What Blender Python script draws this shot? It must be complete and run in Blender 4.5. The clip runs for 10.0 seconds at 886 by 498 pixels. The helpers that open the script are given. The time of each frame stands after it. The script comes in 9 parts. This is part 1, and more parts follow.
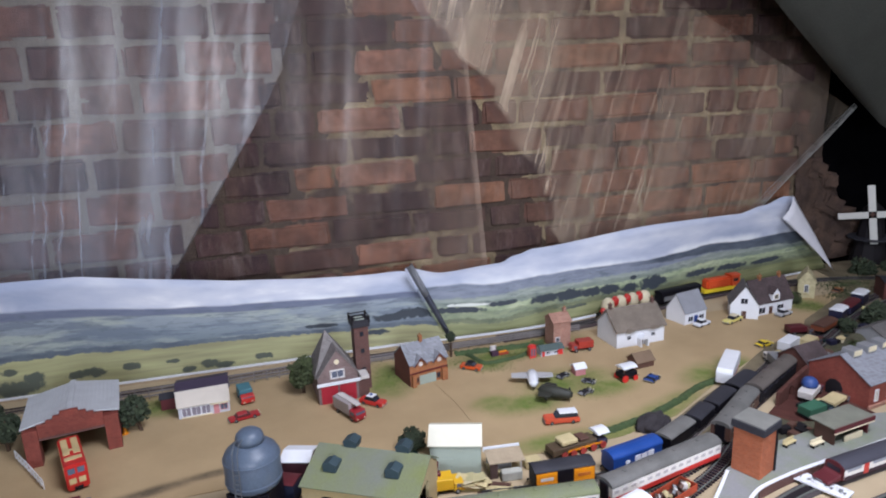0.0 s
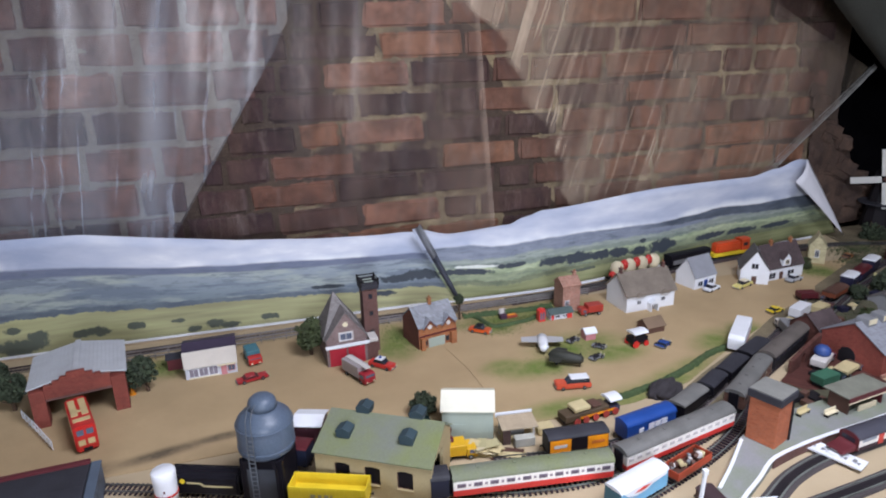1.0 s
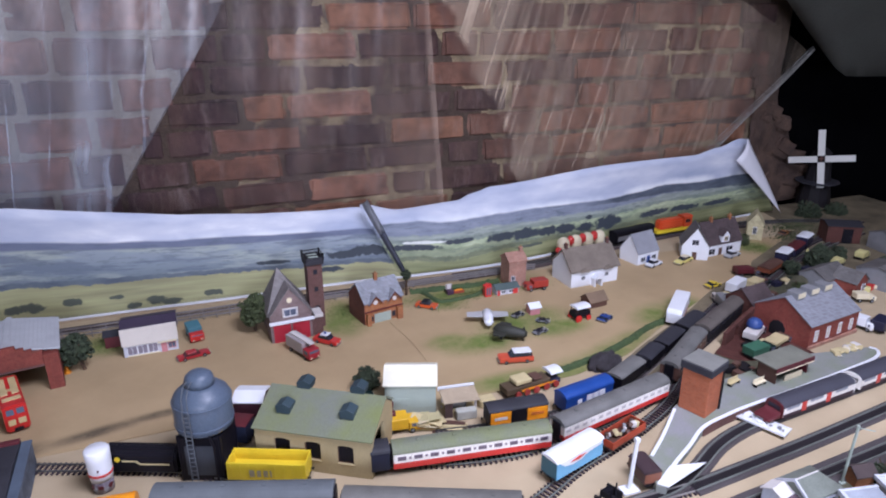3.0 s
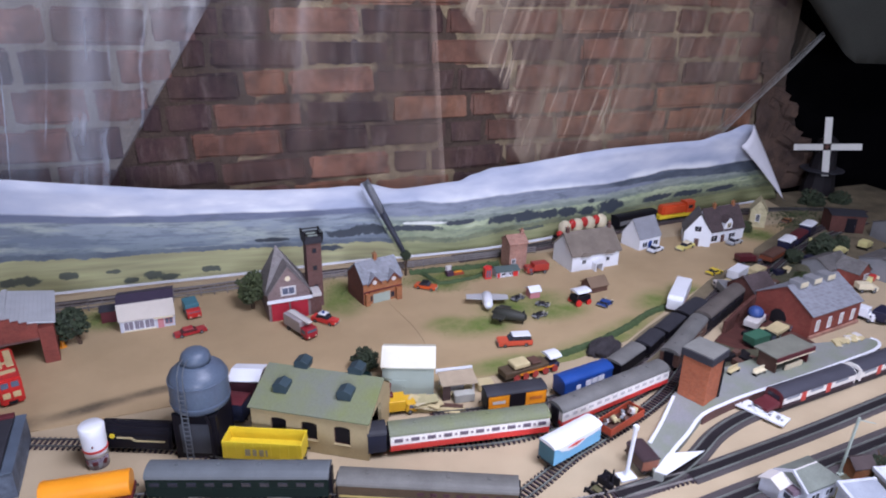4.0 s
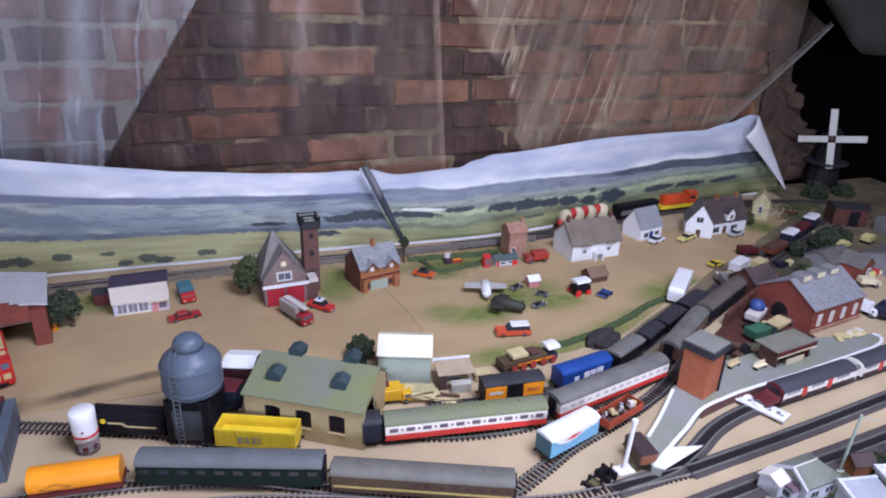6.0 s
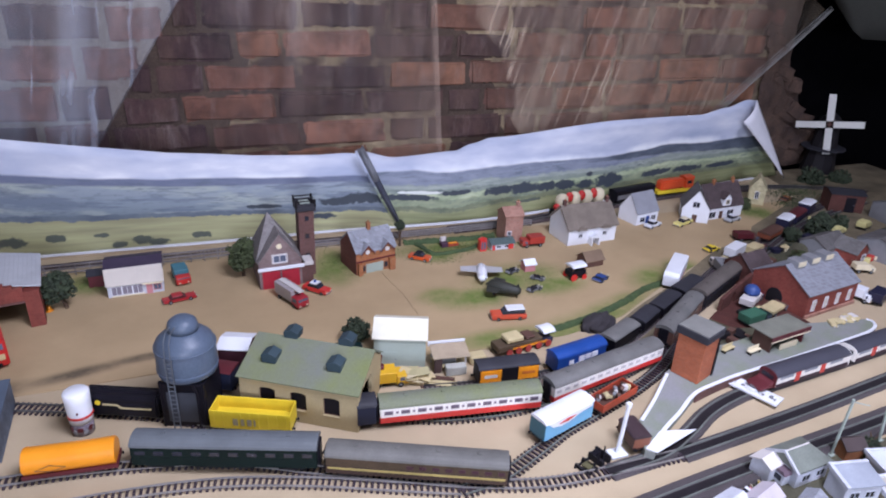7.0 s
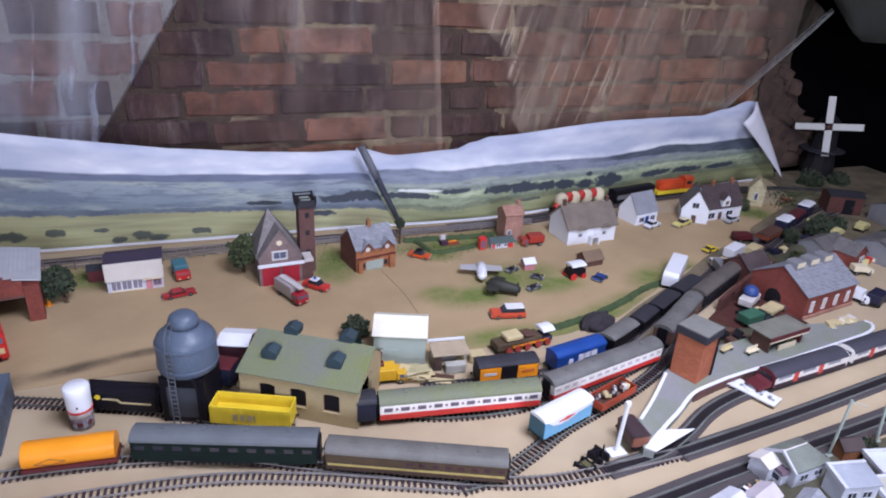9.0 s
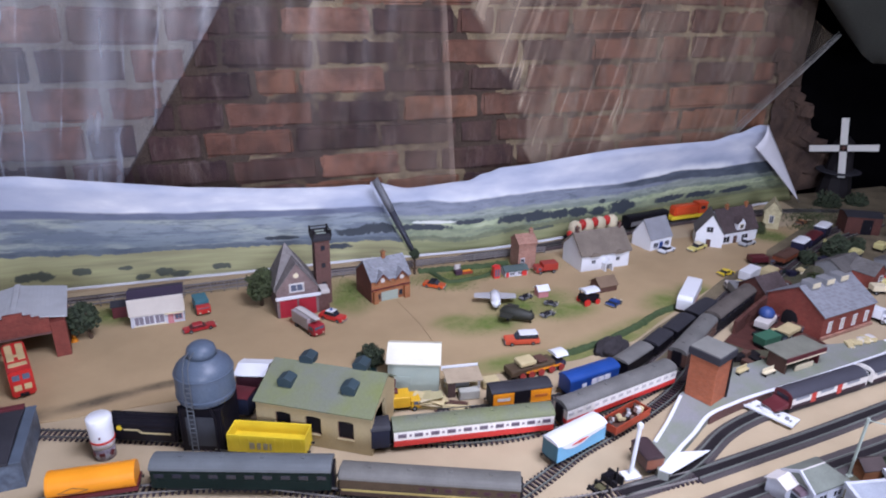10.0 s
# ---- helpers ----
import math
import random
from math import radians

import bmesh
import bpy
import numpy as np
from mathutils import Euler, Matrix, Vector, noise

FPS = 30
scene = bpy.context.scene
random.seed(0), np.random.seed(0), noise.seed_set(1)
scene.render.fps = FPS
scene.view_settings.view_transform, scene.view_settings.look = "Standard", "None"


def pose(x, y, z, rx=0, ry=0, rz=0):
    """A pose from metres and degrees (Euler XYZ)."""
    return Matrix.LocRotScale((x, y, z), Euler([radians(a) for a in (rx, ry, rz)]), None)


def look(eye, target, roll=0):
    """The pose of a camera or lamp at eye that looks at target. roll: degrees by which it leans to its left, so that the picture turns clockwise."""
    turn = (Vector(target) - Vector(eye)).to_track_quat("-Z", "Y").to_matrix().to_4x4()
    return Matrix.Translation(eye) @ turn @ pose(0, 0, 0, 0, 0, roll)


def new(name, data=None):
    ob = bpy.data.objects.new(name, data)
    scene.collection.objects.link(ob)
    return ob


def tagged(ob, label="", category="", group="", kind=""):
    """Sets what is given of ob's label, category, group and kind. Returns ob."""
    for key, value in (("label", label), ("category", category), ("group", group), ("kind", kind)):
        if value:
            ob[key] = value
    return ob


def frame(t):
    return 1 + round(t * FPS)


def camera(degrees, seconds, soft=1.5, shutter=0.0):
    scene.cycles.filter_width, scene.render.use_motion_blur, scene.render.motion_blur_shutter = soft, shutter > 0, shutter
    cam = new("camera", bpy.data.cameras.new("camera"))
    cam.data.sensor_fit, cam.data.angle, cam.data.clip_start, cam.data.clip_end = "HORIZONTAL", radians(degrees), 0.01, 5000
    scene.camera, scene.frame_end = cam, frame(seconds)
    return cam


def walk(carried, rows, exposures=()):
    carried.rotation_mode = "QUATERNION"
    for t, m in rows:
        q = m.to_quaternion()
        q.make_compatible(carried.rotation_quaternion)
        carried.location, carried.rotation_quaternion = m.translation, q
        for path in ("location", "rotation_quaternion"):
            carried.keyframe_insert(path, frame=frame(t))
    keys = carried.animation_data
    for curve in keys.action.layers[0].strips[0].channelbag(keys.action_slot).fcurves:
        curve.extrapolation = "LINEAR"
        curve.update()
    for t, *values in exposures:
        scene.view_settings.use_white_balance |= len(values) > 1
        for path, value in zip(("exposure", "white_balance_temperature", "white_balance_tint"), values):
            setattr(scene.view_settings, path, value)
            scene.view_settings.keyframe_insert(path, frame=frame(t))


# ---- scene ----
cam = camera(67.9, 10.0, 2.0)
PATH = [
    (0, (0.1044, 0.3465, 0.707), (0.6169, 2.2143, 0.2084), -2.26),
    (0.5, (0.09, 0.3821, 0.7168), (0.6077, 2.2194, 0.12), -1.87),
    (1, (0.0818, 0.3897, 0.7139), (0.5911, 2.2188, 0.0854), -1.50),
    (1.5, (0.0847, 0.3877, 0.7159), (0.6085, 2.2014, 0.0556), -1.06),
    (2, (0.0899, 0.3804, 0.7257), (0.6808, 2.1757, 0.0716), -0.23),
    (2.5, (0.1042, 0.3791, 0.7158), (0.7312, 2.1541, 0.0402), -0.36),
    (4, (0.1084, 0.3979, 0.7071), (0.7297, 2.1434, -0.0459), 1.18),
    (4.5, (0.1109, 0.4056, 0.7045), (0.744, 2.1325, -0.0809), 2.10),
    (5, (0.1138, 0.4072, 0.702), (0.7517, 2.1387, -0.0696), 1.79),
    (6.5, (0.1156, 0.4199, 0.7011), (0.7299, 2.1394, -0.1148), 2.43),
    (7, (0.1166, 0.4195, 0.6997), (0.7433, 2.1248, -0.1365), 2.68),
    (7.5, (0.1135, 0.4194, 0.7004), (0.7487, 2.1267, -0.1252), 3.14),
    (8, (0.1135, 0.4184, 0.7033), (0.7685, 2.1278, -0.1021), 3.36),
    (8.5, (0.1131, 0.4168, 0.6972), (0.7687, 2.1204, -0.12), 3.38),
    (9, (0.1107, 0.4192, 0.6981), (0.744, 2.1208, -0.1404), 3.29),
    (9.5, (0.1069, 0.416, 0.6976), (0.7459, 2.1219, -0.1281), 3.46),
    (10, (0.1235, 0.3871, 0.6967), (0.7009, 2.1515, -0.0473), 0.97),
]
walk(cam, [(t, look(eye, target, roll)) for t, eye, target, roll in PATH], [(0.0, 0.11, 6400, 8), (1.2, 0.11, 6400, 8), (2.0, 0.11, 6400, 8), (2.6, 0.1, 5990, 16.5), (10.0, 0.1, 5990, 16.5)])

# ---- world, lights ----
world = bpy.data.worlds.new("attic_air")
scene.world = world
world.use_nodes = True
sky = world.node_tree.nodes.new("ShaderNodeTexSky")
sky.sky_type, sky.sun_disc, sky.sun_elevation, sky.sun_rotation = "NISHITA", False, radians(40), radians(120)
world.node_tree.links.new(sky.outputs[0], world.node_tree.nodes["Background"].inputs[0])
world.node_tree.nodes["Background"].inputs[1].default_value = 0.1


def area_light(name, at, target, sx, sy, watts, colour):
    lamp = bpy.data.lights.new(name, "AREA")
    lamp.shape, lamp.size, lamp.size_y, lamp.energy, lamp.color = "RECTANGLE", sx, sy, watts, colour
    ob = new(name, lamp)
    ob.matrix_world = look(at, target)
    return ob


# area lamps added out of view: one overhead, one behind the camera
area_light("overhead_area_lamp", (0.72, 0.46, 1.74), (0.66, 0.9, 0.0), 0.84, 0.84, 52.0, (0.865, 0.87, 1.0))
area_light("rear_area_lamp", (-0.05, -1.37, 0.75), (0.75, 2.25, 0.5), 0.68, 0.68, 45.0, (0.82, 0.865, 1.0))


# ---- materials ----
def nd(t, kind, **kw):
    n = t.nodes.new(kind)
    for k, v in kw.items():
        n.inputs[k.replace("_", " ")].default_value = v
    return n


def surface(name, col, rough=0.6, var=0.25, fine=900.0, broad=25.0, bump=0.15, metal=0.0, dirt=None, spec=0.4, coat=0.0, depth=0.0006):
    """Paint, plastic, card or wood: broad stains, fine grain, slight relief; dirt: a second colour in the stains."""
    m = bpy.data.materials.new(name)
    m.use_nodes = True
    t = m.node_tree
    p = t.nodes["Principled BSDF"]
    tc = t.nodes.new("ShaderNodeTexCoord")
    n1 = nd(t, "ShaderNodeTexNoise", Scale=broad, Detail=4.0, Roughness=0.6)
    n2 = nd(t, "ShaderNodeTexNoise", Scale=fine, Detail=3.0, Roughness=0.6)
    for n in (n1, n2):
        t.links.new(tc.outputs["Object"], n.inputs["Vector"])
    r1 = t.nodes.new("ShaderNodeValToRGB")
    d = dirt or tuple(c * (1 - var) for c in col)
    r1.color_ramp.elements[0].position, r1.color_ramp.elements[0].color = 0.3, (*d, 1)
    r1.color_ramp.elements[1].position, r1.color_ramp.elements[1].color = 0.68, (*col, 1)
    t.links.new(n1.outputs["Fac"], r1.inputs["Fac"])
    r2 = t.nodes.new("ShaderNodeMapRange")
    r2.inputs[1].default_value, r2.inputs[2].default_value, r2.inputs[3].default_value, r2.inputs[4].default_value = 0.3, 0.7, 1 - var * 0.6, 1 + var * 0.3
    t.links.new(n2.outputs["Fac"], r2.inputs[0])
    mul = t.nodes.new("ShaderNodeMix")
    mul.data_type, mul.blend_type = "RGBA", "MULTIPLY"
    mul.inputs[0].default_value = 1.0
    t.links.new(r1.outputs[0], mul.inputs[6])
    t.links.new(r2.outputs[0], mul.inputs[7])
    t.links.new(mul.outputs[2], p.inputs["Base Color"])
    rr = t.nodes.new("ShaderNodeMapRange")
    rr.inputs[3].default_value, rr.inputs[4].default_value = max(0.05, rough - 0.12), min(1, rough + 0.12)
    t.links.new(n1.outputs["Fac"], rr.inputs[0])
    t.links.new(rr.outputs[0], p.inputs["Roughness"])
    p.inputs["Metallic"].default_value = metal
    p.inputs["Specular IOR Level"].default_value = spec
    p.inputs["Coat Weight"].default_value = coat
    b = t.nodes.new("ShaderNodeBump")
    b.inputs["Strength"].default_value, b.inputs["Distance"].default_value = bump, depth
    t.links.new(n2.outputs["Fac"], b.inputs["Height"])
    t.links.new(b.outputs[0], p.inputs["Normal"])
    return m


def modelled(name, col, mortar, sx=0.006, sz=0.0022, rough=0.8, var=0.35):
    """Printed or moulded brickwork of a model building, laid on upright faces."""
    m = surface(name, col, rough, var)
    t = m.node_tree
    mul = [n for n in t.nodes if n.bl_idname == "ShaderNodeMix"][0]
    p = t.nodes["Principled BSDF"]
    tc = [n for n in t.nodes if n.bl_idname == "ShaderNodeTexCoord"][0]
    sep, com, add = t.nodes.new("ShaderNodeSeparateXYZ"), t.nodes.new("ShaderNodeCombineXYZ"), t.nodes.new("ShaderNodeMath")
    t.links.new(tc.outputs["Object"], sep.inputs[0])
    t.links.new(sep.outputs[0], add.inputs[0])
    t.links.new(sep.outputs[1], add.inputs[1])
    t.links.new(add.outputs[0], com.inputs[0])
    t.links.new(sep.outputs[2], com.inputs[1])
    br = nd(t, "ShaderNodeTexBrick", Scale=1.0, Mortar_Size=sz * 0.13, Brick_Width=sx, Row_Height=sz, Bias=0.0)
    br.inputs["Color1"].default_value, br.inputs["Color2"].default_value, br.inputs["Mortar"].default_value = (1, 1, 1, 1), (0.6, 0.55, 0.55, 1), (*[min(1.6, a / max(b, 0.02)) for a, b in zip(mortar, col)], 1)
    t.links.new(com.outputs[0], br.inputs["Vector"])
    m2 = t.nodes.new("ShaderNodeMix")
    m2.data_type, m2.blend_type = "RGBA", "MULTIPLY"
    m2.inputs[0].default_value = 0.8
    t.links.new(mul.outputs[2], m2.inputs[6])
    t.links.new(br.outputs["Color"], m2.inputs[7])
    t.links.new(m2.outputs[2], p.inputs["Base Color"])
    return m


def simple_glass(name, col, rough=0.1):
    m = surface(name, col, rough, 0.2, spec=0.6)
    return m


TAN = surface("cream_board", (0.49, 0.39, 0.258), 0.85, 0.14, 700, 6, 0.25, dirt=(0.41, 0.325, 0.21))
ROADTAN, ROADTAN2 = (0.47, 0.345, 0.198), (0.39, 0.284, 0.158)
WHITE = surface("white_paint", (0.76, 0.78, 0.83), 0.55, 0.08)
PALEWHITE = surface("grey_white_paint", (0.58, 0.60, 0.67), 0.6, 0.2, 500, 40)
CREAM = surface("cream_paint", (0.74, 0.66, 0.47), 0.6, 0.12)
YELLOWP = surface("yellow_plastic", (0.80, 0.60, 0.035), 0.4, 0.15)
ORANGE = surface("orange_plastic", (0.83, 0.30, 0.012), 0.38, 0.12)
REDP = surface("red_plastic", (0.58, 0.030, 0.025), 0.38, 0.2)
REDB = surface("bright_red_paint", (0.62, 0.04, 0.035), 0.32, 0.15, coat=0.3)
MAROON = surface("maroon_paint", (0.11, 0.018, 0.024), 0.5, 0.25)
BLUE = surface("blue_paint", (0.016, 0.065, 0.29), 0.42, 0.2)
TEAL = surface("teal_paint", (0.06, 0.20, 0.25), 0.45, 0.2)
SKYBLUE = surface("sky_blue_paint", (0.17, 0.42, 0.64), 0.4, 0.12)
DGREEN = surface("dark_green_paint", (0.010, 0.027, 0.026), 0.5, 0.25, spec=0.25)
BLACK = surface("black_plastic", (0.009, 0.008, 0.013), 0.5, 0.3, spec=0.2)
DARK = surface("dark_underframe", (0.016, 0.014, 0.017), 0.7, 0.3, spec=0.2)
ROOFGREY = surface("grey_roof_plastic", (0.168, 0.165, 0.16), 0.6, 0.25, dirt=(0.112, 0.112, 0.108))
ROOFDARK = surface("dark_grey_roof", (0.042, 0.042, 0.053), 0.65, 0.35, spec=0.25)
ROOFGREEN = surface("mossy_grey_roof", (0.175, 0.20, 0.078), 0.75, 0.35, 600, 11, dirt=(0.165, 0.178, 0.150))
SLATE = modelled("slate_tiles", (0.19, 0.182, 0.18), (0.135, 0.13, 0.13), 0.005, 0.0035)
SLATEBR = modelled("brown_slate_tiles", (0.115, 0.082, 0.085), (0.07, 0.055, 0.06), 0.005, 0.0035)
SLATEBL = modelled("pale_blue_slates", (0.38, 0.40, 0.45), (0.28, 0.3, 0.34), 0.006, 0.004)
THATCH = surface("thatch_roof", (0.24, 0.20, 0.165), 0.9, 0.35, 500, 20, 0.6)
BRICKR = modelled("model_red_brick", (0.26, 0.055, 0.04), (0.26, 0.16, 0.13))
BRICKO = modelled("model_orange_brick", (0.50, 0.175, 0.07), (0.34, 0.22, 0.14))
BRICKD = modelled("model_dark_brick", (0.17, 0.075, 0.065), (0.16, 0.11, 0.10))
BRICKP = modelled("model_pink_brick", (0.54, 0.28, 0.21), (0.4, 0.28, 0.22))
GREYWALL = surface("pale_green_grey_wall", (0.36, 0.42, 0.37), 0.7, 0.12)
STEELBLUE = surface("blue_grey_tank", (0.086, 0.116, 0.164), 0.42, 0.25, 300, 30, metal=0.0, dirt=(0.085, 0.11, 0.16))
GLASSD = simple_glass("dark_window_glass", (0.03, 0.032, 0.045))
GLASSB = simple_glass("bluish_window_glass", (0.12, 0.14, 0.20))
TYRE = surface("black_tyre", (0.02, 0.02, 0.02), 0.8, 0.2)
RAILM = surface("nickel_rail", (0.24, 0.25, 0.25), 0.4, 0.25, metal=0.85)
SLEEPER = surface("dark_sleeper", (0.060, 0.044, 0.055), 0.75, 0.3, spec=0.2)
FOURFOOT = surface("dark_strip_between_rails", (0.022, 0.018, 0.022), 0.9, 0.4, 420, 15, 0.6, spec=0.2)
RAILG = surface("green_grey_rail", (0.22, 0.24, 0.22), 0.5, 0.3, metal=0.3)
RAILP = surface("pale_tarnished_rail", (0.34, 0.32, 0.31), 0.5, 0.3, metal=0.35)
DARKBALLAST = surface("dark_ballast", (0.078, 0.066, 0.070), 0.9, 0.4, 420, 12, 0.8, dirt=(0.065, 0.056, 0.058))
BALLAST = surface("grey_ballast", (0.20, 0.175, 0.16), 0.95, 0.5, 420, 12, 0.9, dirt=(0.12, 0.105, 0.10))
PLATFORM = surface("grey_platform_card", (0.25, 0.25, 0.262), 0.8, 0.2, 500, 14, dirt=(0.20, 0.235, 0.155))
FENCE = surface("weathered_fence", (0.24, 0.22, 0.22), 0.8, 0.3)
PINK = surface("pink_paint", (0.56, 0.23, 0.25), 0.5, 0.2)
STRIP = surface("off_white_strip", (0.62, 0.59, 0.57), 0.8, 0.12)
BROWN = surface("brown_paint", (0.12, 0.06, 0.045), 0.6, 0.3)
GREYP = surface("grey_plastic", (0.23, 0.235, 0.25), 0.5, 0.2)
SACK = surface("straw_load", (0.62, 0.52, 0.29), 0.9, 0.25)
LEAF = surface("model_foliage", (0.080, 0.105, 0.042), 0.95, 0.5, 300, 60, 0.6, dirt=(0.045, 0.055, 0.028))
LEAFD = surface("dark_model_foliage", (0.055, 0.075, 0.04), 0.95, 0.5, 300, 60, 0.6, dirt=(0.03, 0.04, 0.028))
FLOCK = surface("green_flock", (0.17, 0.205, 0.065), 0.95, 0.35, 500, 40, 0.6, dirt=(0.095, 0.13, 0.04))
BARK = surface("brown_bark", (0.09, 0.055, 0.035), 0.9, 0.3)
FLOORM = surface("attic_floorboards", (0.17, 0.12, 0.08), 0.8, 0.3, 60, 3)
PLASTER = surface("attic_plaster", (0.42, 0.40, 0.38), 0.9, 0.2, 80, 2)
WOOD = surface("pine_frame", (0.36, 0.24, 0.13), 0.7, 0.2, 90, 5)
GREYSHEET = surface("grey_dust_sheet", (0.135, 0.14, 0.125), 0.85, 0.25, 250, 4, 0.2)
MORTAR = surface("sooty_lime_mortar", (0.48, 0.38, 0.22), 0.95, 0.5, 200, 6, 0.9, depth=0.004, dirt=(0.080, 0.052, 0.043))
# mortar with the wall's shade put into its colour
MORTAR_SHADE = surface("shaded_mortar", (0.11, 0.078, 0.055), 0.95, 0.5, 200, 6, 0.9, depth=0.004, dirt=(0.048, 0.031, 0.028))
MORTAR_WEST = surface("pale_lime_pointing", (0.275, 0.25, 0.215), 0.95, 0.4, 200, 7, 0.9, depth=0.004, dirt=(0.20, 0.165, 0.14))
for stops in [n.color_ramp.elements for n in MORTAR.node_tree.nodes if n.bl_idname == "ShaderNodeValToRGB"]:
    stops[0].position, stops[1].position = 0.40, 0.74
VOID = surface("unlit_void_black", (0.004, 0.004, 0.005), 1.0, 0.3, spec=0.0)
YARDSOIL = surface("brown_yard_mat", (0.235, 0.192, 0.122), 0.95, 0.4, 500, 12, 0.6, dirt=(0.105, 0.088, 0.056))
DARKSOIL = surface("dark_scenic_mat", (0.115, 0.105, 0.065), 0.95, 0.4, 500, 12, 0.6, dirt=(0.045, 0.045, 0.03))


def road_material():
    """Tan card, with green flock dusted over the plots, the verge and the green, and a brown worn track."""
    m = surface("dusted_road_card", ROADTAN, 0.85, 0.14, 700, 6, 0.25, dirt=ROADTAN2)
    t = m.node_tree
    p = t.nodes["Principled BSDF"]
    base = [n for n in t.nodes if n.bl_idname == "ShaderNodeMix"][0].outputs[2]
    tc = [n for n in t.nodes if n.bl_idname == "ShaderNodeTexCoord"][0]
    soft = nd(t, "ShaderNodeTexNoise", Scale=16.0, Detail=6.0, Roughness=0.7)
    t.links.new(tc.outputs["Object"], soft.inputs["Vector"])

    def dust(spots, colour, strength, base):
        total = None
        for x, y, rx, ry, turn in spots:
            mp = t.nodes.new("ShaderNodeMapping")
            mp.vector_type = "TEXTURE"
            mp.inputs["Location"].default_value = (x, y, 0)
            mp.inputs["Rotation"].default_value = (0, 0, radians(turn))
            mp.inputs["Scale"].default_value = (rx, ry, 1.0)
            t.links.new(tc.outputs["Object"], mp.inputs[0])
            ln = t.nodes.new("ShaderNodeVectorMath")
            ln.operation = "LENGTH"
            t.links.new(mp.outputs[0], ln.inputs[0])
            r = t.nodes.new("ShaderNodeMapRange")
            r.interpolation_type = "SMOOTHSTEP"
            r.inputs[1].default_value, r.inputs[2].default_value, r.inputs[3].default_value, r.inputs[4].default_value = 1.35, 0.25, 0.0, 1.0
            t.links.new(ln.outputs["Value"], r.inputs[0])
            if total is None:
                total = r.outputs[0]
            else:
                mx = t.nodes.new("ShaderNodeMath")
                mx.operation = "MAXIMUM"
                t.links.new(total, mx.inputs[0])
                t.links.new(r.outputs[0], mx.inputs[1])
                total = mx.outputs[0]
        sm = t.nodes.new("ShaderNodeMapRange")
        sm.inputs[1].default_value, sm.inputs[2].default_value, sm.inputs[3].default_value, sm.inputs[4].default_value = 0.3, 0.62, 0.42, 1.0
        t.links.new(soft.outputs["Fac"], sm.inputs[0])
        mu = t.nodes.new("ShaderNodeMath")
        mu.operation = "MULTIPLY"
        t.links.new(total, mu.inputs[0])
        t.links.new(sm.outputs[0], mu.inputs[1])
        m2 = t.nodes.new("ShaderNodeMath")
        m2.operation = "MULTIPLY"
        m2.inputs[1].default_value = strength
        t.links.new(mu.outputs[0], m2.inputs[0])
        mix = t.nodes.new("ShaderNodeMix")
        mix.data_type = "RGBA"
        t.links.new(m2.outputs[0], mix.inputs[0])
        t.links.new(base, mix.inputs[6])
        mix.inputs[7].default_value = (*colour, 1)
        return mix.outputs[2]

    col = dust(GREENS, (0.130, 0.185, 0.036), 0.97, base)
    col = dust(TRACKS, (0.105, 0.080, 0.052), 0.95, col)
    t.links.new(col, p.inputs["Base Color"])
    return m


GREENS = [(0.345, 1.79, 0.05, 0.085, 5), (0.80, 1.42, 0.16, 0.05, 15), (0.78, 1.88, 0.14, 0.05, 0), (1.18, 1.60, 0.06, 0.05, 20), (0.63, 1.585, 0.10, 0.05, 5), (0.76, 1.65, 0.13, 0.075, 0), (0.56, 1.61, 0.06, 0.04, 0), (0.82, 1.60, 0.09, 0.05, 0), (0.37, 1.83, 0.05, 0.10, 10), (0.70, 1.855, 0.22, 0.045, 0), (0.62, 1.81, 0.06, 0.04, 0), (0.33, 1.77, 0.03, 0.05, 0), (-0.16, 1.86, 0.08, 0.06, 0), (1.66, 1.87, 0.07, 0.06, 0), (0.62, 1.42, 0.12, 0.035, 0), (0.88, 1.455, 0.17, 0.04, 22), (1.08, 1.565, 0.09, 0.06, 30), (1.27, 1.52, 0.10, 0.06, 20), (1.45, 1.60, 0.12, 0.06, 20), (0.30, 1.455, 0.05, 0.03, 0)]
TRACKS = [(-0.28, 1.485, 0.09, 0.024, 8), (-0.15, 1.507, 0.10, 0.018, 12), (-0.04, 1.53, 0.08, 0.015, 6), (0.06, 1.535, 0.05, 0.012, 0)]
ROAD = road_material()


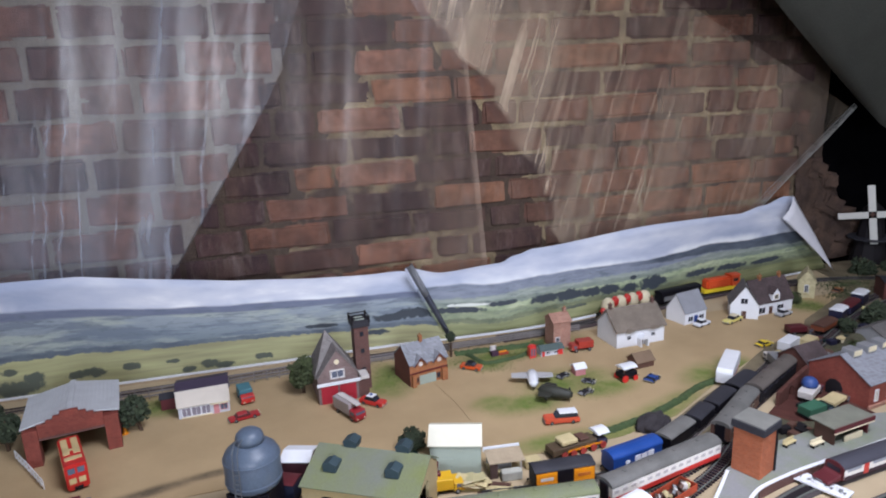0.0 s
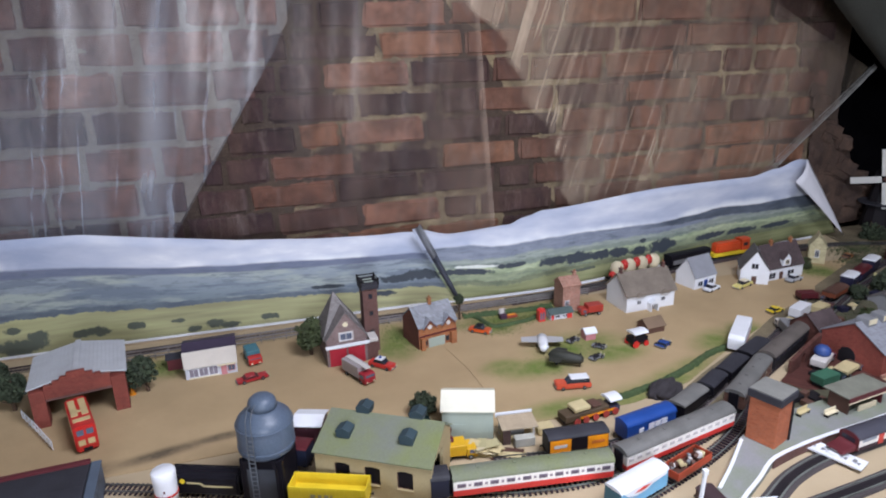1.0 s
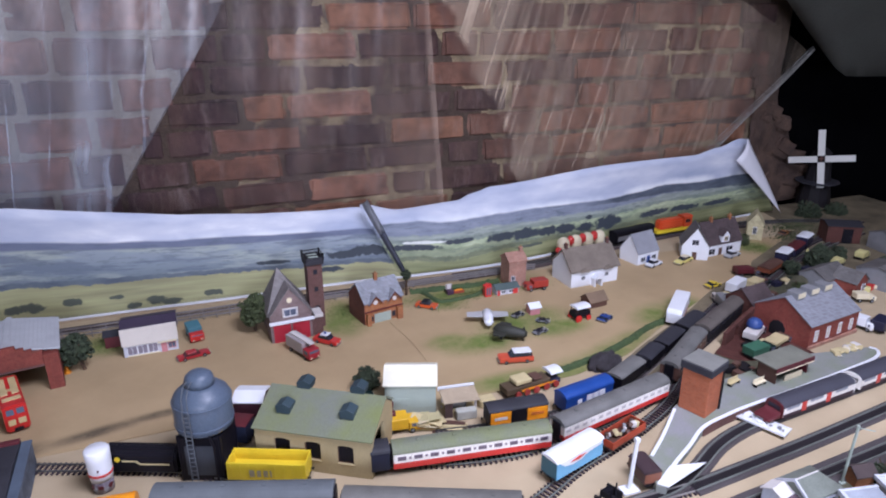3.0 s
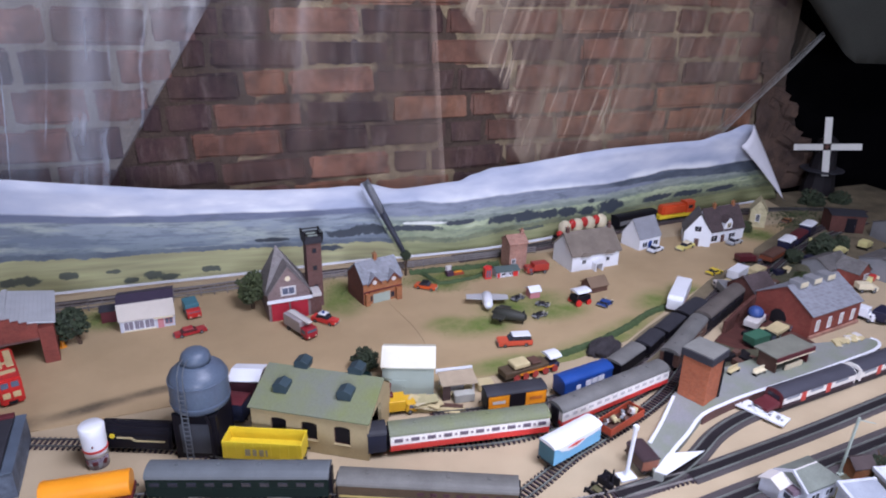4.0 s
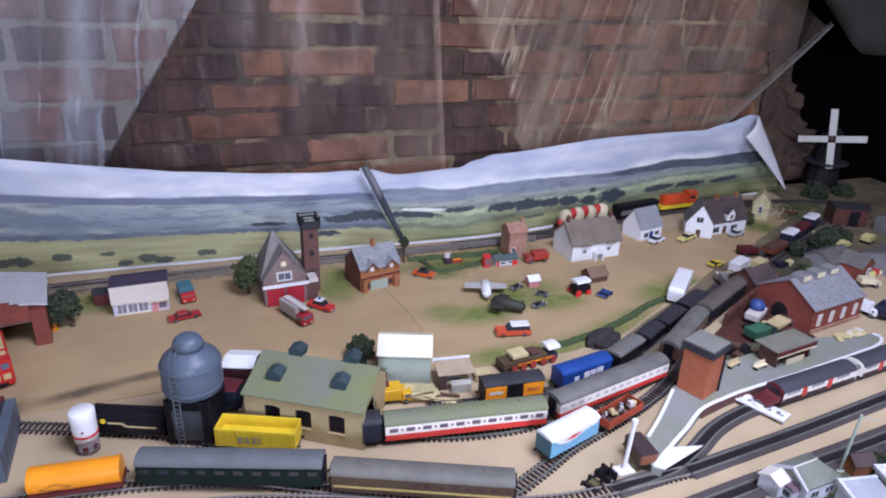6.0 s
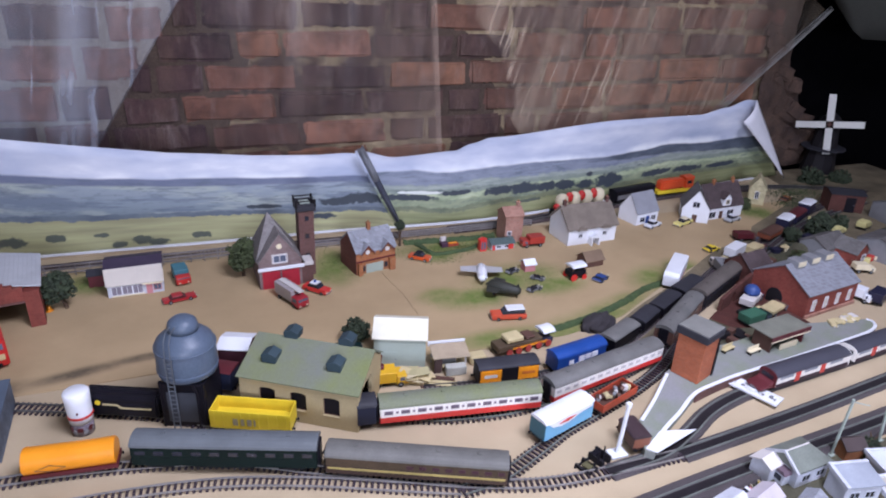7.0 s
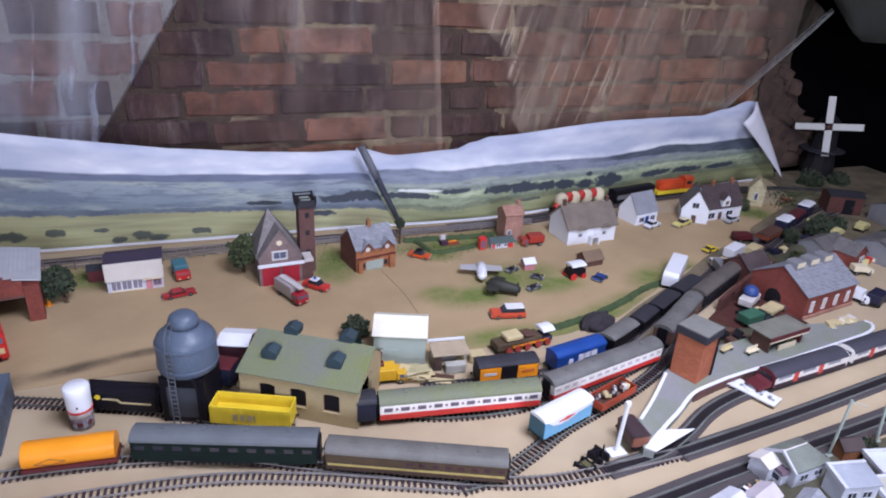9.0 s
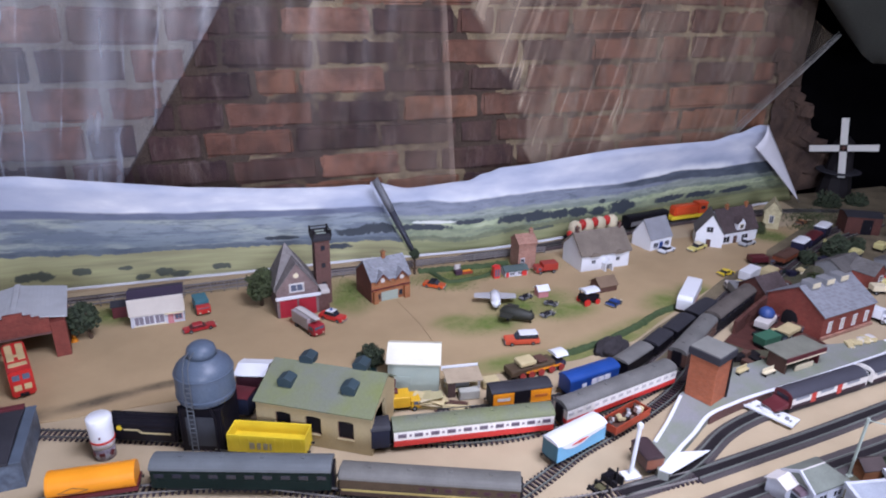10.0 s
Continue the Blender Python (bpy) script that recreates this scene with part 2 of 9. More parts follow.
def brick_material(name, tones):
    """Old hand-made bricks in the given tones, one by one, with soot and lime on them."""
    m = surface(name, (0.3, 0.12, 0.08), 0.9, 0.4, 220, 9, 0.9, depth=0.003)
    t = m.node_tree
    p = t.nodes["Principled BSDF"]
    info = t.nodes.new("ShaderNodeObjectInfo")
    ramp = t.nodes.new("ShaderNodeValToRGB")
    e = ramp.color_ramp.elements
    e[0].position, e[0].color = 0.0, (*tones[0], 1)
    e[1].position, e[1].color = 1.0, (*tones[-1], 1)
    for k, c in enumerate(tones[1:-1]):
        e.new((k + 1) / (len(tones) - 1)).color = (*c, 1)
    t.links.new(info.outputs["Random"], ramp.inputs[0])
    tc = [n for n in t.nodes if n.bl_idname == "ShaderNodeTexCoord"][0]
    n3 = nd(t, "ShaderNodeTexNoise", Scale=14.0, Detail=5.0, Roughness=0.7)
    off = t.nodes.new("ShaderNodeVectorMath")
    off.operation = "ADD"
    t.links.new(tc.outputs["Object"], off.inputs[0])
    t.links.new(info.outputs["Location"], off.inputs[1])
    t.links.new(off.outputs[0], n3.inputs["Vector"])
    st = t.nodes.new("ShaderNodeMapRange")
    st.inputs[1].default_value, st.inputs[2].default_value, st.inputs[3].default_value, st.inputs[4].default_value = 0.3, 0.72, 0.45, 1.5
    t.links.new(n3.outputs["Fac"], st.inputs[0])
    mx = t.nodes.new("ShaderNodeMix")
    mx.data_type, mx.blend_type = "RGBA", "MULTIPLY"
    mx.inputs[0].default_value = 1.0
    tint = t.nodes.new("ShaderNodeMix")
    tint.data_type, tint.blend_type = "RGBA", "MULTIPLY"
    tint.inputs[0].default_value = 1.0
    t.links.new(ramp.outputs[0], tint.inputs[6])
    t.links.new(info.outputs["Color"], tint.inputs[7])
    t.links.new(tint.outputs[2], mx.inputs[6])
    t.links.new(st.outputs[0], mx.inputs[7])
    # lime wash run down over the faces in long patches, and soot over it
    geo = t.nodes.new("ShaderNodeNewGeometry")
    last = mx.outputs[2]
    for scale, lo, hi, most, colour, where in (((7.0, 7.0, 2.2), 0.46, 0.76, 0.5, (0.20, 0.125, 0.088, 1), 0.0), ((22.0, 22.0, 5.0), 0.52, 0.72, 0.4, (0.30, 0.24, 0.21, 1), 4.0), ((4.0, 4.0, 3.0), 0.50, 0.70, 0.7, (0.050, 0.034, 0.036, 1), 9.0)):
        mp = t.nodes.new("ShaderNodeMapping")
        mp.inputs["Scale"].default_value, mp.inputs["Location"].default_value = scale, (where, where, where)
        t.links.new(geo.outputs["Position"], mp.inputs[0])
        n4 = nd(t, "ShaderNodeTexNoise", Scale=1.0, Detail=7.0, Roughness=0.7)
        t.links.new(mp.outputs[0], n4.inputs["Vector"])
        sm = t.nodes.new("ShaderNodeMapRange")
        sm.inputs[1].default_value, sm.inputs[2].default_value, sm.inputs[3].default_value, sm.inputs[4].default_value = lo, hi, 0.0, most
        t.links.new(n4.outputs["Fac"], sm.inputs[0])
        lime = t.nodes.new("ShaderNodeMix")
        lime.data_type = "RGBA"
        lime.inputs[7].default_value = colour
        t.links.new(sm.outputs[0], lime.inputs[0])
        t.links.new(last, lime.inputs[6])
        last = lime.outputs[2]
    t.links.new(lime.outputs[2], p.inputs["Base Color"])
    return m


WALLBRICK = brick_material("old_wall_brick", ((0.074, 0.041, 0.037), (0.130, 0.062, 0.046), (0.182, 0.083, 0.055), (0.225, 0.100, 0.061), (0.27, 0.125, 0.072)))
PINKBRICK = brick_material("pink_wall_brick", ((0.25, 0.125, 0.088), (0.29, 0.135, 0.088)))
# single burnt bricks, and the bricks darkened where shade is painted
BURNT_SHADE_BRICK = brick_material("burnt_and_shaded_wall_brick", ((0.052, 0.029, 0.031), (0.072, 0.038, 0.037)))


def sheet_material(name, slant, film, crease, milk, blur, thin_edge=0.0, folds=8.0, crumpled=0.09, fold_edge=False, hem=0.0):
    """Clear polythene: see-through, milky in streaks, crease highlights painted as thin lines, soft gloss."""
    m = bpy.data.materials.new(name)
    m.use_nodes = True
    t = m.node_tree
    out = t.nodes["Material Output"]
    t.nodes.remove(t.nodes["Principled BSDF"])
    tr = t.nodes.new("ShaderNodeBsdfTransparent")
    tr.inputs[0].default_value = (0.97, 0.97, 0.98, 1)
    df = t.nodes.new("ShaderNodeBsdfDiffuse")
    df.inputs[0].default_value = (*milk, 1)
    gl = t.nodes.new("ShaderNodeBsdfGlossy")
    gl.inputs[0].default_value, gl.inputs[1].default_value = (0.97, 0.95, 0.95, 1), 0.3
    tc, sep = t.nodes.new("ShaderNodeTexCoord"), t.nodes.new("ShaderNodeSeparateXYZ")
    t.links.new(tc.outputs["Object"], sep.inputs[0])

    def op(kind, a, b):
        n = t.nodes.new("ShaderNodeMath")
        n.operation = kind
        for i, v in enumerate((a, b)):
            if isinstance(v, (int, float)):
                n.inputs[i].default_value = v
            else:
                t.links.new(v, n.inputs[i])
        return n.outputs[0]

    crumple = nd(t, "ShaderNodeTexNoise", Scale=5.0, Detail=5.0, Roughness=0.6)
    t.links.new(tc.outputs["Object"], crumple.inputs["Vector"])
    along = op("SUBTRACT", sep.outputs[0], op("MULTIPLY", sep.outputs[2], slant))
    along = op("ADD", along, op("MULTIPLY", op("SUBTRACT", crumple.outputs["Fac"], 0.5), crumpled))

    def streak(across, up, seed, detail):
        c = t.nodes.new("ShaderNodeCombineXYZ")
        t.links.new(op("MULTIPLY", along, across), c.inputs[0])
        t.links.new(op("MULTIPLY", sep.outputs[2], up), c.inputs[1])
        c.inputs[2].default_value = seed
        n = nd(t, "ShaderNodeTexNoise", Scale=1.0, Detail=detail, Roughness=0.6, Distortion=0.08)
        t.links.new(c.outputs[0], n.inputs["Vector"])
        return n.outputs["Fac"]

    def ranged(v, a, b, c, d):
        n = t.nodes.new("ShaderNodeMapRange")
        n.inputs[1].default_value, n.inputs[2].default_value, n.inputs[3].default_value, n.inputs[4].default_value = a, b, c, d
        t.links.new(v, n.inputs[0])
        return n.outputs[0]

    broad = ranged(streak(3.0 if fold_edge else 7.0, 2.2 if fold_edge else 0.7, 1.0, 4.0), 0.42, 0.75, film * 0.35, film * 2.2)
    # highlights of the creases, painted into the film along noise ridges
    ridge = op("ABSOLUTE", op("SUBTRACT", streak(folds, 0.22, 4.0, 1.6), 0.5), 0.0)
    thin = ranged(ridge, blur, 0.0, 0.0, 0.8)
    where = ranged(streak(6.0, 4.5, 9.0, 3.0), 0.42, 0.64, 0.0, crease)
    milky = op("MINIMUM", op("ADD", broad, op("MULTIPLY", thin, where)), 0.8)
    if hem:
        # milkier at the foot, clearer above: light fading upwards put into the film
        milky = op("MULTIPLY", milky, ranged(sep.outputs[2], 0.2, 0.85, 1.55, 0.48))
        # the film is paler in a narrow upright band
        off = op("ABSOLUTE", op("SUBTRACT", op("SUBTRACT", sep.outputs[0], op("MULTIPLY", sep.outputs[2], 0.22)), -0.262), 0.0)
        double = op("MULTIPLY", ranged(off, 0.06, 0.02, 0.0, hem), ranged(streak(16.0, 0.5, 12.0, 3.0), 0.36, 0.62, 0.35, 1.4))
        milky = op("MINIMUM", op("ADD", milky, double), 0.8)
    if thin_edge:
        uv, cut = t.nodes.new("ShaderNodeUVMap"), t.nodes.new("ShaderNodeSeparateXYZ")
        t.links.new(uv.outputs[0], cut.inputs[0])
        wobble = op("ADD", cut.outputs[0], op("MULTIPLY", op("SUBTRACT", streak(9.0, 5.0, 2.0, 3.0), 0.5), 0.25 if fold_edge else 0.05))
        milky = op("MULTIPLY", milky, ranged(wobble, 0.02, thin_edge, 0.0, 1.0))
        if fold_edge:
            milky = op("MULTIPLY", milky, ranged(cut.outputs[0], 0.0, 0.4, 0.0, 1.0))
            # a doubled fold along the other edge
            milky = op("MAXIMUM", milky, op("MULTIPLY", ranged(cut.outputs[0], 0.962, 0.985, 0.0, 0.30), ranged(streak(3.0, 7.0, 6.0, 3.0), 0.35, 0.62, 0.35, 1.0)))
        else:
            # milkier near its hanging edge, clearer beyond
            milky = op("MULTIPLY", milky, ranged(cut.outputs[0], 0.15, 0.62, 1.35, 0.6))
    mixd, mixg = t.nodes.new("ShaderNodeMixShader"), t.nodes.new("ShaderNodeMixShader")
    t.links.new(milky, mixd.inputs[0])
    t.links.new(tr.outputs[0], mixd.inputs[1])
    t.links.new(df.outputs[0], mixd.inputs[2])
    mixg.inputs[0].default_value = 0.035
    if fold_edge:
        t.links.new(ranged(cut.outputs[0], 0.0, 0.6, 0.0, 0.03), mixg.inputs[0])
    t.links.new(mixd.outputs[0], mixg.inputs[1])
    t.links.new(gl.outputs[0], mixg.inputs[2])
    t.links.new(mixg.outputs[0], out.inputs[0])
    return m


POLY = sheet_material("clear_polythene", 0.15, 0.105, 0.42, (0.62, 0.68, 0.80), 0.022, folds=10.0, crumpled=0.05, hem=0.17)
POLY2 = sheet_material("slack_polythene", 0.30, 0.145, 0.36, (0.80, 0.64, 0.48), 0.030, 0.04, folds=15.0, crumpled=0.03)
POLY3 = sheet_material("thin_clinging_polythene", 0.02, 0.065, 0.07, (0.68, 0.51, 0.40), 0.05, 0.5, folds=9.0, crumpled=0.03, fold_edge=True)


HILLS = [(-1.6, 0.262), (-0.5, 0.232), (-0.333, 0.214), (-0.12, 0.182), (0.0, 0.165), (0.27, 0.144), (0.743, 0.125), (1.1, 0.129), (1.3, 0.135), (1.53, 0.154), (2.0, 0.16)]
FIELD = [(-1.6, 0.12), (-0.353, 0.099), (-0.127, 0.079), (0.128, 0.058), (0.45, 0.036), (0.6, 0.02), (0.751, 0.004), (0.93, 0.02), (1.34, 0.029), (1.8, 0.057), (2.0, 0.06)]


def along(line, x):
    """The height of a broken line at x."""
    for (a, p), (b, q) in zip(line, line[1:]):
        if a <= x <= b:
            return p + (q - p) * (x - a) / (b - a)
    return line[-1][1]


def landscape_material(name, layers, field_tones, far, bushes, thickets, patchwork=False, glints=()):
    """The printed countryside on a paper backdrop: cloud, layered hills and woods, pale meadows with bushes."""
    m = surface(name, (0.6, 0.6, 0.6), 0.7, 0.1)
    t = m.node_tree
    p = t.nodes["Principled BSDF"]
    uv = t.nodes.new("ShaderNodeUVMap")
    sep = t.nodes.new("ShaderNodeSeparateXYZ")
    t.links.new(uv.outputs[0], sep.inputs[0])

    def math_(op, a, b=None, c=None):
        n = t.nodes.new("ShaderNodeMath")
        n.operation = op
        for i, v in enumerate((a, b, c)):
            if v is None:
                continue
            if isinstance(v, (int, float)):
                n.inputs[i].default_value = v
            else:
                t.links.new(v, n.inputs[i])
        return n.outputs[0]

    def noisy(sx, sy, detail, seed, rough=0.55):
        mp = t.nodes.new("ShaderNodeMapping")
        mp.inputs["Scale"].default_value, mp.inputs["Location"].default_value = (sx, sy, 1), (seed, seed * 1.7, 0)
        t.links.new(uv.outputs[0], mp.inputs[0])
        n = nd(t, "ShaderNodeTexNoise", Scale=1.0, Detail=detail, Roughness=rough)
        t.links.new(mp.outputs[0], n.inputs["Vector"])
        return n.outputs["Fac"]

    def ramp(fac, *stops):
        n = t.nodes.new("ShaderNodeValToRGB")
        e = n.color_ramp.elements
        e[0].position, e[0].color = stops[0][0], (*stops[0][1], 1)
        e[1].position, e[1].color = stops[-1][0], (*stops[-1][1], 1)
        for q, c in stops[1:-1]:
            k = e.new(q)
            k.color = (*c, 1)
        t.links.new(fac, n.inputs[0])
        return n.outputs[0]

    def mix(fac, a, b):
        n = t.nodes.new("ShaderNodeMix")
        n.data_type = "RGBA"
        if isinstance(fac, float):
            n.inputs[0].default_value = fac
        else:
            t.links.new(fac, n.inputs[0])
        for i, v in ((6, a), (7, b)):
            if isinstance(v, tuple):
                n.inputs[i].default_value = (*v, 1)
            else:
                t.links.new(v, n.inputs[i])
        return n.outputs[2]

    def step(x, edge, soft):
        n = t.nodes.new("ShaderNodeMapRange")
        n.inputs[1].default_value, n.inputs[2].default_value = edge - soft, edge + soft
        t.links.new(x, n.inputs[0])
        return n.outputs[0]

    v = sep.outputs[1]
    cloud = ramp(noisy(3.2, 13, 6, 3.1), (0.30, (0.32, 0.37, 0.51)), (0.47, (0.46, 0.50, 0.62)), (0.60, (0.60, 0.625, 0.71)), (0.72, (0.84, 0.85, 0.88)))
    # a bright break in the cloud low over the hills
    low_sky = math_("MULTIPLY", math_("SUBTRACT", 1.0, step(math_("ADD", v, math_("MULTIPLY", math_("SUBTRACT", noisy(9, 6, 4, 13.0), 0.5), 0.02)), 0.152, 0.006)), step(noisy(5, 2, 3, 29.0), 0.5, 0.06))
    cloud = mix(math_("MULTIPLY", low_sky, 0.75), cloud, (0.84, 0.86, 0.88))
    field = ramp(noisy(3.5, 70, 5, 1.9), (0.32, field_tones[0]), (0.5, field_tones[1]), (0.68, field_tones[2]))
    rag = noisy(60, 60, 4, 3.3, 0.6)

    def blobs(base, colour, spots):
        for bx, bz, ru, rz in spots:
            f, h = along(FIELD, bx), along(HILLS, bx)
            k = 0.08 / (h - f)
            mp = t.nodes.new("ShaderNodeMapping")
            mp.vector_type = "TEXTURE"
            mp.inputs["Location"].default_value = (bx, 0.065 + (bz - f) * k, 0)
            mp.inputs["Scale"].default_value = (ru, rz * k, 1.0)
            t.links.new(uv.outputs[0], mp.inputs[0])
            ln = t.nodes.new("ShaderNodeVectorMath")
            ln.operation = "LENGTH"
            t.links.new(mp.outputs[0], ln.inputs[0])
            r = math_("ADD", ln.outputs["Value"], math_("MULTIPLY", math_("SUBTRACT", rag, 0.5), 1.6))
            base = mix(math_("SUBTRACT", 1.0, step(r, 0.9, 0.12)), base, colour)
        return base

    c = blobs(field, (0.085, 0.098, 0.078), bushes)
    for k, (edge, wobble, across, soft, dark, pale) in enumerate(layers):
        line = math_("ADD", v, math_("MULTIPLY", math_("SUBTRACT", noisy(across, 2, 4, 2.2 + 3.7 * k), 0.5), wobble))
        line = math_("ADD", line, math_("MULTIPLY", math_("SUBTRACT", noisy(45, 40, 5, 1.1 + 2.9 * k, 0.7), 0.5), 0.016))
        c = mix(step(line, edge, soft), c, ramp(noisy(14, 75, 7, 5.5 + 2.3 * k, 0.7), (0.36, dark), (0.64, pale)))
    if patchwork:
        # hazy lowland: pale meadows and long dark woods lying between the near fields and the far ridge
        haze = ramp(math_("MULTIPLY", math_("SUBTRACT", v, 0.065), 12.5), (0.0, (0.145, 0.18, 0.205)), (0.35, (0.215, 0.26, 0.30)), (0.8, (0.285, 0.33, 0.375)), (1.0, (0.27, 0.31, 0.38)))
        haze = mix(math_("MULTIPLY", step(noisy(4, 30, 5, 51.0, 0.6), 0.54, 0.05), 0.7), haze, (0.37, 0.41, 0.37))
        haze = mix(math_("MULTIPLY", step(noisy(5, 48, 6, 57.0, 0.65), 0.53, 0.035), 0.7), haze, (0.125, 0.155, 0.21))
        haze = mix(math_("MULTIPLY", step(noisy(24, 110, 6, 63.0, 0.7), 0.60, 0.03), 0.45), haze, (0.11, 0.14, 0.16))
        inside = math_("MULTIPLY", step(math_("ADD", v, math_("MULTIPLY", math_("SUBTRACT", noisy(30, 30, 5, 71.0, 0.7), 0.5), 0.014)), 0.074, 0.0015), math_("SUBTRACT", 1.0, step(math_("ADD", v, math_("MULTIPLY", math_("SUBTRACT", noisy(5, 2, 4, 77.0), 0.5), 0.012)), 0.129, 0.002)))
        c = mix(inside, c, haze)
    # hedgerows and small woods strewn over the fields
    hedge_lines = math_("MULTIPLY", step(noisy(16, 95, 6, 17.0, 0.7), 0.57, 0.02), step(noisy(5, 22, 3, 23.0), 0.47, 0.05))
    c = mix(math_("MULTIPLY", math_("MULTIPLY", hedge_lines, step(v, 0.068, 0.004)), 0.5 if far else 0.3), c, (0.075, 0.10, 0.12))
    if far:
        # the long dark ridge, thickening towards its end
        low = math_("ADD", math_("MULTIPLY", sep.outputs[0], -0.030), 0.1665)
        line = math_("SUBTRACT", math_("ADD", v, math_("MULTIPLY", math_("SUBTRACT", noisy(16, 3, 5, 31.0), 0.5), 0.016)), low)
        shade = ramp(noisy(14, 60, 5, 40.0), (0.35, (0.7, 0.7, 0.7)), (0.62, (0.97, 0.97, 0.97)))
        c = mix(math_("MULTIPLY", math_("MULTIPLY", step(sep.outputs[0], far, 0.06), shade), step(line, 0.0, 0.002)), c, (0.062, 0.078, 0.105))
    line = math_("ADD", v, math_("MULTIPLY", math_("SUBTRACT", noisy(4.5, 1, 4, 6.2), 0.5), 0.026 if far else 0.014))
    c = mix(step(line, 0.143, 0.002), c, cloud)
    c = blobs(c, (0.66, 0.68, 0.64), glints)
    c = blobs(c, (0.040, 0.050, 0.064), thickets)
    t.links.new(c, p.inputs["Base Color"])
    return m


WEST_LAYERS = [
    (0.0645, 0.005, 20, 0.0012, (0.080, 0.100, 0.135), (0.14, 0.17, 0.20)), (0.1275, 0.010, 3, 0.002, (0.125, 0.145, 0.225), (0.165, 0.19, 0.265))]
EAST_LAYERS = [
    (0.060, 0.008, 30, 0.0015, (0.11, 0.13, 0.085), (0.20, 0.22, 0.13)), (0.070, 0.012, 14, 0.0025, (0.18, 0.22, 0.14), (0.31, 0.35, 0.22)),
    (0.086, 0.014, 6, 0.002, (0.25, 0.31, 0.19), (0.47, 0.52, 0.34)), (0.097, 0.012, 8, 0.002, (0.15, 0.19, 0.17), (0.27, 0.31, 0.26)),
    (0.106, 0.014, 7, 0.002, (0.22, 0.26, 0.24), (0.34, 0.38, 0.34)), (0.117, 0.026, 6, 0.0025, (0.165, 0.19, 0.25), (0.25, 0.28, 0.35))]
WEST_BUSHES = [(-0.337, 0.046, 0.03, 0.014), (-0.375, 0.045, 0.022, 0.012), (-0.25, 0.047, 0.02, 0.012), (-0.156, 0.043, 0.019, 0.006), (-0.12, 0.014, 0.02, 0.009), (-0.069, 0.019, 0.026, 0.012), (-0.035, 0.009, 0.03, 0.009), (0.064, 0.014, 0.026, 0.009), (-0.464, 0.054, 0.025, 0.014), (-0.509, 0.075, 0.02, 0.010), (-0.5, 0.032, 0.06, 0.022), (-0.62, 0.06, 0.05, 0.015)]
EAST_TREES = [(0.9, 0.052000000000000005, 0.056, 0.0143), (0.98, 0.051000000000000004, 0.056, 0.0182), (1.06, 0.049, 0.045, 0.0169), (1.127, 0.047, 0.039, 0.0182), (1.2, 0.044000000000000004, 0.034, 0.0156), (1.285, 0.049, 0.056, 0.0247), (1.47, 0.055, 0.067, 0.0117), (1.6, 0.06, 0.067, 0.0104), (1.74, 0.066, 0.067, 0.0091), (0.62, 0.052, 0.09, 0.01), (0.76, 0.055, 0.06, 0.008), (1.21, 0.076, 0.013, 0.0078)]
LANDSCAPE = landscape_material("printed_west_landscape", WEST_LAYERS, ((0.26, 0.25, 0.14), (0.34, 0.335, 0.18), (0.42, 0.42, 0.22)), 0.0, WEST_BUSHES, [(0.42, 0.066, 0.06, 0.013), (0.49, 0.068, 0.07, 0.016), (0.22, 0.072, 0.05, 0.006), (0.37, 0.03, 0.04, 0.008)], patchwork=True)
LANDSCAPE_EAST = landscape_material("printed_east_landscape", EAST_LAYERS, ((0.17, 0.185, 0.088), (0.24, 0.255, 0.125), (0.32, 0.33, 0.17)), 1.24, [(1.0, 0.01, 0.05, 0.006), (0.7, 0.012, 0.06, 0.005)], EAST_TREES, glints=[(0.66, 0.0635, 0.085, 0.0055)])
PAPERBACK = surface("white_paper_back", (0.72, 0.72, 0.78), 0.7, 0.05)
PAPERSHADE = surface("shaded_roll_paper", (0.085, 0.095, 0.14), 0.7, 0.35, 300, 16, dirt=(0.16, 0.17, 0.22))


# ---- mesh helpers ----
def quad_box(bm, x0, x1, y0, y1, z0, z1):
    v = [bm.verts.new(c) for c in ((x0, y0, z0), (x1, y0, z0), (x1, y1, z0), (x0, y1, z0), (x0, y0, z1), (x1, y0, z1), (x1, y1, z1), (x0, y1, z1))]
    for f in ((0, 3, 2, 1), (4, 5, 6, 7), (0, 1, 5, 4), (1, 2, 6, 5), (2, 3, 7, 6), (3, 0, 4, 7)):
        bm.faces.new([v[i] for i in f])
    return v


def boxes(*dims, bevel=0.0, seg=1):
    bm = bmesh.new()
    for d in dims:
        quad_box(bm, *d)
    if bevel:
        bmesh.ops.bevel(bm, geom=bm.edges[:], offset=bevel, segments=seg, affect="EDGES")
    return bm


def prism(poly, a0, a1, axis="x", bevel=0.0, bm=None, seg=1):
    """A polygon pushed from a0 to a1 along an axis; its points are (y, z), (x, z) or (x, y)."""
    own = bm is None
    bm = bm or bmesh.new()
    put = {"x": lambda a, p: (a, p[0], p[1]), "y": lambda a, p: (p[0], a, p[1]), "z": lambda a, p: (p[0], p[1], a)}[axis]
    lo, hi = [bm.verts.new(put(a0, p)) for p in poly], [bm.verts.new(put(a1, p)) for p in poly]
    bm.faces.new(lo)
    bm.faces.new(hi[::-1])
    n = len(poly)
    for i in range(n):
        bm.faces.new((lo[i], hi[i], hi[(i + 1) % n], lo[(i + 1) % n]))
    if own:
        bmesh.ops.recalc_face_normals(bm, faces=bm.faces[:])
        if bevel:
            bmesh.ops.bevel(bm, geom=bm.edges[:], offset=bevel, segments=seg, affect="EDGES")
    return bm


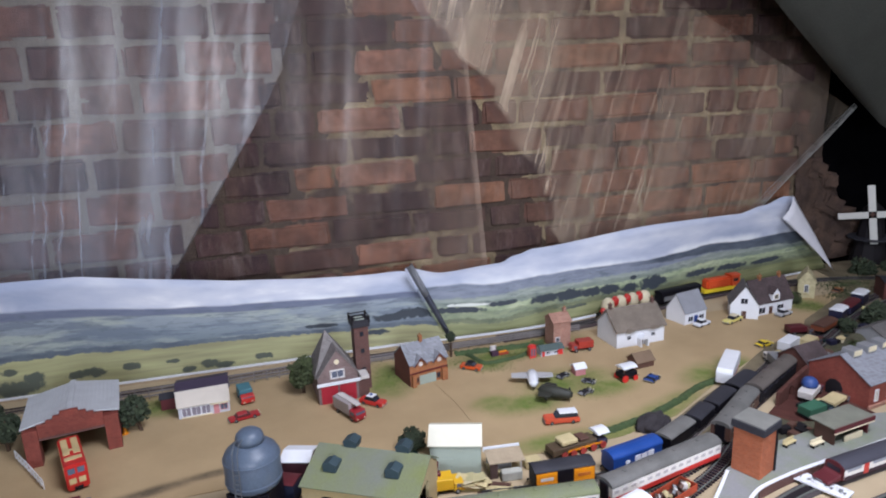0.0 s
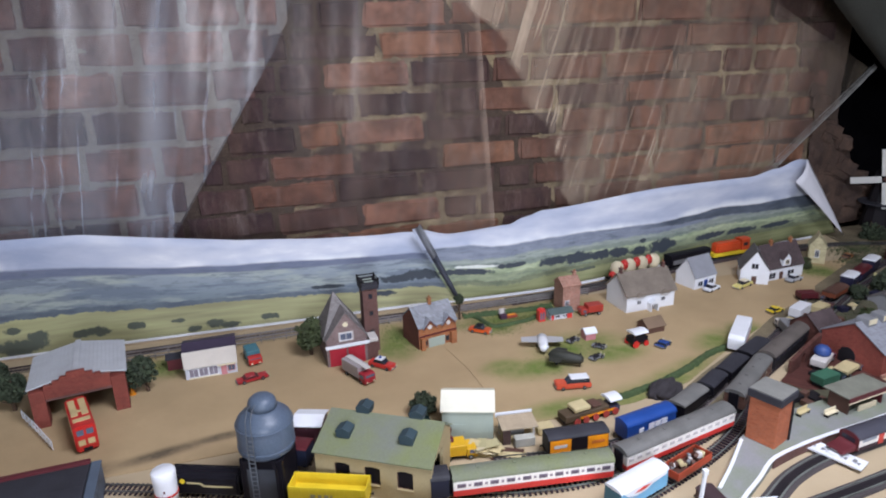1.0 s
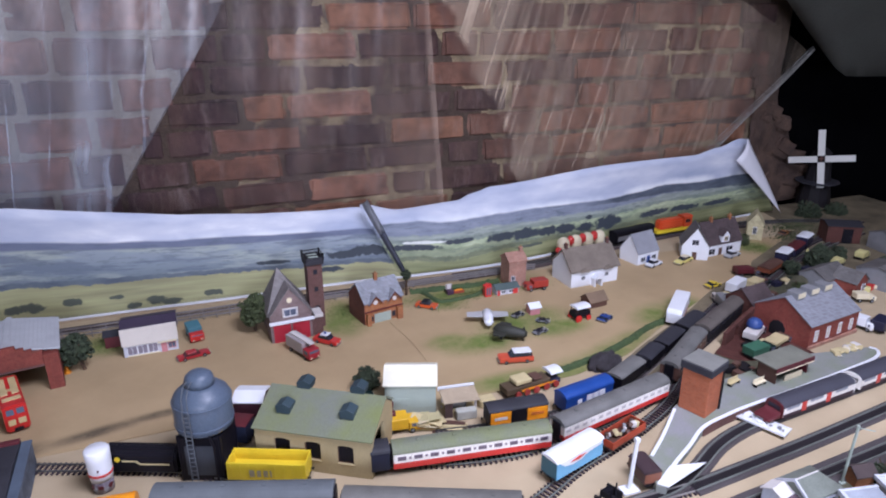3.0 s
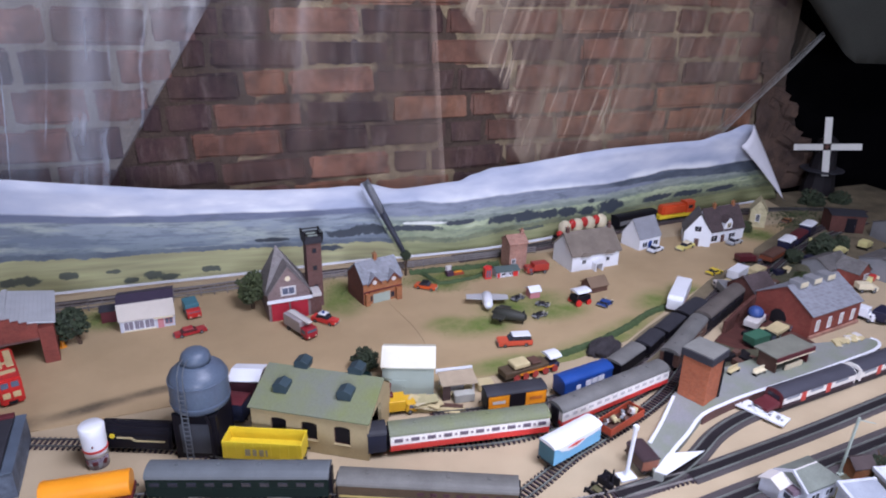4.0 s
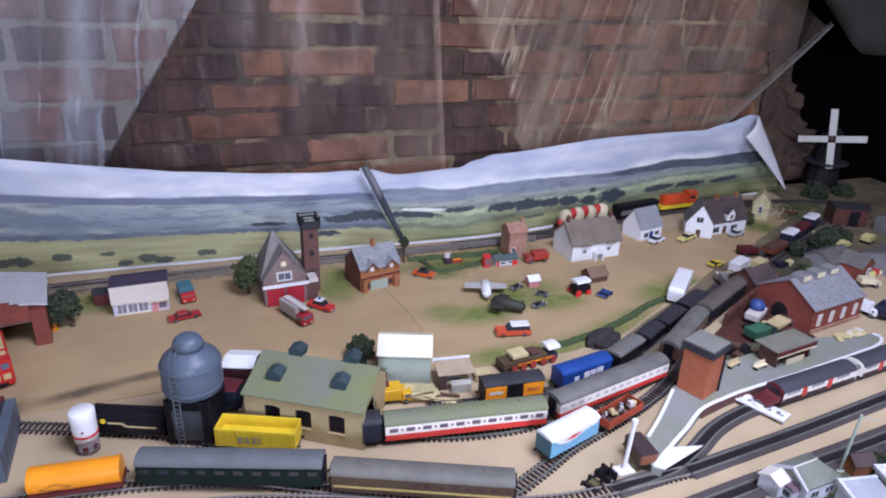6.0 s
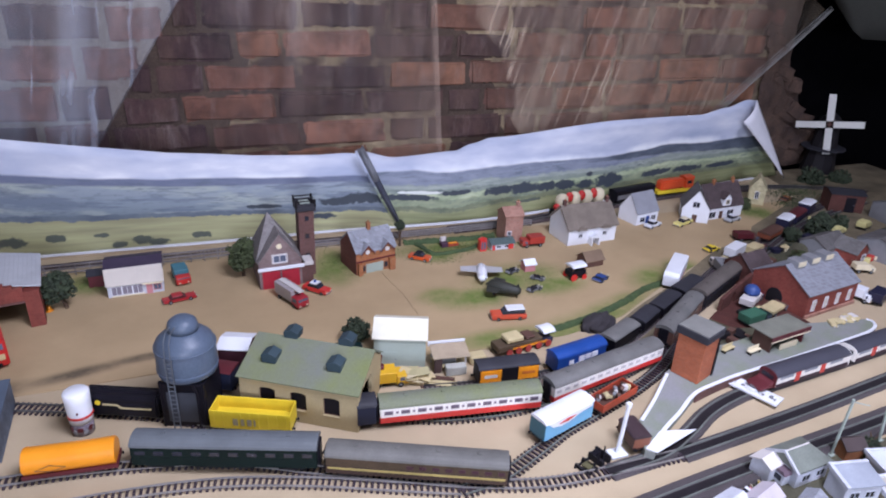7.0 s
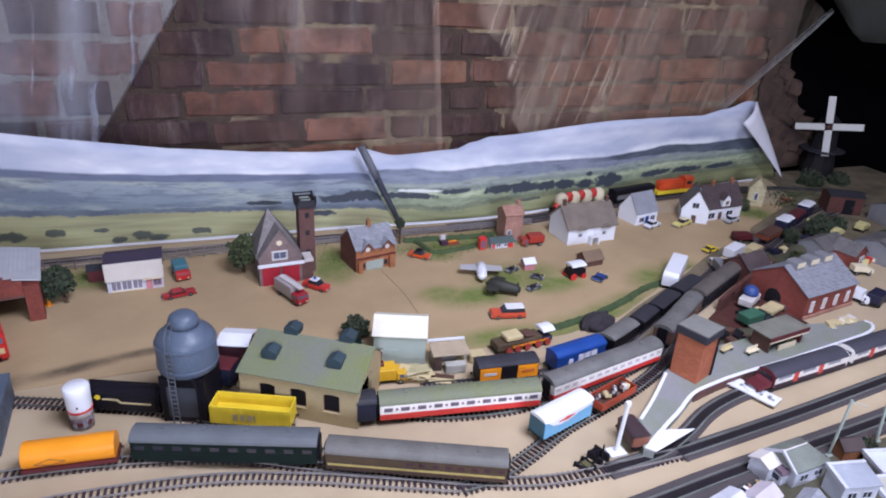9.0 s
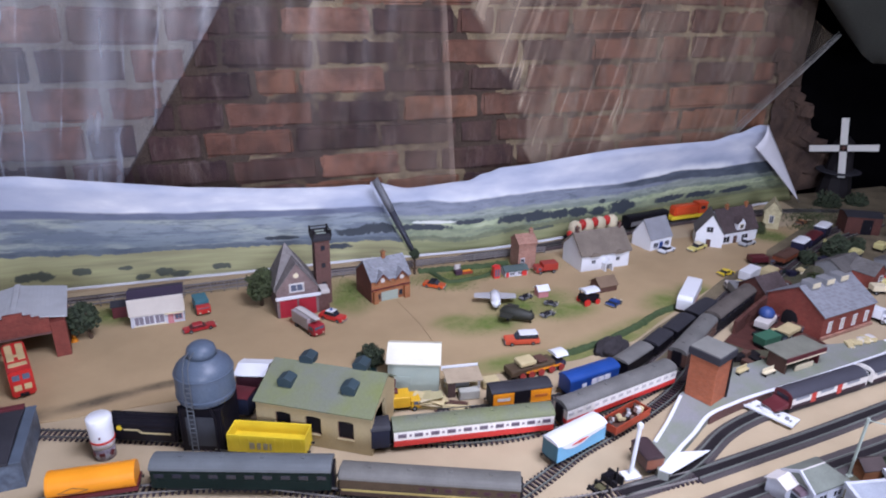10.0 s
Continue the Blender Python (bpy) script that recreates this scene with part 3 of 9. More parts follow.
def lathe(profile, seg=20, at=(0, 0, 0), bm=None):
    """A turned shape round z; profile: (radius, height) from the bottom to the top."""
    bm = bm or bmesh.new()
    rings = []
    for r, z in profile:
        rings.append([bm.verts.new((at[0] + r * math.cos(2 * math.pi * i / seg), at[1] + r * math.sin(2 * math.pi * i / seg), at[2] + z)) for i in range(seg)])
    for a, b in zip(rings, rings[1:]):
        for i in range(seg):
            bm.faces.new((a[i], a[(i + 1) % seg], b[(i + 1) % seg], b[i]))
    bm.faces.new(rings[0][::-1])
    bm.faces.new(rings[-1])
    return bm


def wheel_bm(r, w, x, y, z, seg=12):
    """A wheel whose axle lies along y."""
    bm = prism([(x + r * math.cos(2 * math.pi * i / seg), z + r * math.sin(2 * math.pi * i / seg)) for i in range(seg)], y - w / 2, y + w / 2, "y", bevel=0.0)
    return bm


def rod(points, r, seg=6, bm=None):
    """A round bar along a line of points."""
    bm = bm or bmesh.new()
    pts = [Vector(p) for p in points]
    rings = []
    for i, p in enumerate(pts):
        d = (pts[min(i + 1, len(pts) - 1)] - pts[max(i - 1, 0)]).normalized()
        q = d.to_track_quat("Z", "Y")
        rings.append([bm.verts.new(p + q @ Vector((r * math.cos(2 * math.pi * k / seg), r * math.sin(2 * math.pi * k / seg), 0))) for k in range(seg)])
    for a, b in zip(rings, rings[1:]):
        for i in range(seg):
            bm.faces.new((a[i], a[(i + 1) % seg], b[(i + 1) % seg], b[i]))
    bm.faces.new(rings[0][::-1])
    bm.faces.new(rings[-1])
    return bm


def moved(bm, m):
    bmesh.ops.transform(bm, matrix=m, verts=bm.verts[:])
    return bm


def mesh_of(name, bm, material, smooth=False):
    me = bpy.data.meshes.new(name)
    bm.to_mesh(me)
    bm.free()
    me.materials.append(material)
    if smooth:
        me.polygons.foreach_set("use_smooth", [True] * len(me.polygons))
    return me


def part(name, bm, material, parent, label="", smooth=False):
    ob = new(name, mesh_of(name, bm, material, smooth))
    ob.parent = parent
    if label:
        ob["label"] = label
    return ob


def thing(name, label, category, x=0.0, y=0.0, z=0.0, rz=0.0, group="", kind=""):
    ob = new(name)
    ob.empty_display_size = 0.01
    ob.matrix_basis = pose(x, y, z, 0, 0, rz)
    return tagged(ob, label, category, group, kind)


def solid(name, bm, material, label, category, kind="", x=0.0, y=0.0, z=0.0, rz=0.0, group="", smooth=False):
    ob = new(name, mesh_of(name, bm, material, smooth))
    ob.matrix_basis = pose(x, y, z, 0, 0, rz)
    return tagged(ob, label, category, group, kind)


def spline(pts, step=0.01):
    """Evenly spaced points and headings along a smooth curve through (x, y) points."""
    p = [Vector((a, b, 0)) for a, b in pts]
    p = [2 * p[0] - p[1], *p, 2 * p[-1] - p[-2]]
    fine = []
    for a, b, c, d in zip(p, p[1:], p[2:], p[3:]):
        for i in range(40):
            u = i / 40
            fine.append(0.5 * ((2 * b) + (c - a) * u + (2 * a - 5 * b + 4 * c - d) * u * u + (3 * b - a - 3 * c + d) * u**3))
    fine.append(p[-2])
    out, left = [], 0.0
    for a, b in zip(fine, fine[1:]):
        gap = (b - a).length
        while left <= gap and gap > 0:
            out.append((a.lerp(b, left / gap), (b - a).normalized()))
            left += step
        left -= gap
    return out


# ---- the room ----
def room():
    floor = solid("floor", boxes((-1.9, 3.5, -1.4, 3.5, -0.92, -0.86)), FLOORM, "dusty brown attic floorboards", "floor", "structure")
    # unseen ceiling with an assumed opening for the overhead lamp
    bm = boxes((-1.9, 0.27, -1.4, 3.5, 1.6, 1.66), (1.17, 3.5, -1.4, 3.5, 1.6, 1.66), (0.27, 1.17, -1.4, 0.01, 1.6, 1.66), (0.27, 1.17, 0.91, 3.5, 1.6, 1.66))
    solid("ceiling", bm, PLASTER, "unseen plaster attic ceiling with an opening for the added lamp", "ceiling", "structure")
    for n, b in (("wall_west", (-1.96, -1.9, -1.4, 3.5, -0.86, 1.6)), ("wall_east", (3.5, 3.56, -1.4, 3.5, -0.86, 1.6))):
        solid(n, boxes(b), PLASTER, "plain plaster attic wall", "wall", "structure")
    solid("wall_south", boxes((-1.9, -0.45, -1.46, -1.4, -0.86, 1.6), (0.35, 3.5, -1.46, -1.4, -0.86, 1.6), (-0.45, 0.35, -1.46, -1.4, -0.86, 0.35), (-0.45, 0.35, -1.46, -1.4, 1.25, 1.6)), PLASTER, "unseen plaster wall with an opening for the rear lamp", "wall", "structure")
    # black panel added in place of the unlit space beyond the wall
    solid("wall_alcove", boxes((2.0, 3.5, 2.5, 2.56, -0.86, 1.6)), VOID, "black panel put in for the unlit space under the eaves", "wall", "structure")
    solid("wall_back", boxes((-1.9, 3.5, 3.44, 3.5, -0.86, 1.6)), PLASTER, "plain plaster attic wall", "wall", "structure")
    # unseen shaft added to keep the overhead lamp off the upper wall
    solid("lamp_shaft", boxes((0.23, 0.27, -0.03, 0.95, 1.661, 1.98), (1.17, 1.21, -0.03, 0.95, 1.661, 1.98), (0.27, 1.17, -0.03, 0.01, 1.661, 1.98), (0.27, 1.17, 0.91, 0.95, 1.661, 1.98)), PLASTER, "unseen shaft added round the overhead lamp to shade the upper wall", "light well", "structure")
    # assumed window, out of view, round the added rear lamp
    win = thing("window_1", "unseen wooden window assumed round the added rear lamp", "window", -0.45, -1.43, 0.35, kind="structure")
    part("window_frame", boxes((0, 0.8, -0.02, 0.02, 0, 0.04), (0, 0.8, -0.02, 0.02, 0.86, 0.9), (0, 0.04, -0.02, 0.02, 0.04, 0.86), (0.76, 0.8, -0.02, 0.02, 0.04, 0.86)), WOOD, win)


room()


# ---- the railway board ----
YARDBRICK = modelled("dark_yard_brick", (0.115, 0.036, 0.028), (0.12, 0.06, 0.05))


def board():
    solid("ground", boxes((-1.6, 2.5, 0.62, 2.2, -0.012, 0.0), bevel=0.001), TAN, "tan painted board of the model railway", "board", "structure")
    solid("board_frame", boxes((-1.58, 2.48, 0.64, 0.66, -0.09, -0.0125), (-1.58, 2.48, 2.16, 2.18, -0.09, -0.0125), *[(x, x + 0.02, 0.66, 2.16, -0.09, -0.0125) for x in (-1.58, -0.6, 0.4, 1.4, 2.46)]), WOOD, "pine frame under the railway board", "frame", "structure")
    legs = boxes(*[(x, x + 0.045, y, y + 0.045, -0.86, -0.0905) for x in (-1.5, 0.42, 2.4) for y in (0.67, 2.1)])
    solid("board_legs", legs, WOOD, "square pine legs of the railway board", "legs", "structure")
    # thin cards laid over the board, with a visible seam between them
    edge = [(-1.2, 1.43), (-0.5, 1.46), (-0.1, 1.47), (0.12, 1.475), (0.30, 1.44), (0.47, 1.40), (0.482, 1.535), (0.477, 1.63), (0.465, 1.70), (0.456, 1.755), (0.456, 1.92), (-1.2, 1.92)]
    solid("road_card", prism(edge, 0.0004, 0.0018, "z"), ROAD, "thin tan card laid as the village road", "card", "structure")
    edge = [(0.4715, 1.395), (0.60, 1.39), (0.75, 1.395), (0.9, 1.43), (1.05, 1.515), (1.2, 1.59), (1.35, 1.66), (1.55, 1.76), (1.75, 1.86), (1.9, 1.93), (0.4575, 1.93), (0.4575, 1.755), (0.4665, 1.70), (0.4785, 1.63), (0.4835, 1.535)]
    solid("road_card", prism(edge, 0.0004, 0.0012, "z"), ROAD, "tan card of the village green dusted with flock", "card", "structure")
    edge = [(1.36, 1.58), (1.44, 1.50), (1.52, 1.53), (1.78, 1.53), (1.85, 1.46), (2.5, 1.46), (2.5, 2.2), (1.98, 2.2), (1.92, 1.955), (1.76, 1.875), (1.56, 1.775)]
    solid("scenic_mat", prism(edge, 0.0004, 0.0024, "z"), YARDSOIL, "brown earthy scenic mat in the far yard", "mat", "structure")

    # dark ground put in for the shade among the yard clutter
    edge = [(1.40, 1.56), (1.50, 1.54), (1.72, 1.60), (1.80, 1.69), (1.72, 1.72), (1.60, 1.68), (1.47, 1.62)]
    solid("scenic_mat", prism(edge, 0.0026, 0.0032, "z"), DARKSOIL, "dark mat laid for the shade between the yard sheds", "mat", "structure")
    edge = [(1.08, 1.372), (1.14, 1.408), (1.20, 1.432), (1.262, 1.455), (1.284, 1.32), (1.285, 1.30), (1.20, 1.30), (1.10, 1.33)]
    solid("scenic_mat", prism(edge, 0.0004, 0.0016, "z"), YARDBRICK, "dark red-brown brick paving card of the station yard", "mat", "structure")


    edge = [(0.885, 1.262), (0.95, 1.268), (1.05, 1.280), (1.15, 1.294), (1.195, 1.299), (1.10, 1.329), (1.08, 1.371), (1.02, 1.345), (0.96, 1.312)]
    solid("scenic_mat", prism(edge, 0.0004, 0.0014, "z"), DARKSOIL, "dark brown mat behind the station platform", "mat", "structure")


board()


# ---- brick wall behind ----
PITCH = 0.0795
WALL_Y = 2.25


def rough_brick(length, height, seed):
    rnd = random.Random(seed)
    bm = boxes((0, length, 0, 0.1, 0, height), bevel=0.006, seg=2)
    for v in bm.verts:
        v.co += Vector((rnd.uniform(-0.004, 0.004), rnd.uniform(-0.002, 0.002), rnd.uniform(-0.0035, 0.0035)))
    return bm


def mortar_face(nx, x0, x1):
    bm = bmesh.new()
    nz, z0, z1 = 130, 0.0, 1.05
    grid = []
    for j in range(nz + 1):
        z = z0 + (z1 - z0) * j / nz
        row = []
        for i in range(nx + 1):
            x = x0(z) + (x1(z) - x0(z)) * i / nx
            d = noise.noise((x * 11, z * 7, 3.0)) * 0.0045 + noise.noise((x * 45, z * 40, 8.0)) * 0.0036 + noise.noise((x * 110, z * 110, 5.0)) * 0.0015
            row.append(bm.verts.new((x, WALL_Y + 0.0062 + d, z)))
        grid.append(row)
    for a, b in zip(grid, grid[1:]):
        for i in range(nx):
            bm.faces.new((a[i], a[i + 1], b[i + 1], b[i]))
    return bm


def pale_end(z):
    """Where pale pointing of the west end gives way to joints darkened for shade."""
    return -0.296 + 0.655 * min(z, 0.75)


def slack_line(z):
    """The ragged side of the slack sheet."""
    return 1.045 - 0.25 * z - 0.31 * z * z + 0.012 * math.sin(21 * z) + 0.01 * math.sin(47 * z)


def shade_end(z):
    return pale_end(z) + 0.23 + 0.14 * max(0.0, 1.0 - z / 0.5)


def shade_zone(x, z):
    """Shade painted into the bricks: beside the sheets and in the upper east corner."""
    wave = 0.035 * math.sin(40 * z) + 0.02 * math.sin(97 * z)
    if pale_end(z) - 0.03 < x < shade_end(z) - 0.04 + wave:
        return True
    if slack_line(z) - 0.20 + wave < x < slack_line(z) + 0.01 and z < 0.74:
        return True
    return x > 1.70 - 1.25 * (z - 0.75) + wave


def brick_wall():
    wall = solid("wall_north", boxes((-1.9, 2.05, WALL_Y + 0.02, WALL_Y + 0.22, -0.86, 1.6)), MORTAR, "old brick wall with thick crumbling lime mortar", "wall", "structure")
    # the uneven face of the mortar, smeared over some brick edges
    # mortar is darkened where shade is painted on the wall
    spans = ((110, lambda z: -1.0, pale_end, MORTAR_WEST), (60, pale_end, shade_end, MORTAR_SHADE), (90, shade_end, lambda z: slack_line(z) - 0.2, MORTAR),
             (40, lambda z: slack_line(z) - 0.2, lambda z: slack_line(z) - 0.01, MORTAR_SHADE), (140, lambda z: slack_line(z) - 0.01, lambda z: min(1.97, 1.70 - 1.25 * (z - 0.75)), MORTAR), (60, lambda z: min(1.97, 1.70 - 1.25 * (z - 0.75)), lambda z: 2.05, MORTAR_SHADE))
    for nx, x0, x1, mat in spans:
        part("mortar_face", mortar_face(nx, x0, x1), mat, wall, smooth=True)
    # broken end of the wall, a slope of dark rubble
    rnd = random.Random(21)
    earthy = surface("brown_broken_masonry", (0.125, 0.078, 0.056), 0.95, 0.5, 150, 12, 0.9, depth=0.004, dirt=(0.055, 0.036, 0.032))
    bm = bmesh.new()
    grid = []
    for j in range(41):
        z = 0.62 * j / 40
        end = 2.38 - 0.62 * z - 0.45 * z * z + 0.02 * math.sin(31 * z)
        row = []
        for i in range(41):
            x = 1.93 + (end - 1.93) * i / 40
            d = noise.noise((x * 9, z * 16, 2.0)) * 0.016 + noise.noise((x * 28, z * 40, 4.0)) * 0.008 + noise.noise((x * 80, z * 80, 6.0)) * 0.003
            row.append(bm.verts.new((x, WALL_Y - 0.006 + d + 0.10 * (i / 40) ** 4, z)))
        grid.append(row)
    for lower, upper in zip(grid, grid[1:]):
        for i in range(40):
            bm.faces.new((lower[i], lower[i + 1], upper[i + 1], upper[i]))
    part("broken_end", bm, earthy, wall, smooth=True)
    for k in range(26):
        z = rnd.uniform(0.04, 0.5)
        x = rnd.uniform(1.96, 2.32 - 0.62 * z - 0.45 * z * z)
        w, h = rnd.uniform(0.05, 0.12), rnd.uniform(0.035, 0.06)
        bm = boxes((-w / 2, w / 2, -0.01, 0.05, -h / 2, h / 2), bevel=0.006, seg=2)
        for v in bm.verts:
            v.co += Vector((rnd.uniform(-0.008, 0.008), rnd.uniform(-0.005, 0.005), rnd.uniform(-0.006, 0.006)))
        part("rubble_stone", moved(bm, pose(x, WALL_Y + rnd.uniform(-0.004, 0.004), z, rnd.uniform(-8, 8), rnd.uniform(0, 28), 0)), earthy, wall)
    return wall


WALL = brick_wall()


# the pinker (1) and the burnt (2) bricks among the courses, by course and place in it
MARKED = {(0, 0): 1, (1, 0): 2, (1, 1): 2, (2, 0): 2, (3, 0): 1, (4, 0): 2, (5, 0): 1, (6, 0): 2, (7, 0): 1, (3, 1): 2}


def wall_bricks():
    """Courses of stretchers with a few headers, and larger blocks at the west end; those in reach of the view are
    single bricks, the rest one mesh."""
    rnd = random.Random(5)

    def stock_of(sizes, n):
        return {k: [(length, height, mesh_of("brick", rough_brick(length, height, 7 * i + len(k)), WALLBRICK)) for i in range(n)] for k, (length, height) in sizes.items()}

    small = stock_of({"s": (0.232, 0.069), "h": (0.108, 0.069), "q": (0.165, 0.067)}, 6)
    large = stock_of({"s": (0.205, 0.083), "h": (0.13, 0.082), "q": (0.17, 0.083)}, 5)
    marked = {k: mesh_of("brick", rough_brick(0.232, 0.069, 90 + k), m) for k, m in ((1, PINKBRICK), (2, BURNT_SHADE_BRICK))}
    rest = bmesh.new()
    shaded_copies = {}

    def shaded_copy(me):
        if me.name not in shaded_copies:
            shaded_copies[me.name] = me.copy()
            shaded_copies[me.name].materials[0] = BURNT_SHADE_BRICK
        return shaded_copies[me.name]

    def lay(stock, weights, rows, pitch, base, lo, hi, starts, gap, ragged):
        for row in rows:
            z = base + row * pitch + gap * 0.5
            seam = pale_end(max(0.0, z + 0.03)) + rnd.uniform(-0.03, 0.02)
            lo, hi = (seam, hi) if ragged else (lo, seam)
            x0 = starts.get(row, rnd.uniform(0.25, 0.45)) if ragged else lo + 0.5 + rnd.uniform(-0.1, 0.1)
            for way in (1, -1):
                x, place = x0, 0
                while lo < x < hi:
                    length, height, me = rnd.choice(stock[rnd.choices("shq", weights)[0]])
                    special = MARKED.get((row, place), 0) if ragged and way == 1 else 0
                    if special or (row in starts and place == 0 and way == 1):
                        length, height, me = stock["s"][0]
                        me = marked.get(special, me)
                    place += 1
                    # the last brick of a course is cut to fit
                    room_left = (hi - (0.06 * (row % 2) if ragged else 0) - x) if way == 1 else x - gap - lo
                    cut = min(1.0, room_left / length)
                    if room_left < 0.035:
                        break
                    length *= cut
                    at = x if way == 1 else x - length - gap
                    if 0.02 < z < 1.02 and at > -0.95:
                        ob = new("brick", me)
                        ob.matrix_basis = pose(at, WALL_Y + rnd.uniform(-0.003, 0.0015), z + rnd.uniform(-0.003, 0.003), rnd.uniform(-0.9, 0.9), rnd.uniform(-0.7, 0.7), rnd.uniform(-0.5, 0.5))
                        ob.scale = (cut, 1, 1)
                        ob.parent = WALL
                        # bricks darkened for the shade beside the sheets and in the corner
                        if ragged and shade_zone(at + length / 2, z + 0.03):
                            ob.data = shaded_copy(me)
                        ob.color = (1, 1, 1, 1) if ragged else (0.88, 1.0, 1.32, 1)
                    else:
                        quad_box(rest, at, at + length, WALL_Y, WALL_Y + 0.1, z, z + height)
                    x += way * (length + gap + rnd.uniform(-0.002, 0.004))

    lay(small, (0.62, 0.24, 0.14), range(-12, 18), PITCH, 0.165, -0.27, 1.98, {3: 0.318, 4: 0.365, 2: 0.358, 1: 0.295, 0: 0.36, 5: 0.28, 6: 0.195}, 0.011, True)
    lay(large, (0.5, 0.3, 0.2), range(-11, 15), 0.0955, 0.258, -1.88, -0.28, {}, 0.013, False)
    tagged(part("brickwork", rest, WALLBRICK, WALL), kind="stuff")


# ---- polythene hung over the wall ----
def hung_sheet(name, label, left, right, z0, z1, y, seed, mat, nx=90, nz=30, deep=0.016):
    """A hanging sheet between two side lines x = f(z), with upright folds."""
    bm = bmesh.new()
    layer = bm.loops.layers.uv.new("UVMap")
    grid = []
    for j in range(nz + 1):
        z = z0 + (z1 - z0) * j / nz
        row = []
        for i in range(nx + 1):
            u = i / nx
            x = left(z) + (right(z) - left(z)) * u
            s = x - 0.12 * z
            d = noise.noise((s * 7.0, z * 0.8, seed)) * deep + noise.noise((s * 22.0, z * 1.2, seed + 5)) * deep * 0.45
            row.append(bm.verts.new((x, y + d - 0.004, z)))
        grid.append(row)
    for a, b in zip(grid, grid[1:]):
        for i in range(nx):
            f = bm.faces.new((a[i], a[i + 1], b[i + 1], b[i]))
            for lp, q in zip(f.loops, (i, i + 1, i + 1, i)):
                lp[layer].uv = (q / nx, 0.5)
    return solid(name, bm, mat, label, "plastic sheet", smooth=True)


hung_sheet("polythene_sheet", "creased clear polythene sheet hung over the brick wall", lambda z: -1.7, lambda z: -0.292 + 0.655 * z - 0.27 * max(0.0, z - 0.7), 0.0, 1.58, WALL_Y - 0.035, 2.0, POLY)
hung_sheet("polythene_sheet", "clear polythene sheet with long slanting creases on the wall", slack_line, lambda z: 1.50 + 1.07 * z if z < 0.56 else 2.10 - 1.95 * (z - 0.56), 0.0, 1.2, WALL_Y - 0.04, 8.0, POLY2)


hung_sheet("polythene_sheet", "thin hazy polythene sheet clinging to the bricks", lambda z: -0.06 + 0.24 * z, lambda z: 0.772 - 0.075 * z, 0.0, 1.58, WALL_Y - 0.022, 5.0, POLY3, deep=0.006)


def taped_edge():
    """The gathered right edge of the sheet, a thick pale cord of plastic up to its nail."""
    mat = surface("milky_plastic_hem", (0.36, 0.36, 0.35), 0.4, 0.4, 120, 18)
    line = [(1.62, 2.19, 0.14), (1.729, 2.18, 0.236), (1.831, 2.18, 0.328), (1.962, 2.18, 0.439), (2.04, 2.18, 0.508), (2.10, 2.18, 0.563)]
    bm = rod(line, 0.0018)
    for k, r in ((0.009, 0.0011), (0.018, 0.0008), (0.03, 0.0008)):
        rod([(x - k * (1.1 - 0.15 * i), y, z + 0.4 * k) for i, (x, y, z) in enumerate(line)], r, 6, bm)
    solid("sheet_hem", bm, mat, "gathered milky hem of the polythene sheet", "hem")


taped_edge()


def dust_sheet():
    bm = bmesh.new()
    # camera's place: the sheet is scaled towards it, which keeps its outline
    low = Vector((0.11, 0.41, 0.70))
    nx, nz = 26, 20
    grid = []
    for j in range(nz + 1):
        v = j / nz
        row = []
        for i in range(nx + 1):
            u = i / nx
            x = 2.085 - 1.36 * v * 1.0 + u * (1.2 + 1.3 * v)
            z = 0.582 + 1.0 * v - 0.10 * min(1.0, u / 0.1) * (1 - v) - 0.015 * math.sin(u * 5.1) * (1 - v)
            y = 2.16 - 0.12 * u - 0.2 * v + 0.012 * noise.noise((u * 6, v * 3, 4.0))
            # pulled towards the camera as it rises, so that it shades the wall
            p = low.lerp(Vector((x, y, z)), 1 - 0.15 * v)
            row.append(bm.verts.new(p))
        grid.append(row)
    for a, b in zip(grid, grid[1:]):
        for i in range(nx):
            bm.faces.new((a[i], a[i + 1], b[i + 1], b[i]))
    bmesh.ops.solidify(bm, geom=bm.faces[:], thickness=0.002)
    solid("dust_sheet", bm, GREYSHEET, "grey dust sheet slung below the roof slope", "dust sheet", smooth=True)


dust_sheet()


# ---- paper backdrop ----
TOP = [(-1.6, 0.34), (-0.8, 0.315), (-0.33, 0.292), (0.01, 0.228), (0.2, 0.207), (0.37, 0.196), (0.47, 0.196), (0.58, 0.172), (0.75, 0.182), (0.80, 0.20), (0.86, 0.214), (1.29, 0.245), (1.6, 0.243), (1.70, 0.262), (1.79, 0.284), (1.88, 0.27)]


def top_at(x):
    for (a, p), (b, q) in zip(TOP, TOP[1:]):
        if a <= x <= b:
            u = (x - a) / (b - a)
            u = u * u * (3 - 2 * u) if a > 0.4 else u
            return p + (q - p) * u
    return TOP[-1][1]


def paper_y(x):
    return 2.045 + 0.05 * x + 0.006 * math.sin(5.1 * x) + 0.003 * math.sin(13 * x + 1)


FOOT = [(-1.6, 2.03), (-0.26, 2.022), (0.11, 2.014), (0.41, 2.014), (0.6, 2.001), (0.8, 1.997), (0.99, 2.017), (1.3, 2.067), (1.59, 2.103), (1.92, 2.142), (2.1, 2.15)]


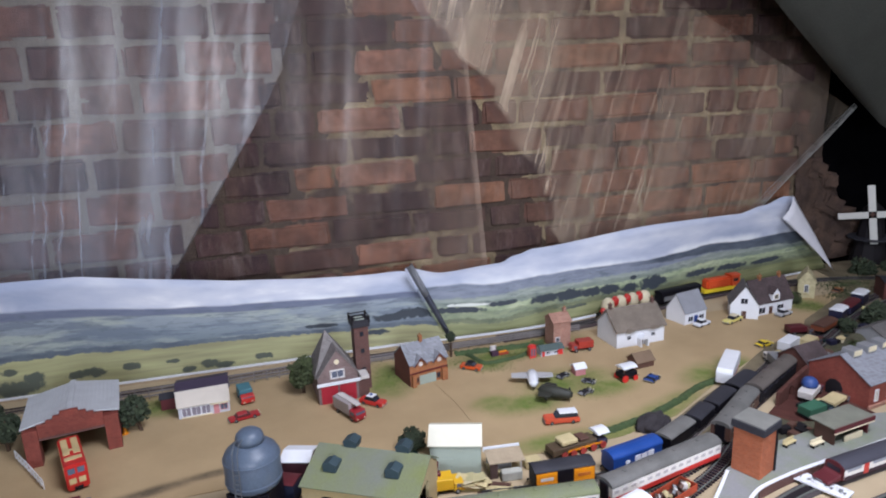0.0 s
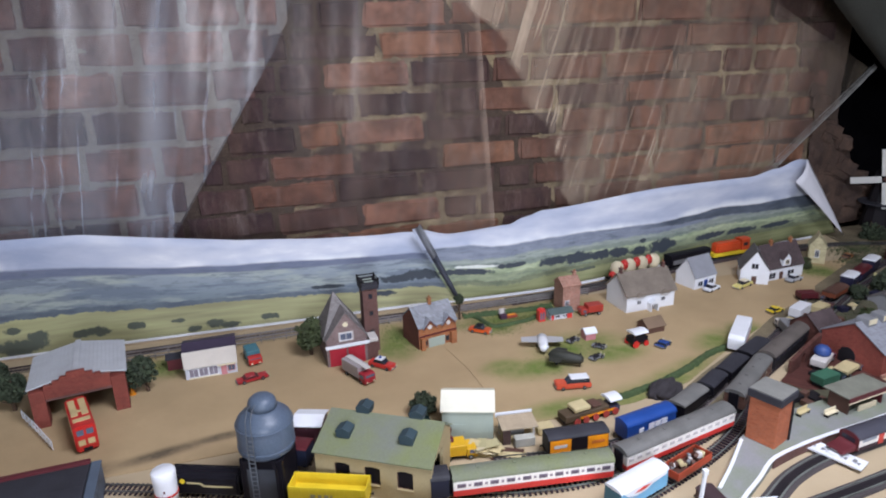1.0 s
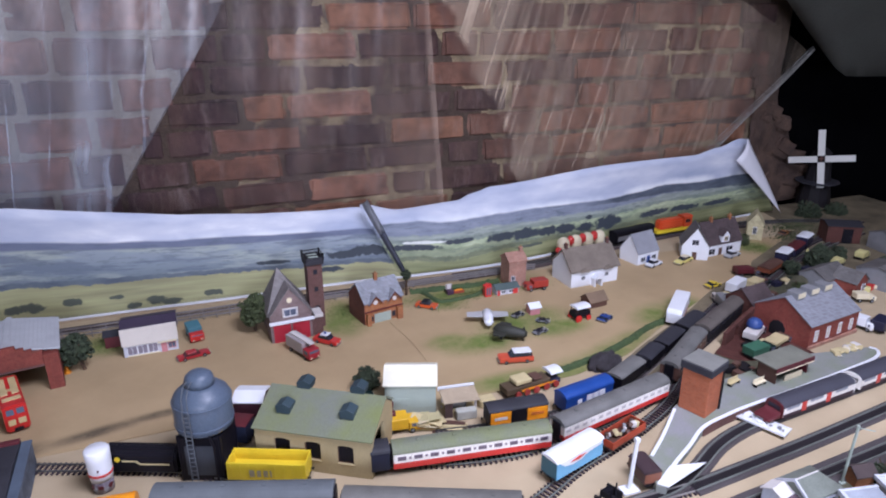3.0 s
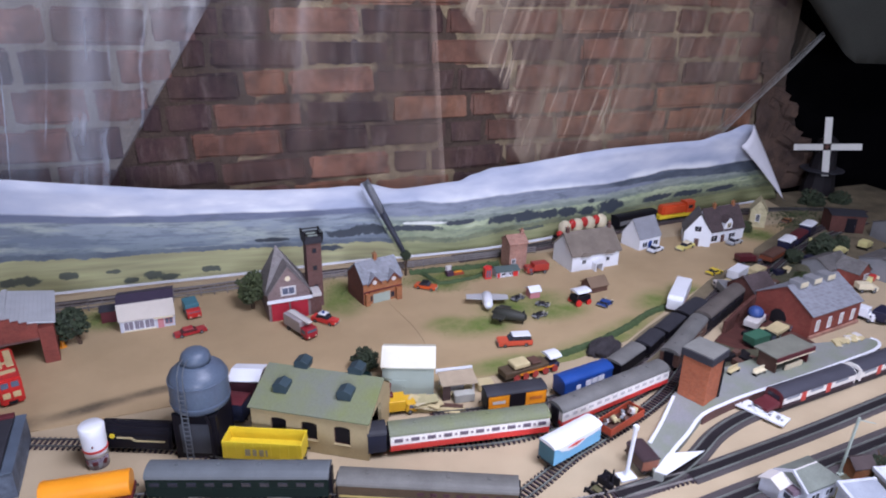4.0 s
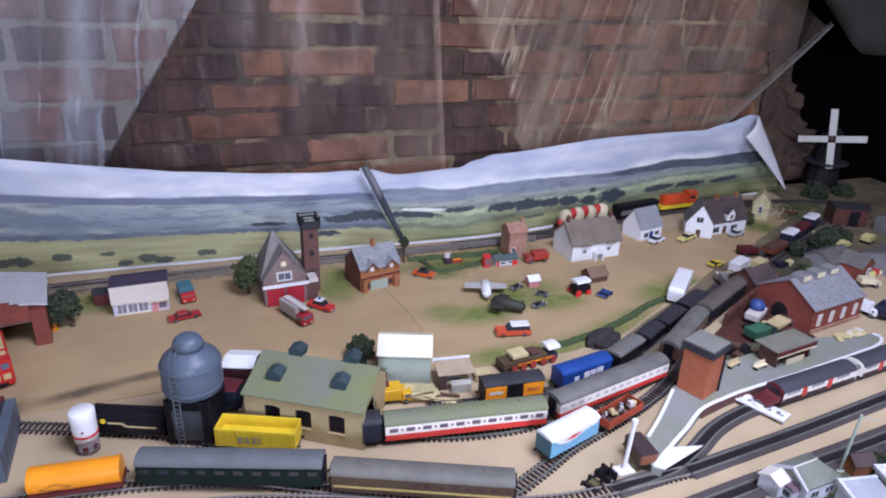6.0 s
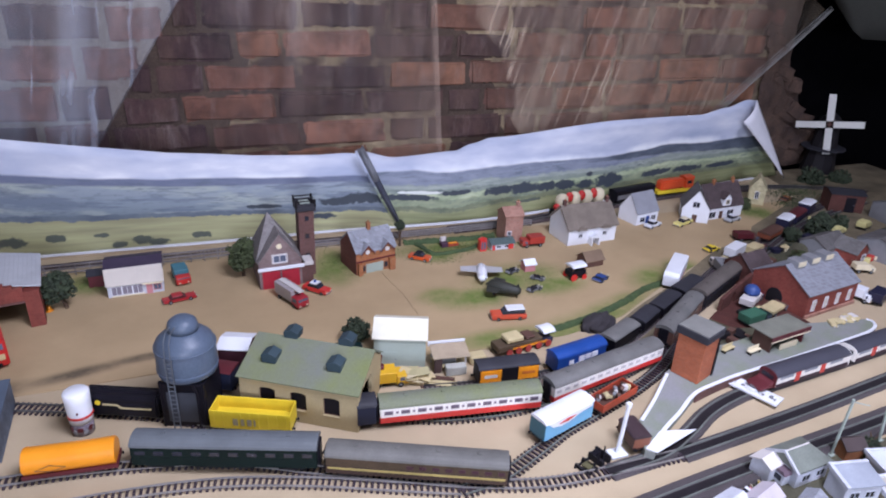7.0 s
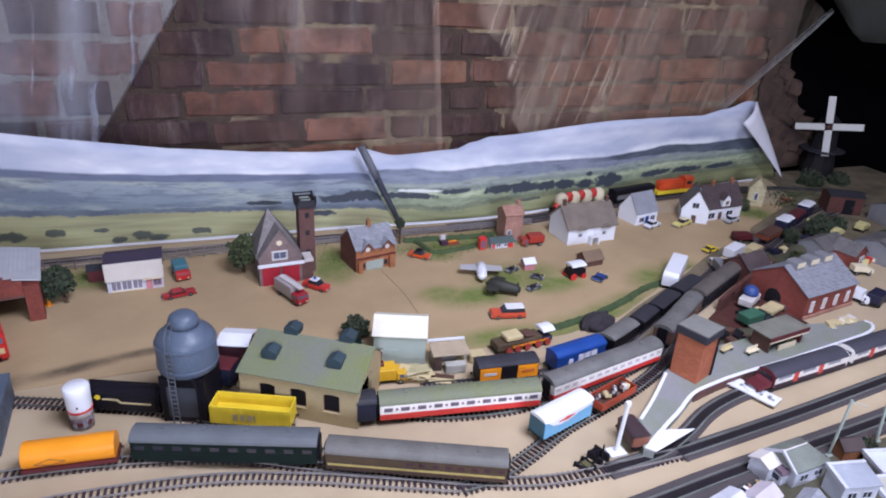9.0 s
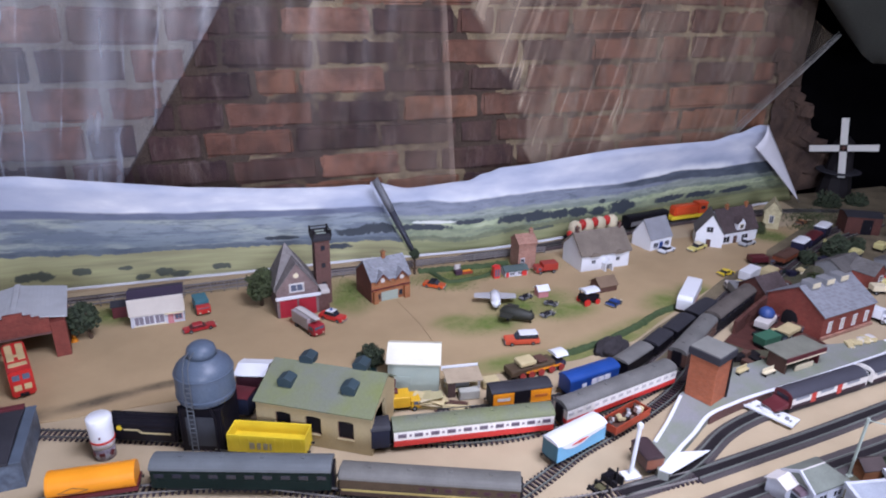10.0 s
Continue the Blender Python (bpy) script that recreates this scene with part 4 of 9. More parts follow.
def paper(name, label, xa, xb, dy, curl, print_):
    n, m = 120, 10
    bm = bmesh.new()
    layer = bm.loops.layers.uv.new("UVMap")
    rows, uvs = [], {}
    for j in range(m + 1):
        row = []
        end = xb + (0.102 - 0.1 * j / m if curl else 0.18 * (1 - j / m))
        for i in range(n + 1):
            x = xa + (end - xa) * i / n
            top = top_at(x)
            z = 0.001 + (top - 0.001) * j / m
            c = max(0.0, 1 - (end - x) / 0.06) if curl else 0.0
            # the foot stands forward, on the kerb; the sheet leans back from it
            forward = (paper_y(x) - along(FOOT, x)) * (1 - j / m)
            y = paper_y(x) + dy - forward + 0.02 * (z / 0.25) ** 2 * math.sin(3 * x + 0.6) - c * c * 0.012
            v = bm.verts.new((x - c * c * 0.012, y, z))
            px = x + forward * (x - 0.11) / 1.6
            f, h = along(FIELD, px), along(HILLS, px)
            uvs[v] = (px, 0.065 + (z - 0.42 * forward - f) * 0.08 / (h - f))
            row.append(v)
        rows.append(row)
    for a, b in zip(rows, rows[1:]):
        for i in range(n):
            f = bm.faces.new((a[i], a[i + 1], b[i + 1], b[i]))
            for lp in f.loops:
                lp[layer].uv = uvs[lp.vert]
    ob = solid(name, bm, print_, label, "backdrop", smooth=True)
    s = ob.modifiers.new("paper", "SOLIDIFY")
    s.thickness = 0.0006
    return ob


paper("backdrop_paper", "printed paper backdrop of clouds, hills and meadows", -1.6, 0.475, -0.006, True, LANDSCAPE)
paper("backdrop_paper", "printed paper backdrop of hills with a drooping upper edge", 0.47, 1.838, 0.008, False, LANDSCAPE_EAST)


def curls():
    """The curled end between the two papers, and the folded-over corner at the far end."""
    # dark roll and pale tip: shade and light put into their colours
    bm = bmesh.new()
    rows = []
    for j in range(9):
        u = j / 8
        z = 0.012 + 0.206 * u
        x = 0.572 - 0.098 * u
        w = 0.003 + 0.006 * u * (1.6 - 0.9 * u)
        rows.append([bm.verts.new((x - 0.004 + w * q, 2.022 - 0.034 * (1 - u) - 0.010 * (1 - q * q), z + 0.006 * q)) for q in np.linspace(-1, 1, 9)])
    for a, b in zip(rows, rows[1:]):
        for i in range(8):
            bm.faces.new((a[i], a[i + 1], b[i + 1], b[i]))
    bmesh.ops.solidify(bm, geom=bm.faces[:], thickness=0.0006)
    roll = solid("curled_paper_end", bm, PAPERSHADE, "curled paper end darkened for shade, with a paler lit tip", "paper", smooth=True)
    bm = bmesh.new()
    rows = []
    for j in range(5):
        u = 0.62 + 0.42 * j / 4
        w = (0.003 + 0.006 * u * (1.6 - 0.9 * u)) * 1.12
        rows.append([bm.verts.new((0.568 - 0.098 * u + w * q, 2.0205 - 0.034 * (1 - u) - 0.0115 * (1 - q * q), 0.012 + 0.206 * u + 0.006 * q)) for q in np.linspace(-1, 1, 9)])
    for a, b in zip(rows, rows[1:]):
        for i in range(8):
            bm.faces.new((a[i], a[i + 1], b[i + 1], b[i]))
    bmesh.ops.solidify(bm, geom=bm.faces[:], thickness=0.0005)
    part("pale_tip", bm, surface("lit_paper_tip", (0.40, 0.42, 0.47), 0.7, 0.2), roll, "paper tip coloured paler for the light on it", smooth=True)
    bm = bmesh.new()
    rows = []
    tip, top, inner = Vector((1.985, 2.09, 0.012)), Vector((1.80, 2.11, 0.290)), Vector((1.728, 2.07, 0.228))
    for j in range(11):
        u = j / 10
        a, b = tip.lerp(top, u), tip.lerp(inner, u)
        rows.append([bm.verts.new(a.lerp(b, q) + Vector((0, -0.012 * math.sin(math.pi * q) * u, 0.004 * math.sin(math.pi * u)))) for q in np.linspace(0, 1, 8)])
    for a, b in zip(rows, rows[1:]):
        for i in range(7):
            bm.faces.new((a[i], a[i + 1], b[i + 1], b[i]))
    bmesh.ops.remove_doubles(bm, verts=bm.verts[:], dist=0.0002)
    bmesh.ops.solidify(bm, geom=bm.faces[:], thickness=0.0006)
    solid("folded_paper_corner", bm, PAPERBACK, "white folded-over corner of the paper backdrop", "paper", smooth=True)


curls()


# ---- tracks ----
def ribbon(path, w, z0, z1, off=0.0, bm=None):
    bm = bm or bmesh.new()
    prev = None
    for p, d in path:
        s = Vector((-d.y, d.x, 0))
        c = p + s * off
        ring = [bm.verts.new(c + s * a + Vector((0, 0, b))) for a, b in ((-w / 2, z0), (w / 2, z0), (w / 2 * 0.86, z1), (-w / 2 * 0.86, z1))]
        if prev:
            for i in range(4):
                bm.faces.new((prev[i], prev[(i + 1) % 4], ring[(i + 1) % 4], ring[i]))
        else:
            bm.faces.new(ring)
        prev = ring
    bm.faces.new(prev[::-1])
    return bm


def track(label, pts, ballast=0.036, z=0.0, bed=None, half=0.0145, rail=None, single=False, tie=None, sand=None):
    t = thing("railway_track", label, "track", 0, 0, z, group="tracks on the board")
    if ballast:
        part("ballast", ribbon(spline(pts, 0.012), ballast, 0.0005, 0.0044 if bed else 0.0026), bed or sand or BALLAST, t)
    ends = [(-half, -0.0017), (half, -0.0017), (half, 0.0017), (-half, 0.0017)]
    if single:
        me = mesh_of("sleeper", boxes((-0.0017, 0.0017, -half, half, 0.0006, 0.0042), bevel=0.0003), SLEEPER)
        rnd = random.Random(len(pts))
        for p, d in spline(pts, 0.0088):
            ob = new("sleeper", me)
            ob.matrix_basis = pose(p.x, p.y, 0, 0, 0, math.degrees(math.atan2(d.y, d.x)) + rnd.uniform(-1.5, 1.5))
            ob.parent = t
    else:
        bm = bmesh.new()
        for p, d in spline(pts, 0.0088):
            s = Vector((-d.y, d.x, 0))
            v = [bm.verts.new(p + s * a + d * b + Vector((0, 0, c))) for c in (0.002, 0.0042) for a, b in ends]
            for f in ((4, 5, 6, 7), (0, 1, 5, 4), (1, 2, 6, 5), (2, 3, 7, 6), (3, 0, 4, 7)):
                bm.faces.new([v[i] for i in f])
        tagged(part("sleeper_bed", bm, tie or SLEEPER, t), kind="stuff")
    for off in (-0.0085, 0.0085):
        part("rail", ribbon(spline(pts, 0.01), 0.0022 if bed else 0.0019, 0.0042, 0.0068, off), rail or (RAILG if bed else RAILM), t)
    if bed:
        part("dark_four_foot", ribbon(spline(pts, 0.012), 0.0135, 0.0036, 0.0049), FOURFOOT, t)
    return t


MAIN = [(-0.9, 1.13), (-0.5, 1.225), (-0.35, 1.25), (-0.2, 1.258), (-0.06, 1.246), (0.09, 1.214), (0.22, 1.155), (0.32, 1.112), (0.43, 1.066), (0.55, 1.038), (0.75, 1.036), (1.0, 1.062), (1.25, 1.094), (1.6, 1.14), (2.2, 1.23)]
SIDING = [(0.40, 1.062), (0.46, 1.07), (0.53, 1.10), (0.60, 1.135), (0.68, 1.163), (0.76, 1.192), (0.85, 1.235), (0.93, 1.29), (1.02, 1.36)]
THROUGH = [(0.2, 1.31), (0.30, 1.262), (0.4, 1.226), (0.46, 1.212), (0.53, 1.205), (0.60, 1.21), (0.70, 1.226), (0.80, 1.252), (0.90, 1.30), (1.0, 1.37), (1.10, 1.425), (1.3, 1.53), (1.5, 1.64), (1.75, 1.76), (2.1, 1.86)]
YARD = [(-0.5, 1.50), (-0.3, 1.455), (-0.1, 1.387), (0.0, 1.347), (0.07, 1.306), (0.13, 1.281), (0.186, 1.258)]
GOODS = [(0.42, 1.30), (0.51, 1.287), (0.61, 1.28), (0.70, 1.287), (0.77, 1.302), (0.84, 1.335), (0.92, 1.38), (1.0, 1.425), (1.15, 1.50), (1.32, 1.60), (1.45, 1.655), (1.60, 1.715), (1.83, 1.83), (2.2, 1.95)]
BAY = [(0.62, 1.035), (0.72, 1.045), (0.79, 1.072), (0.86, 1.108), (0.93, 1.130), (1.0, 1.141), (1.15, 1.158), (1.34, 1.180), (1.6, 1.215), (2.1, 1.30)]
FRONT = [(0.3, 0.92), (0.6, 0.955), (0.8, 0.978), (1.0, 0.995), (1.25, 1.02), (1.6, 1.06), (2.2, 1.16)]
SPUR = [(-0.7, 1.09), (-0.4, 1.17), (-0.2, 1.188), (-0.05, 1.187), (0.08, 1.172), (0.2, 1.138), (0.30, 1.10), (0.40, 1.062)]
REAR = [(-1.2, 1.93), (-0.6, 1.95), (-0.2, 1.958), (0.3, 1.96), (0.7, 1.957), (0.95, 1.974), (1.16, 2.012), (1.5, 2.064), (1.85, 2.06), (2.15, 1.97)]
BAYLINE = "curving platform line of dark sleepers and bright rails"
track("main line of dark sleepers curving along the board", MAIN[:11], 0.0, half=0.0132, rail=RAILP, single=True)
track("main line of dark sleepers on grey ballast past the platform", MAIN[10:], 0.034, 0.0, DARKBALLAST)
track("siding rails branching off past the wagons", SIDING, 0.0, rail=RAILG)
track("line into the engine shed under the red coaches", THROUGH, 0.0, rail=RAILG)
track("yard line past the water tank and shed", YARD, 0.0)
track("goods line under the row of wagons", GOODS)
track(BAYLINE, BAY, 0.034, 0.0, DARKBALLAST)
track("front line beside the white houses", FRONT, 0.05, 0.0, DARKBALLAST)
track("spur joining the main line in front of the green coach", SPUR, 0.0, half=0.0118, rail=RAILP, single=True)
SANDY = surface("sandy_ballast", (0.33, 0.265, 0.18), 0.95, 0.4, 420, 12, 0.8, dirt=(0.22, 0.18, 0.13))
track("back line on sandy ballast behind the village", REAR[:5], 0.036, 0.0, rail=SLEEPER, tie=surface("faded_sleeper", (0.20, 0.165, 0.135), 0.85, 0.3), sand=SANDY)
track("back line in front of the paper backdrop", REAR[4:], 0.034)


def track_earth():
    solid("line_earth", ribbon(spline(GOODS[3:], 0.02), 0.095, 0.0003, 0.0007), YARDSOIL, "dark earth strip under the goods line", "earth", "structure", z=0.0013)


track_earth()


def back_strip():
    pts = [(-1.3, 2.02), (-0.26, 2.013), (0.11, 2.005), (0.41, 2.005), (0.6, 1.992), (0.8, 1.988), (0.99, 2.008), (1.3, 2.058), (1.59, 2.094), (1.92, 2.133)]
    w = thing("trackside_wall", "low tan card kerb with a white top edge behind the back line", "kerb", kind="structure")
    part("face", ribbon(spline(pts, 0.05), 0.006, 0.0005, 0.0065), TAN, w)
    part("top_edge", ribbon(spline(pts, 0.05), 0.010, 0.0067, 0.0105), WHITE, w, "white painted top edge")


back_strip()
solid("line_earth", ribbon(spline(REAR[4:9], 0.02), 0.062, 0.0003, 0.0007), surface("plum_brown_earth", (0.105, 0.075, 0.072), 0.95, 0.4, 420, 14, 0.6, dirt=(0.06, 0.042, 0.045)), "plum-brown earth under the back line", "earth", "structure", z=0.0013)


def fence(label, pts, h, gap, rails, mat, group="lineside fences"):
    f = thing("fence", label, "fence", group=group)
    path = spline(pts, gap)
    for p, d in path:
        part("post", boxes((p.x - 0.001, p.x + 0.001, p.y - 0.001, p.y + 0.001, 0.0005, h)), mat, f)
    for k in range(rails):
        z = h * (0.3 + 0.62 * k / max(1, rails - 1))
        part("rail", ribbon(path, 0.0014, z, z + 0.0032), mat, f)


fence("weathered grey post and rail fence along the back line", [(-0.35, 1.905), (-0.1, 1.91), (0.2, 1.92)], 0.03, 0.03, 3, FENCE)
fence("weathered grey fence behind the gardens", [(0.33, 1.925), (0.6, 1.93), (0.95, 1.932)], 0.02, 0.03, 3, FENCE)


# ---- buildings ----
def frame_bars(x, z, w, h, b=0.0012, y0=-0.0012, y1=0.0004, mid=True):
    r = [(x, x + w, y0, y1, z, z + b), (x, x + w, y0, y1, z + h - b, z + h), (x, x + b, y0, y1, z + b, z + h - b), (x + w - b, x + w, y0, y1, z + b, z + h - b)]
    if mid:
        r.append((x + w / 2 - b / 3, x + w / 2 + b / 3, y0, y1, z + b, z + h - b))
    return r


def window(parent, m, x, z, w, h, frame_mat, glass=None, mid=True):
    f = part("window", moved(boxes(*frame_bars(x, z, w, h, mid=mid)), m), frame_mat, parent)
    part("pane", moved(boxes((x + 0.0008, x + w - 0.0008, -0.0006, 0.0002, z + 0.0008, z + h - 0.0008)), m), glass or GLASSD, f)


def door(parent, m, x, w, h, mat):
    d = part("door", moved(boxes((x, x + w, -0.001, 0.0004, 0.0006, h)), m), mat, parent)
    part("handle", moved(boxes((x + w * 0.8, x + w * 0.88, -0.0016, -0.001, h * 0.48, h * 0.52)), m), GREYP, d)


def faces_of(L, D):
    """Matrices that lay a front-facing piece on the front, right, back and left of a block L by D."""
    return {"front": Matrix(), "right": pose(L, 0, 0, 0, 0, 90), "back": pose(L, D, 0, 0, 0, 180), "left": pose(0, D, 0, 0, 0, -90)}


def house(name, label, x, y, rz, L, D, H, R, wall, roof, ridge="x", over=0.003, windows=(), doors=(), chimneys=(), frame_mat=None, chim_mat=None, group="", category="house", glass=None, thick=0.002):
    """A gabled model house, its front-left corner at (x, y): walls, two roof slopes, openings, chimneys."""
    t = thing(name, label, category, x, y, 0.0, rz, group)
    if ridge == "x":
        part("wall", prism([(0, 0.0005), (D, 0.0005), (D, H), (D / 2, R - 0.0012), (0, H)], 0, L, "x"), wall, t)
        k = (R - H) / (D / 2)
        for s in (0, 1):
            y0, y1 = (-over, D / 2) if s == 0 else (D + over, D / 2)
            poly = [(y0, H - k * over), (y1, R), (y1, R + thick), (y0, H - k * over + thick)]
            part("roof", prism(poly, -over, L + over, "x"), roof, t)
    else:
        part("wall", prism([(0, 0.0005), (L, 0.0005), (L, H), (L / 2, R - 0.0012), (0, H)], 0, D, "y"), wall, t)
        k = (R - H) / (L / 2)
        for s in (0, 1):
            x0, x1 = (-over, L / 2) if s == 0 else (L + over, L / 2)
            poly = [(x0, H - k * over), (x1, R), (x1, R + thick), (x0, H - k * over + thick)]
            part("roof", prism(poly, -over, D + over, "y"), roof, t)
    fs = faces_of(L, D)
    for f, wx, wz, ww, wh in windows:
        window(t, fs[f], wx, wz, ww, wh, frame_mat or WHITE, glass)
    for f, dx, dw, dh, mat in doors:
        door(t, fs[f], dx, dw, dh, mat)
    for cx, cy, cz, h in chimneys:
        c = part("chimney", boxes((cx - 0.004, cx + 0.004, cy - 0.004, cy + 0.004, cz - 0.008, cz + h), (cx - 0.005, cx + 0.005, cy - 0.005, cy + 0.005, cz + h, cz + h + 0.002)), chim_mat or BRICKO, t)
        part("chimney_pot", lathe([(0.0018, 0), (0.0014, 0.005)], 8, (cx, cy, cz + h + 0.002)), BRICKO, c)
    return t


# depot with a stepped brick front
def depot():
    t = thing("bus_depot", "red brick depot with a stepped gable and pale corrugated roof", "depot", -0.388, 1.667, 0, 10)
    L, D, H = 0.168, 0.165, 0.078
    for a, b in ((0, 0.026), (L - 0.026, L)):
        part("pier", boxes((a, b, 0, 0.03, 0.001, H), bevel=0.0006), BRICKR, t)
    part("side_wall", boxes((0.002, 0.008, 0.03, D, 0.001, H)), BRICKR, t)
    part("side_wall", boxes((L - 0.008, L - 0.002, 0.03, D, 0.001, H)), BRICKR, t)
    part("back_wall", boxes((0.008, L - 0.008, D - 0.006, D, 0.001, H)), BRICKD, t)
    steps = [(0.026, 0.058), (0.026, 0.086), (0.042, 0.086), (0.042, 0.092), (0.055, 0.092), (0.055, 0.098), (0.068, 0.098), (0.068, 0.105), (0.1, 0.105), (0.1, 0.098), (0.113, 0.098), (0.113, 0.092), (0.126, 0.092), (0.126, 0.086), (L - 0.026, 0.086), (L - 0.026, 0.058)]
    part("stepped_gable", prism(steps, 0.004, 0.012, "y"), BRICKR, t)
    part("lintel", boxes((0.026, L - 0.026, 0.003, 0.012, 0.054, 0.058)), BRICKD, t)
    pale = surface("pale_corrugated_roof", (0.52, 0.54, 0.57), 0.6, 0.15)
    for s in (0, 1):
        xs = [(-0.004, H + 0.0005), (L / 2, 0.096)] if s == 0 else [(L + 0.004, H + 0.0005), (L / 2, 0.096)]
        part("roof", prism([xs[0], xs[1], (xs[1][0], xs[1][1] + 0.003), (xs[0][0], xs[0][1] + 0.003)], 0.013, D + 0.003, "y"), pale, t)
        for k in range(1, 12):
            u = k / 12
            px, pz = xs[0][0] + (xs[1][0] - xs[0][0]) * u, xs[0][1] + (xs[1][1] - xs[0][1]) * u
            part("roof_rib", boxes((px - 0.0007, px + 0.0007, 0.0135, D + 0.0025, pz + 0.0025, pz + 0.004)), pale, t)
    part("ridge", boxes((L / 2 - 0.005, L / 2 + 0.005, 0.0125, D + 0.004, 0.0985, 0.1015)), pale, t)


depot()

# shop
SHOP = house("shop", "white flat-fronted shop with a dark purple roof", -0.122, 1.777, 3, 0.108, 0.082, 0.058, 0.070, PALEWHITE, surface("purple_felt_roof", (0.055, 0.04, 0.075), 0.7, 0.25), windows=[("right", 0.02, 0.015, 0.03, 0.02)], category="shop", frame_mat=CREAM)
part("fascia", boxes((-0.002, 0.11, -0.005, -0.0005, 0.029, 0.069), bevel=0.0005), surface("ivory_shop_front", (0.66, 0.62, 0.57), 0.6, 0.1), SHOP, "tall plain white fascia")
for k in range(3):
    window(SHOP, Matrix.Translation((0, -0.001, 0)), 0.007 + 0.0205 * k, 0.006, 0.02, 0.0215, WHITE, surface("shop_glass", (0.24, 0.22, 0.27), 0.2, 0.2))
part("sill", boxes((0.006, 0.07, -0.003, 0.0, 0.003, 0.0055)), CREAM, SHOP)
door(SHOP, Matrix.Translation((0, -0.001, 0)), 0.074, 0.012, 0.026, PINK)
window(SHOP, Matrix.Translation((0, -0.001, 0)), 0.088, 0.009, 0.016, 0.014, PINK, GLASSB)
part("awning", boxes((0.068, 0.107, -0.009, -0.005, 0.0272, 0.0288)), CREAM, SHOP)

house("lamp_hut", "dark maroon hut between the tree and the shop", -0.165, 1.835, 3, 0.034, 0.03, 0.03, 0.036, MAROON, ROOFDARK, category="hut")

# fire station and its tower
FS = house("fire_station", "brown brick fire station with a steep slate gable and red doors", 0.182, 1.736, 4, 0.092, 0.11, 0.066, 0.128, modelled("fire_station_brick", (0.29, 0.21, 0.205), (0.24, 0.185, 0.18)), modelled("fire_station_tiles", (0.29, 0.265, 0.265), (0.235, 0.22, 0.22), 0.005, 0.0035), ridge="y", over=0.002, category="fire station")
part("fascia", boxes((-0.003, 0.097, -0.005, -0.0002, 0.046, 0.053), bevel=0.0006), WHITE, FS, "white fascia board")
for k in range(2):
    part("appliance_door", boxes((0.006 + 0.042 * k, 0.044 + 0.042 * k, -0.0015, -0.0001, 0.001, 0.044)), surface("crimson_door", (0.42, 0.025, 0.045), 0.45, 0.2), FS, "red folding appliance door")
part("stone_surround", boxes(*frame_bars(0.028, 0.06, 0.034, 0.022, 0.002)), STRIP, FS)
window(FS, Matrix(), 0.031, 0.062, 0.028, 0.018, WHITE, GLASSB)
bm = prism([(0.045 + 0.006 * math.cos(a), 0.1 + 0.006 * math.sin(a)) for a in np.linspace(0, 2 * math.pi, 13)[:-1]], -0.0012, 0.0002, "y")
part("round_window", bm, CREAM, FS, "round cream gable window")


bm = bmesh.new()
base = [bm.verts.new(c) for c in ((-0.004, 0.016, 0.062), (0.096, 0.016, 0.062), (0.096, 0.116, 0.062), (-0.004, 0.116, 0.062))]
low = [bm.verts.new((c.co.x, c.co.y, 0.0595)) for c in base]
apex = bm.verts.new((0.034, 0.064, 0.157))
bm.faces.new(low[::-1])
for i in range(4):
    bm.faces.new((base[i], base[(i + 1) % 4], apex))
    bm.faces.new((low[i], low[(i + 1) % 4], base[(i + 1) % 4], base[i]))
part("main_roof", bm, modelled("fire_station_hip_tiles", (0.29, 0.27, 0.265), (0.235, 0.22, 0.22), 0.005, 0.0035), FS, "steep pyramid roof of grey tiles")
annex = part("annex", boxes((0.0925, 0.117, 0.002, 0.034, 0.0006, 0.046)), BRICKD, FS, "low brick annex")
part("annex_fascia", boxes((0.0985, 0.118, -0.001, 0.0355, 0.0462, 0.0545), bevel=0.0006), STRIP, annex, "white annex fascia")


def hose_tower():
    t = thing("hose_tower", "slim brown brick hose tower with a dark railed top", "tower", 0.292, 1.80, 0, 4)
    part("shaft", boxes((-0.017, 0.017, -0.017, 0.017, 0.0005, 0.158), bevel=0.0006), BRICKD, t)
    part("cornice", boxes((-0.021, 0.021, -0.021, 0.021, 0.1585, 0.168), bevel=0.001), ROOFDARK, t)
    for z in (0.045, 0.092, 0.134):
        window(t, Matrix.Translation((-0.005, -0.017, 0)), 0, z, 0.0115, 0.014, BROWN, mid=False)
    for x in (-0.02, 0.02):
        for y in (-0.02, 0.02):
            part("corner_post", boxes((x - 0.0018, x + 0.0018, y - 0.0018, y + 0.0018, 0.168, 0.185)), DARK, t)
    part("handrail", boxes((-0.02, 0.02, -0.0207, -0.0193, 0.181, 0.1832), (-0.02, 0.02, 0.0193, 0.0207, 0.181, 0.1832), (-0.0207, -0.0193, -0.0193, 0.0193, 0.181, 0.1832), (0.0193, 0.0207, -0.0193, 0.0193, 0.181, 0.1832)), DARK, t)
    for k in range(4):
        part("lattice_panel", moved(boxes((-0.018, 0.018, -0.0204, -0.0196, 0.1682, 0.1765)), pose(0, 0, 0, 0, 0, 90 * k)), ROOFDARK, t)
    part("hatch", boxes((-0.011, 0.011, -0.011, 0.011, 0.168, 0.176), bevel=0.001), GREYWALL, t)


hose_tower()

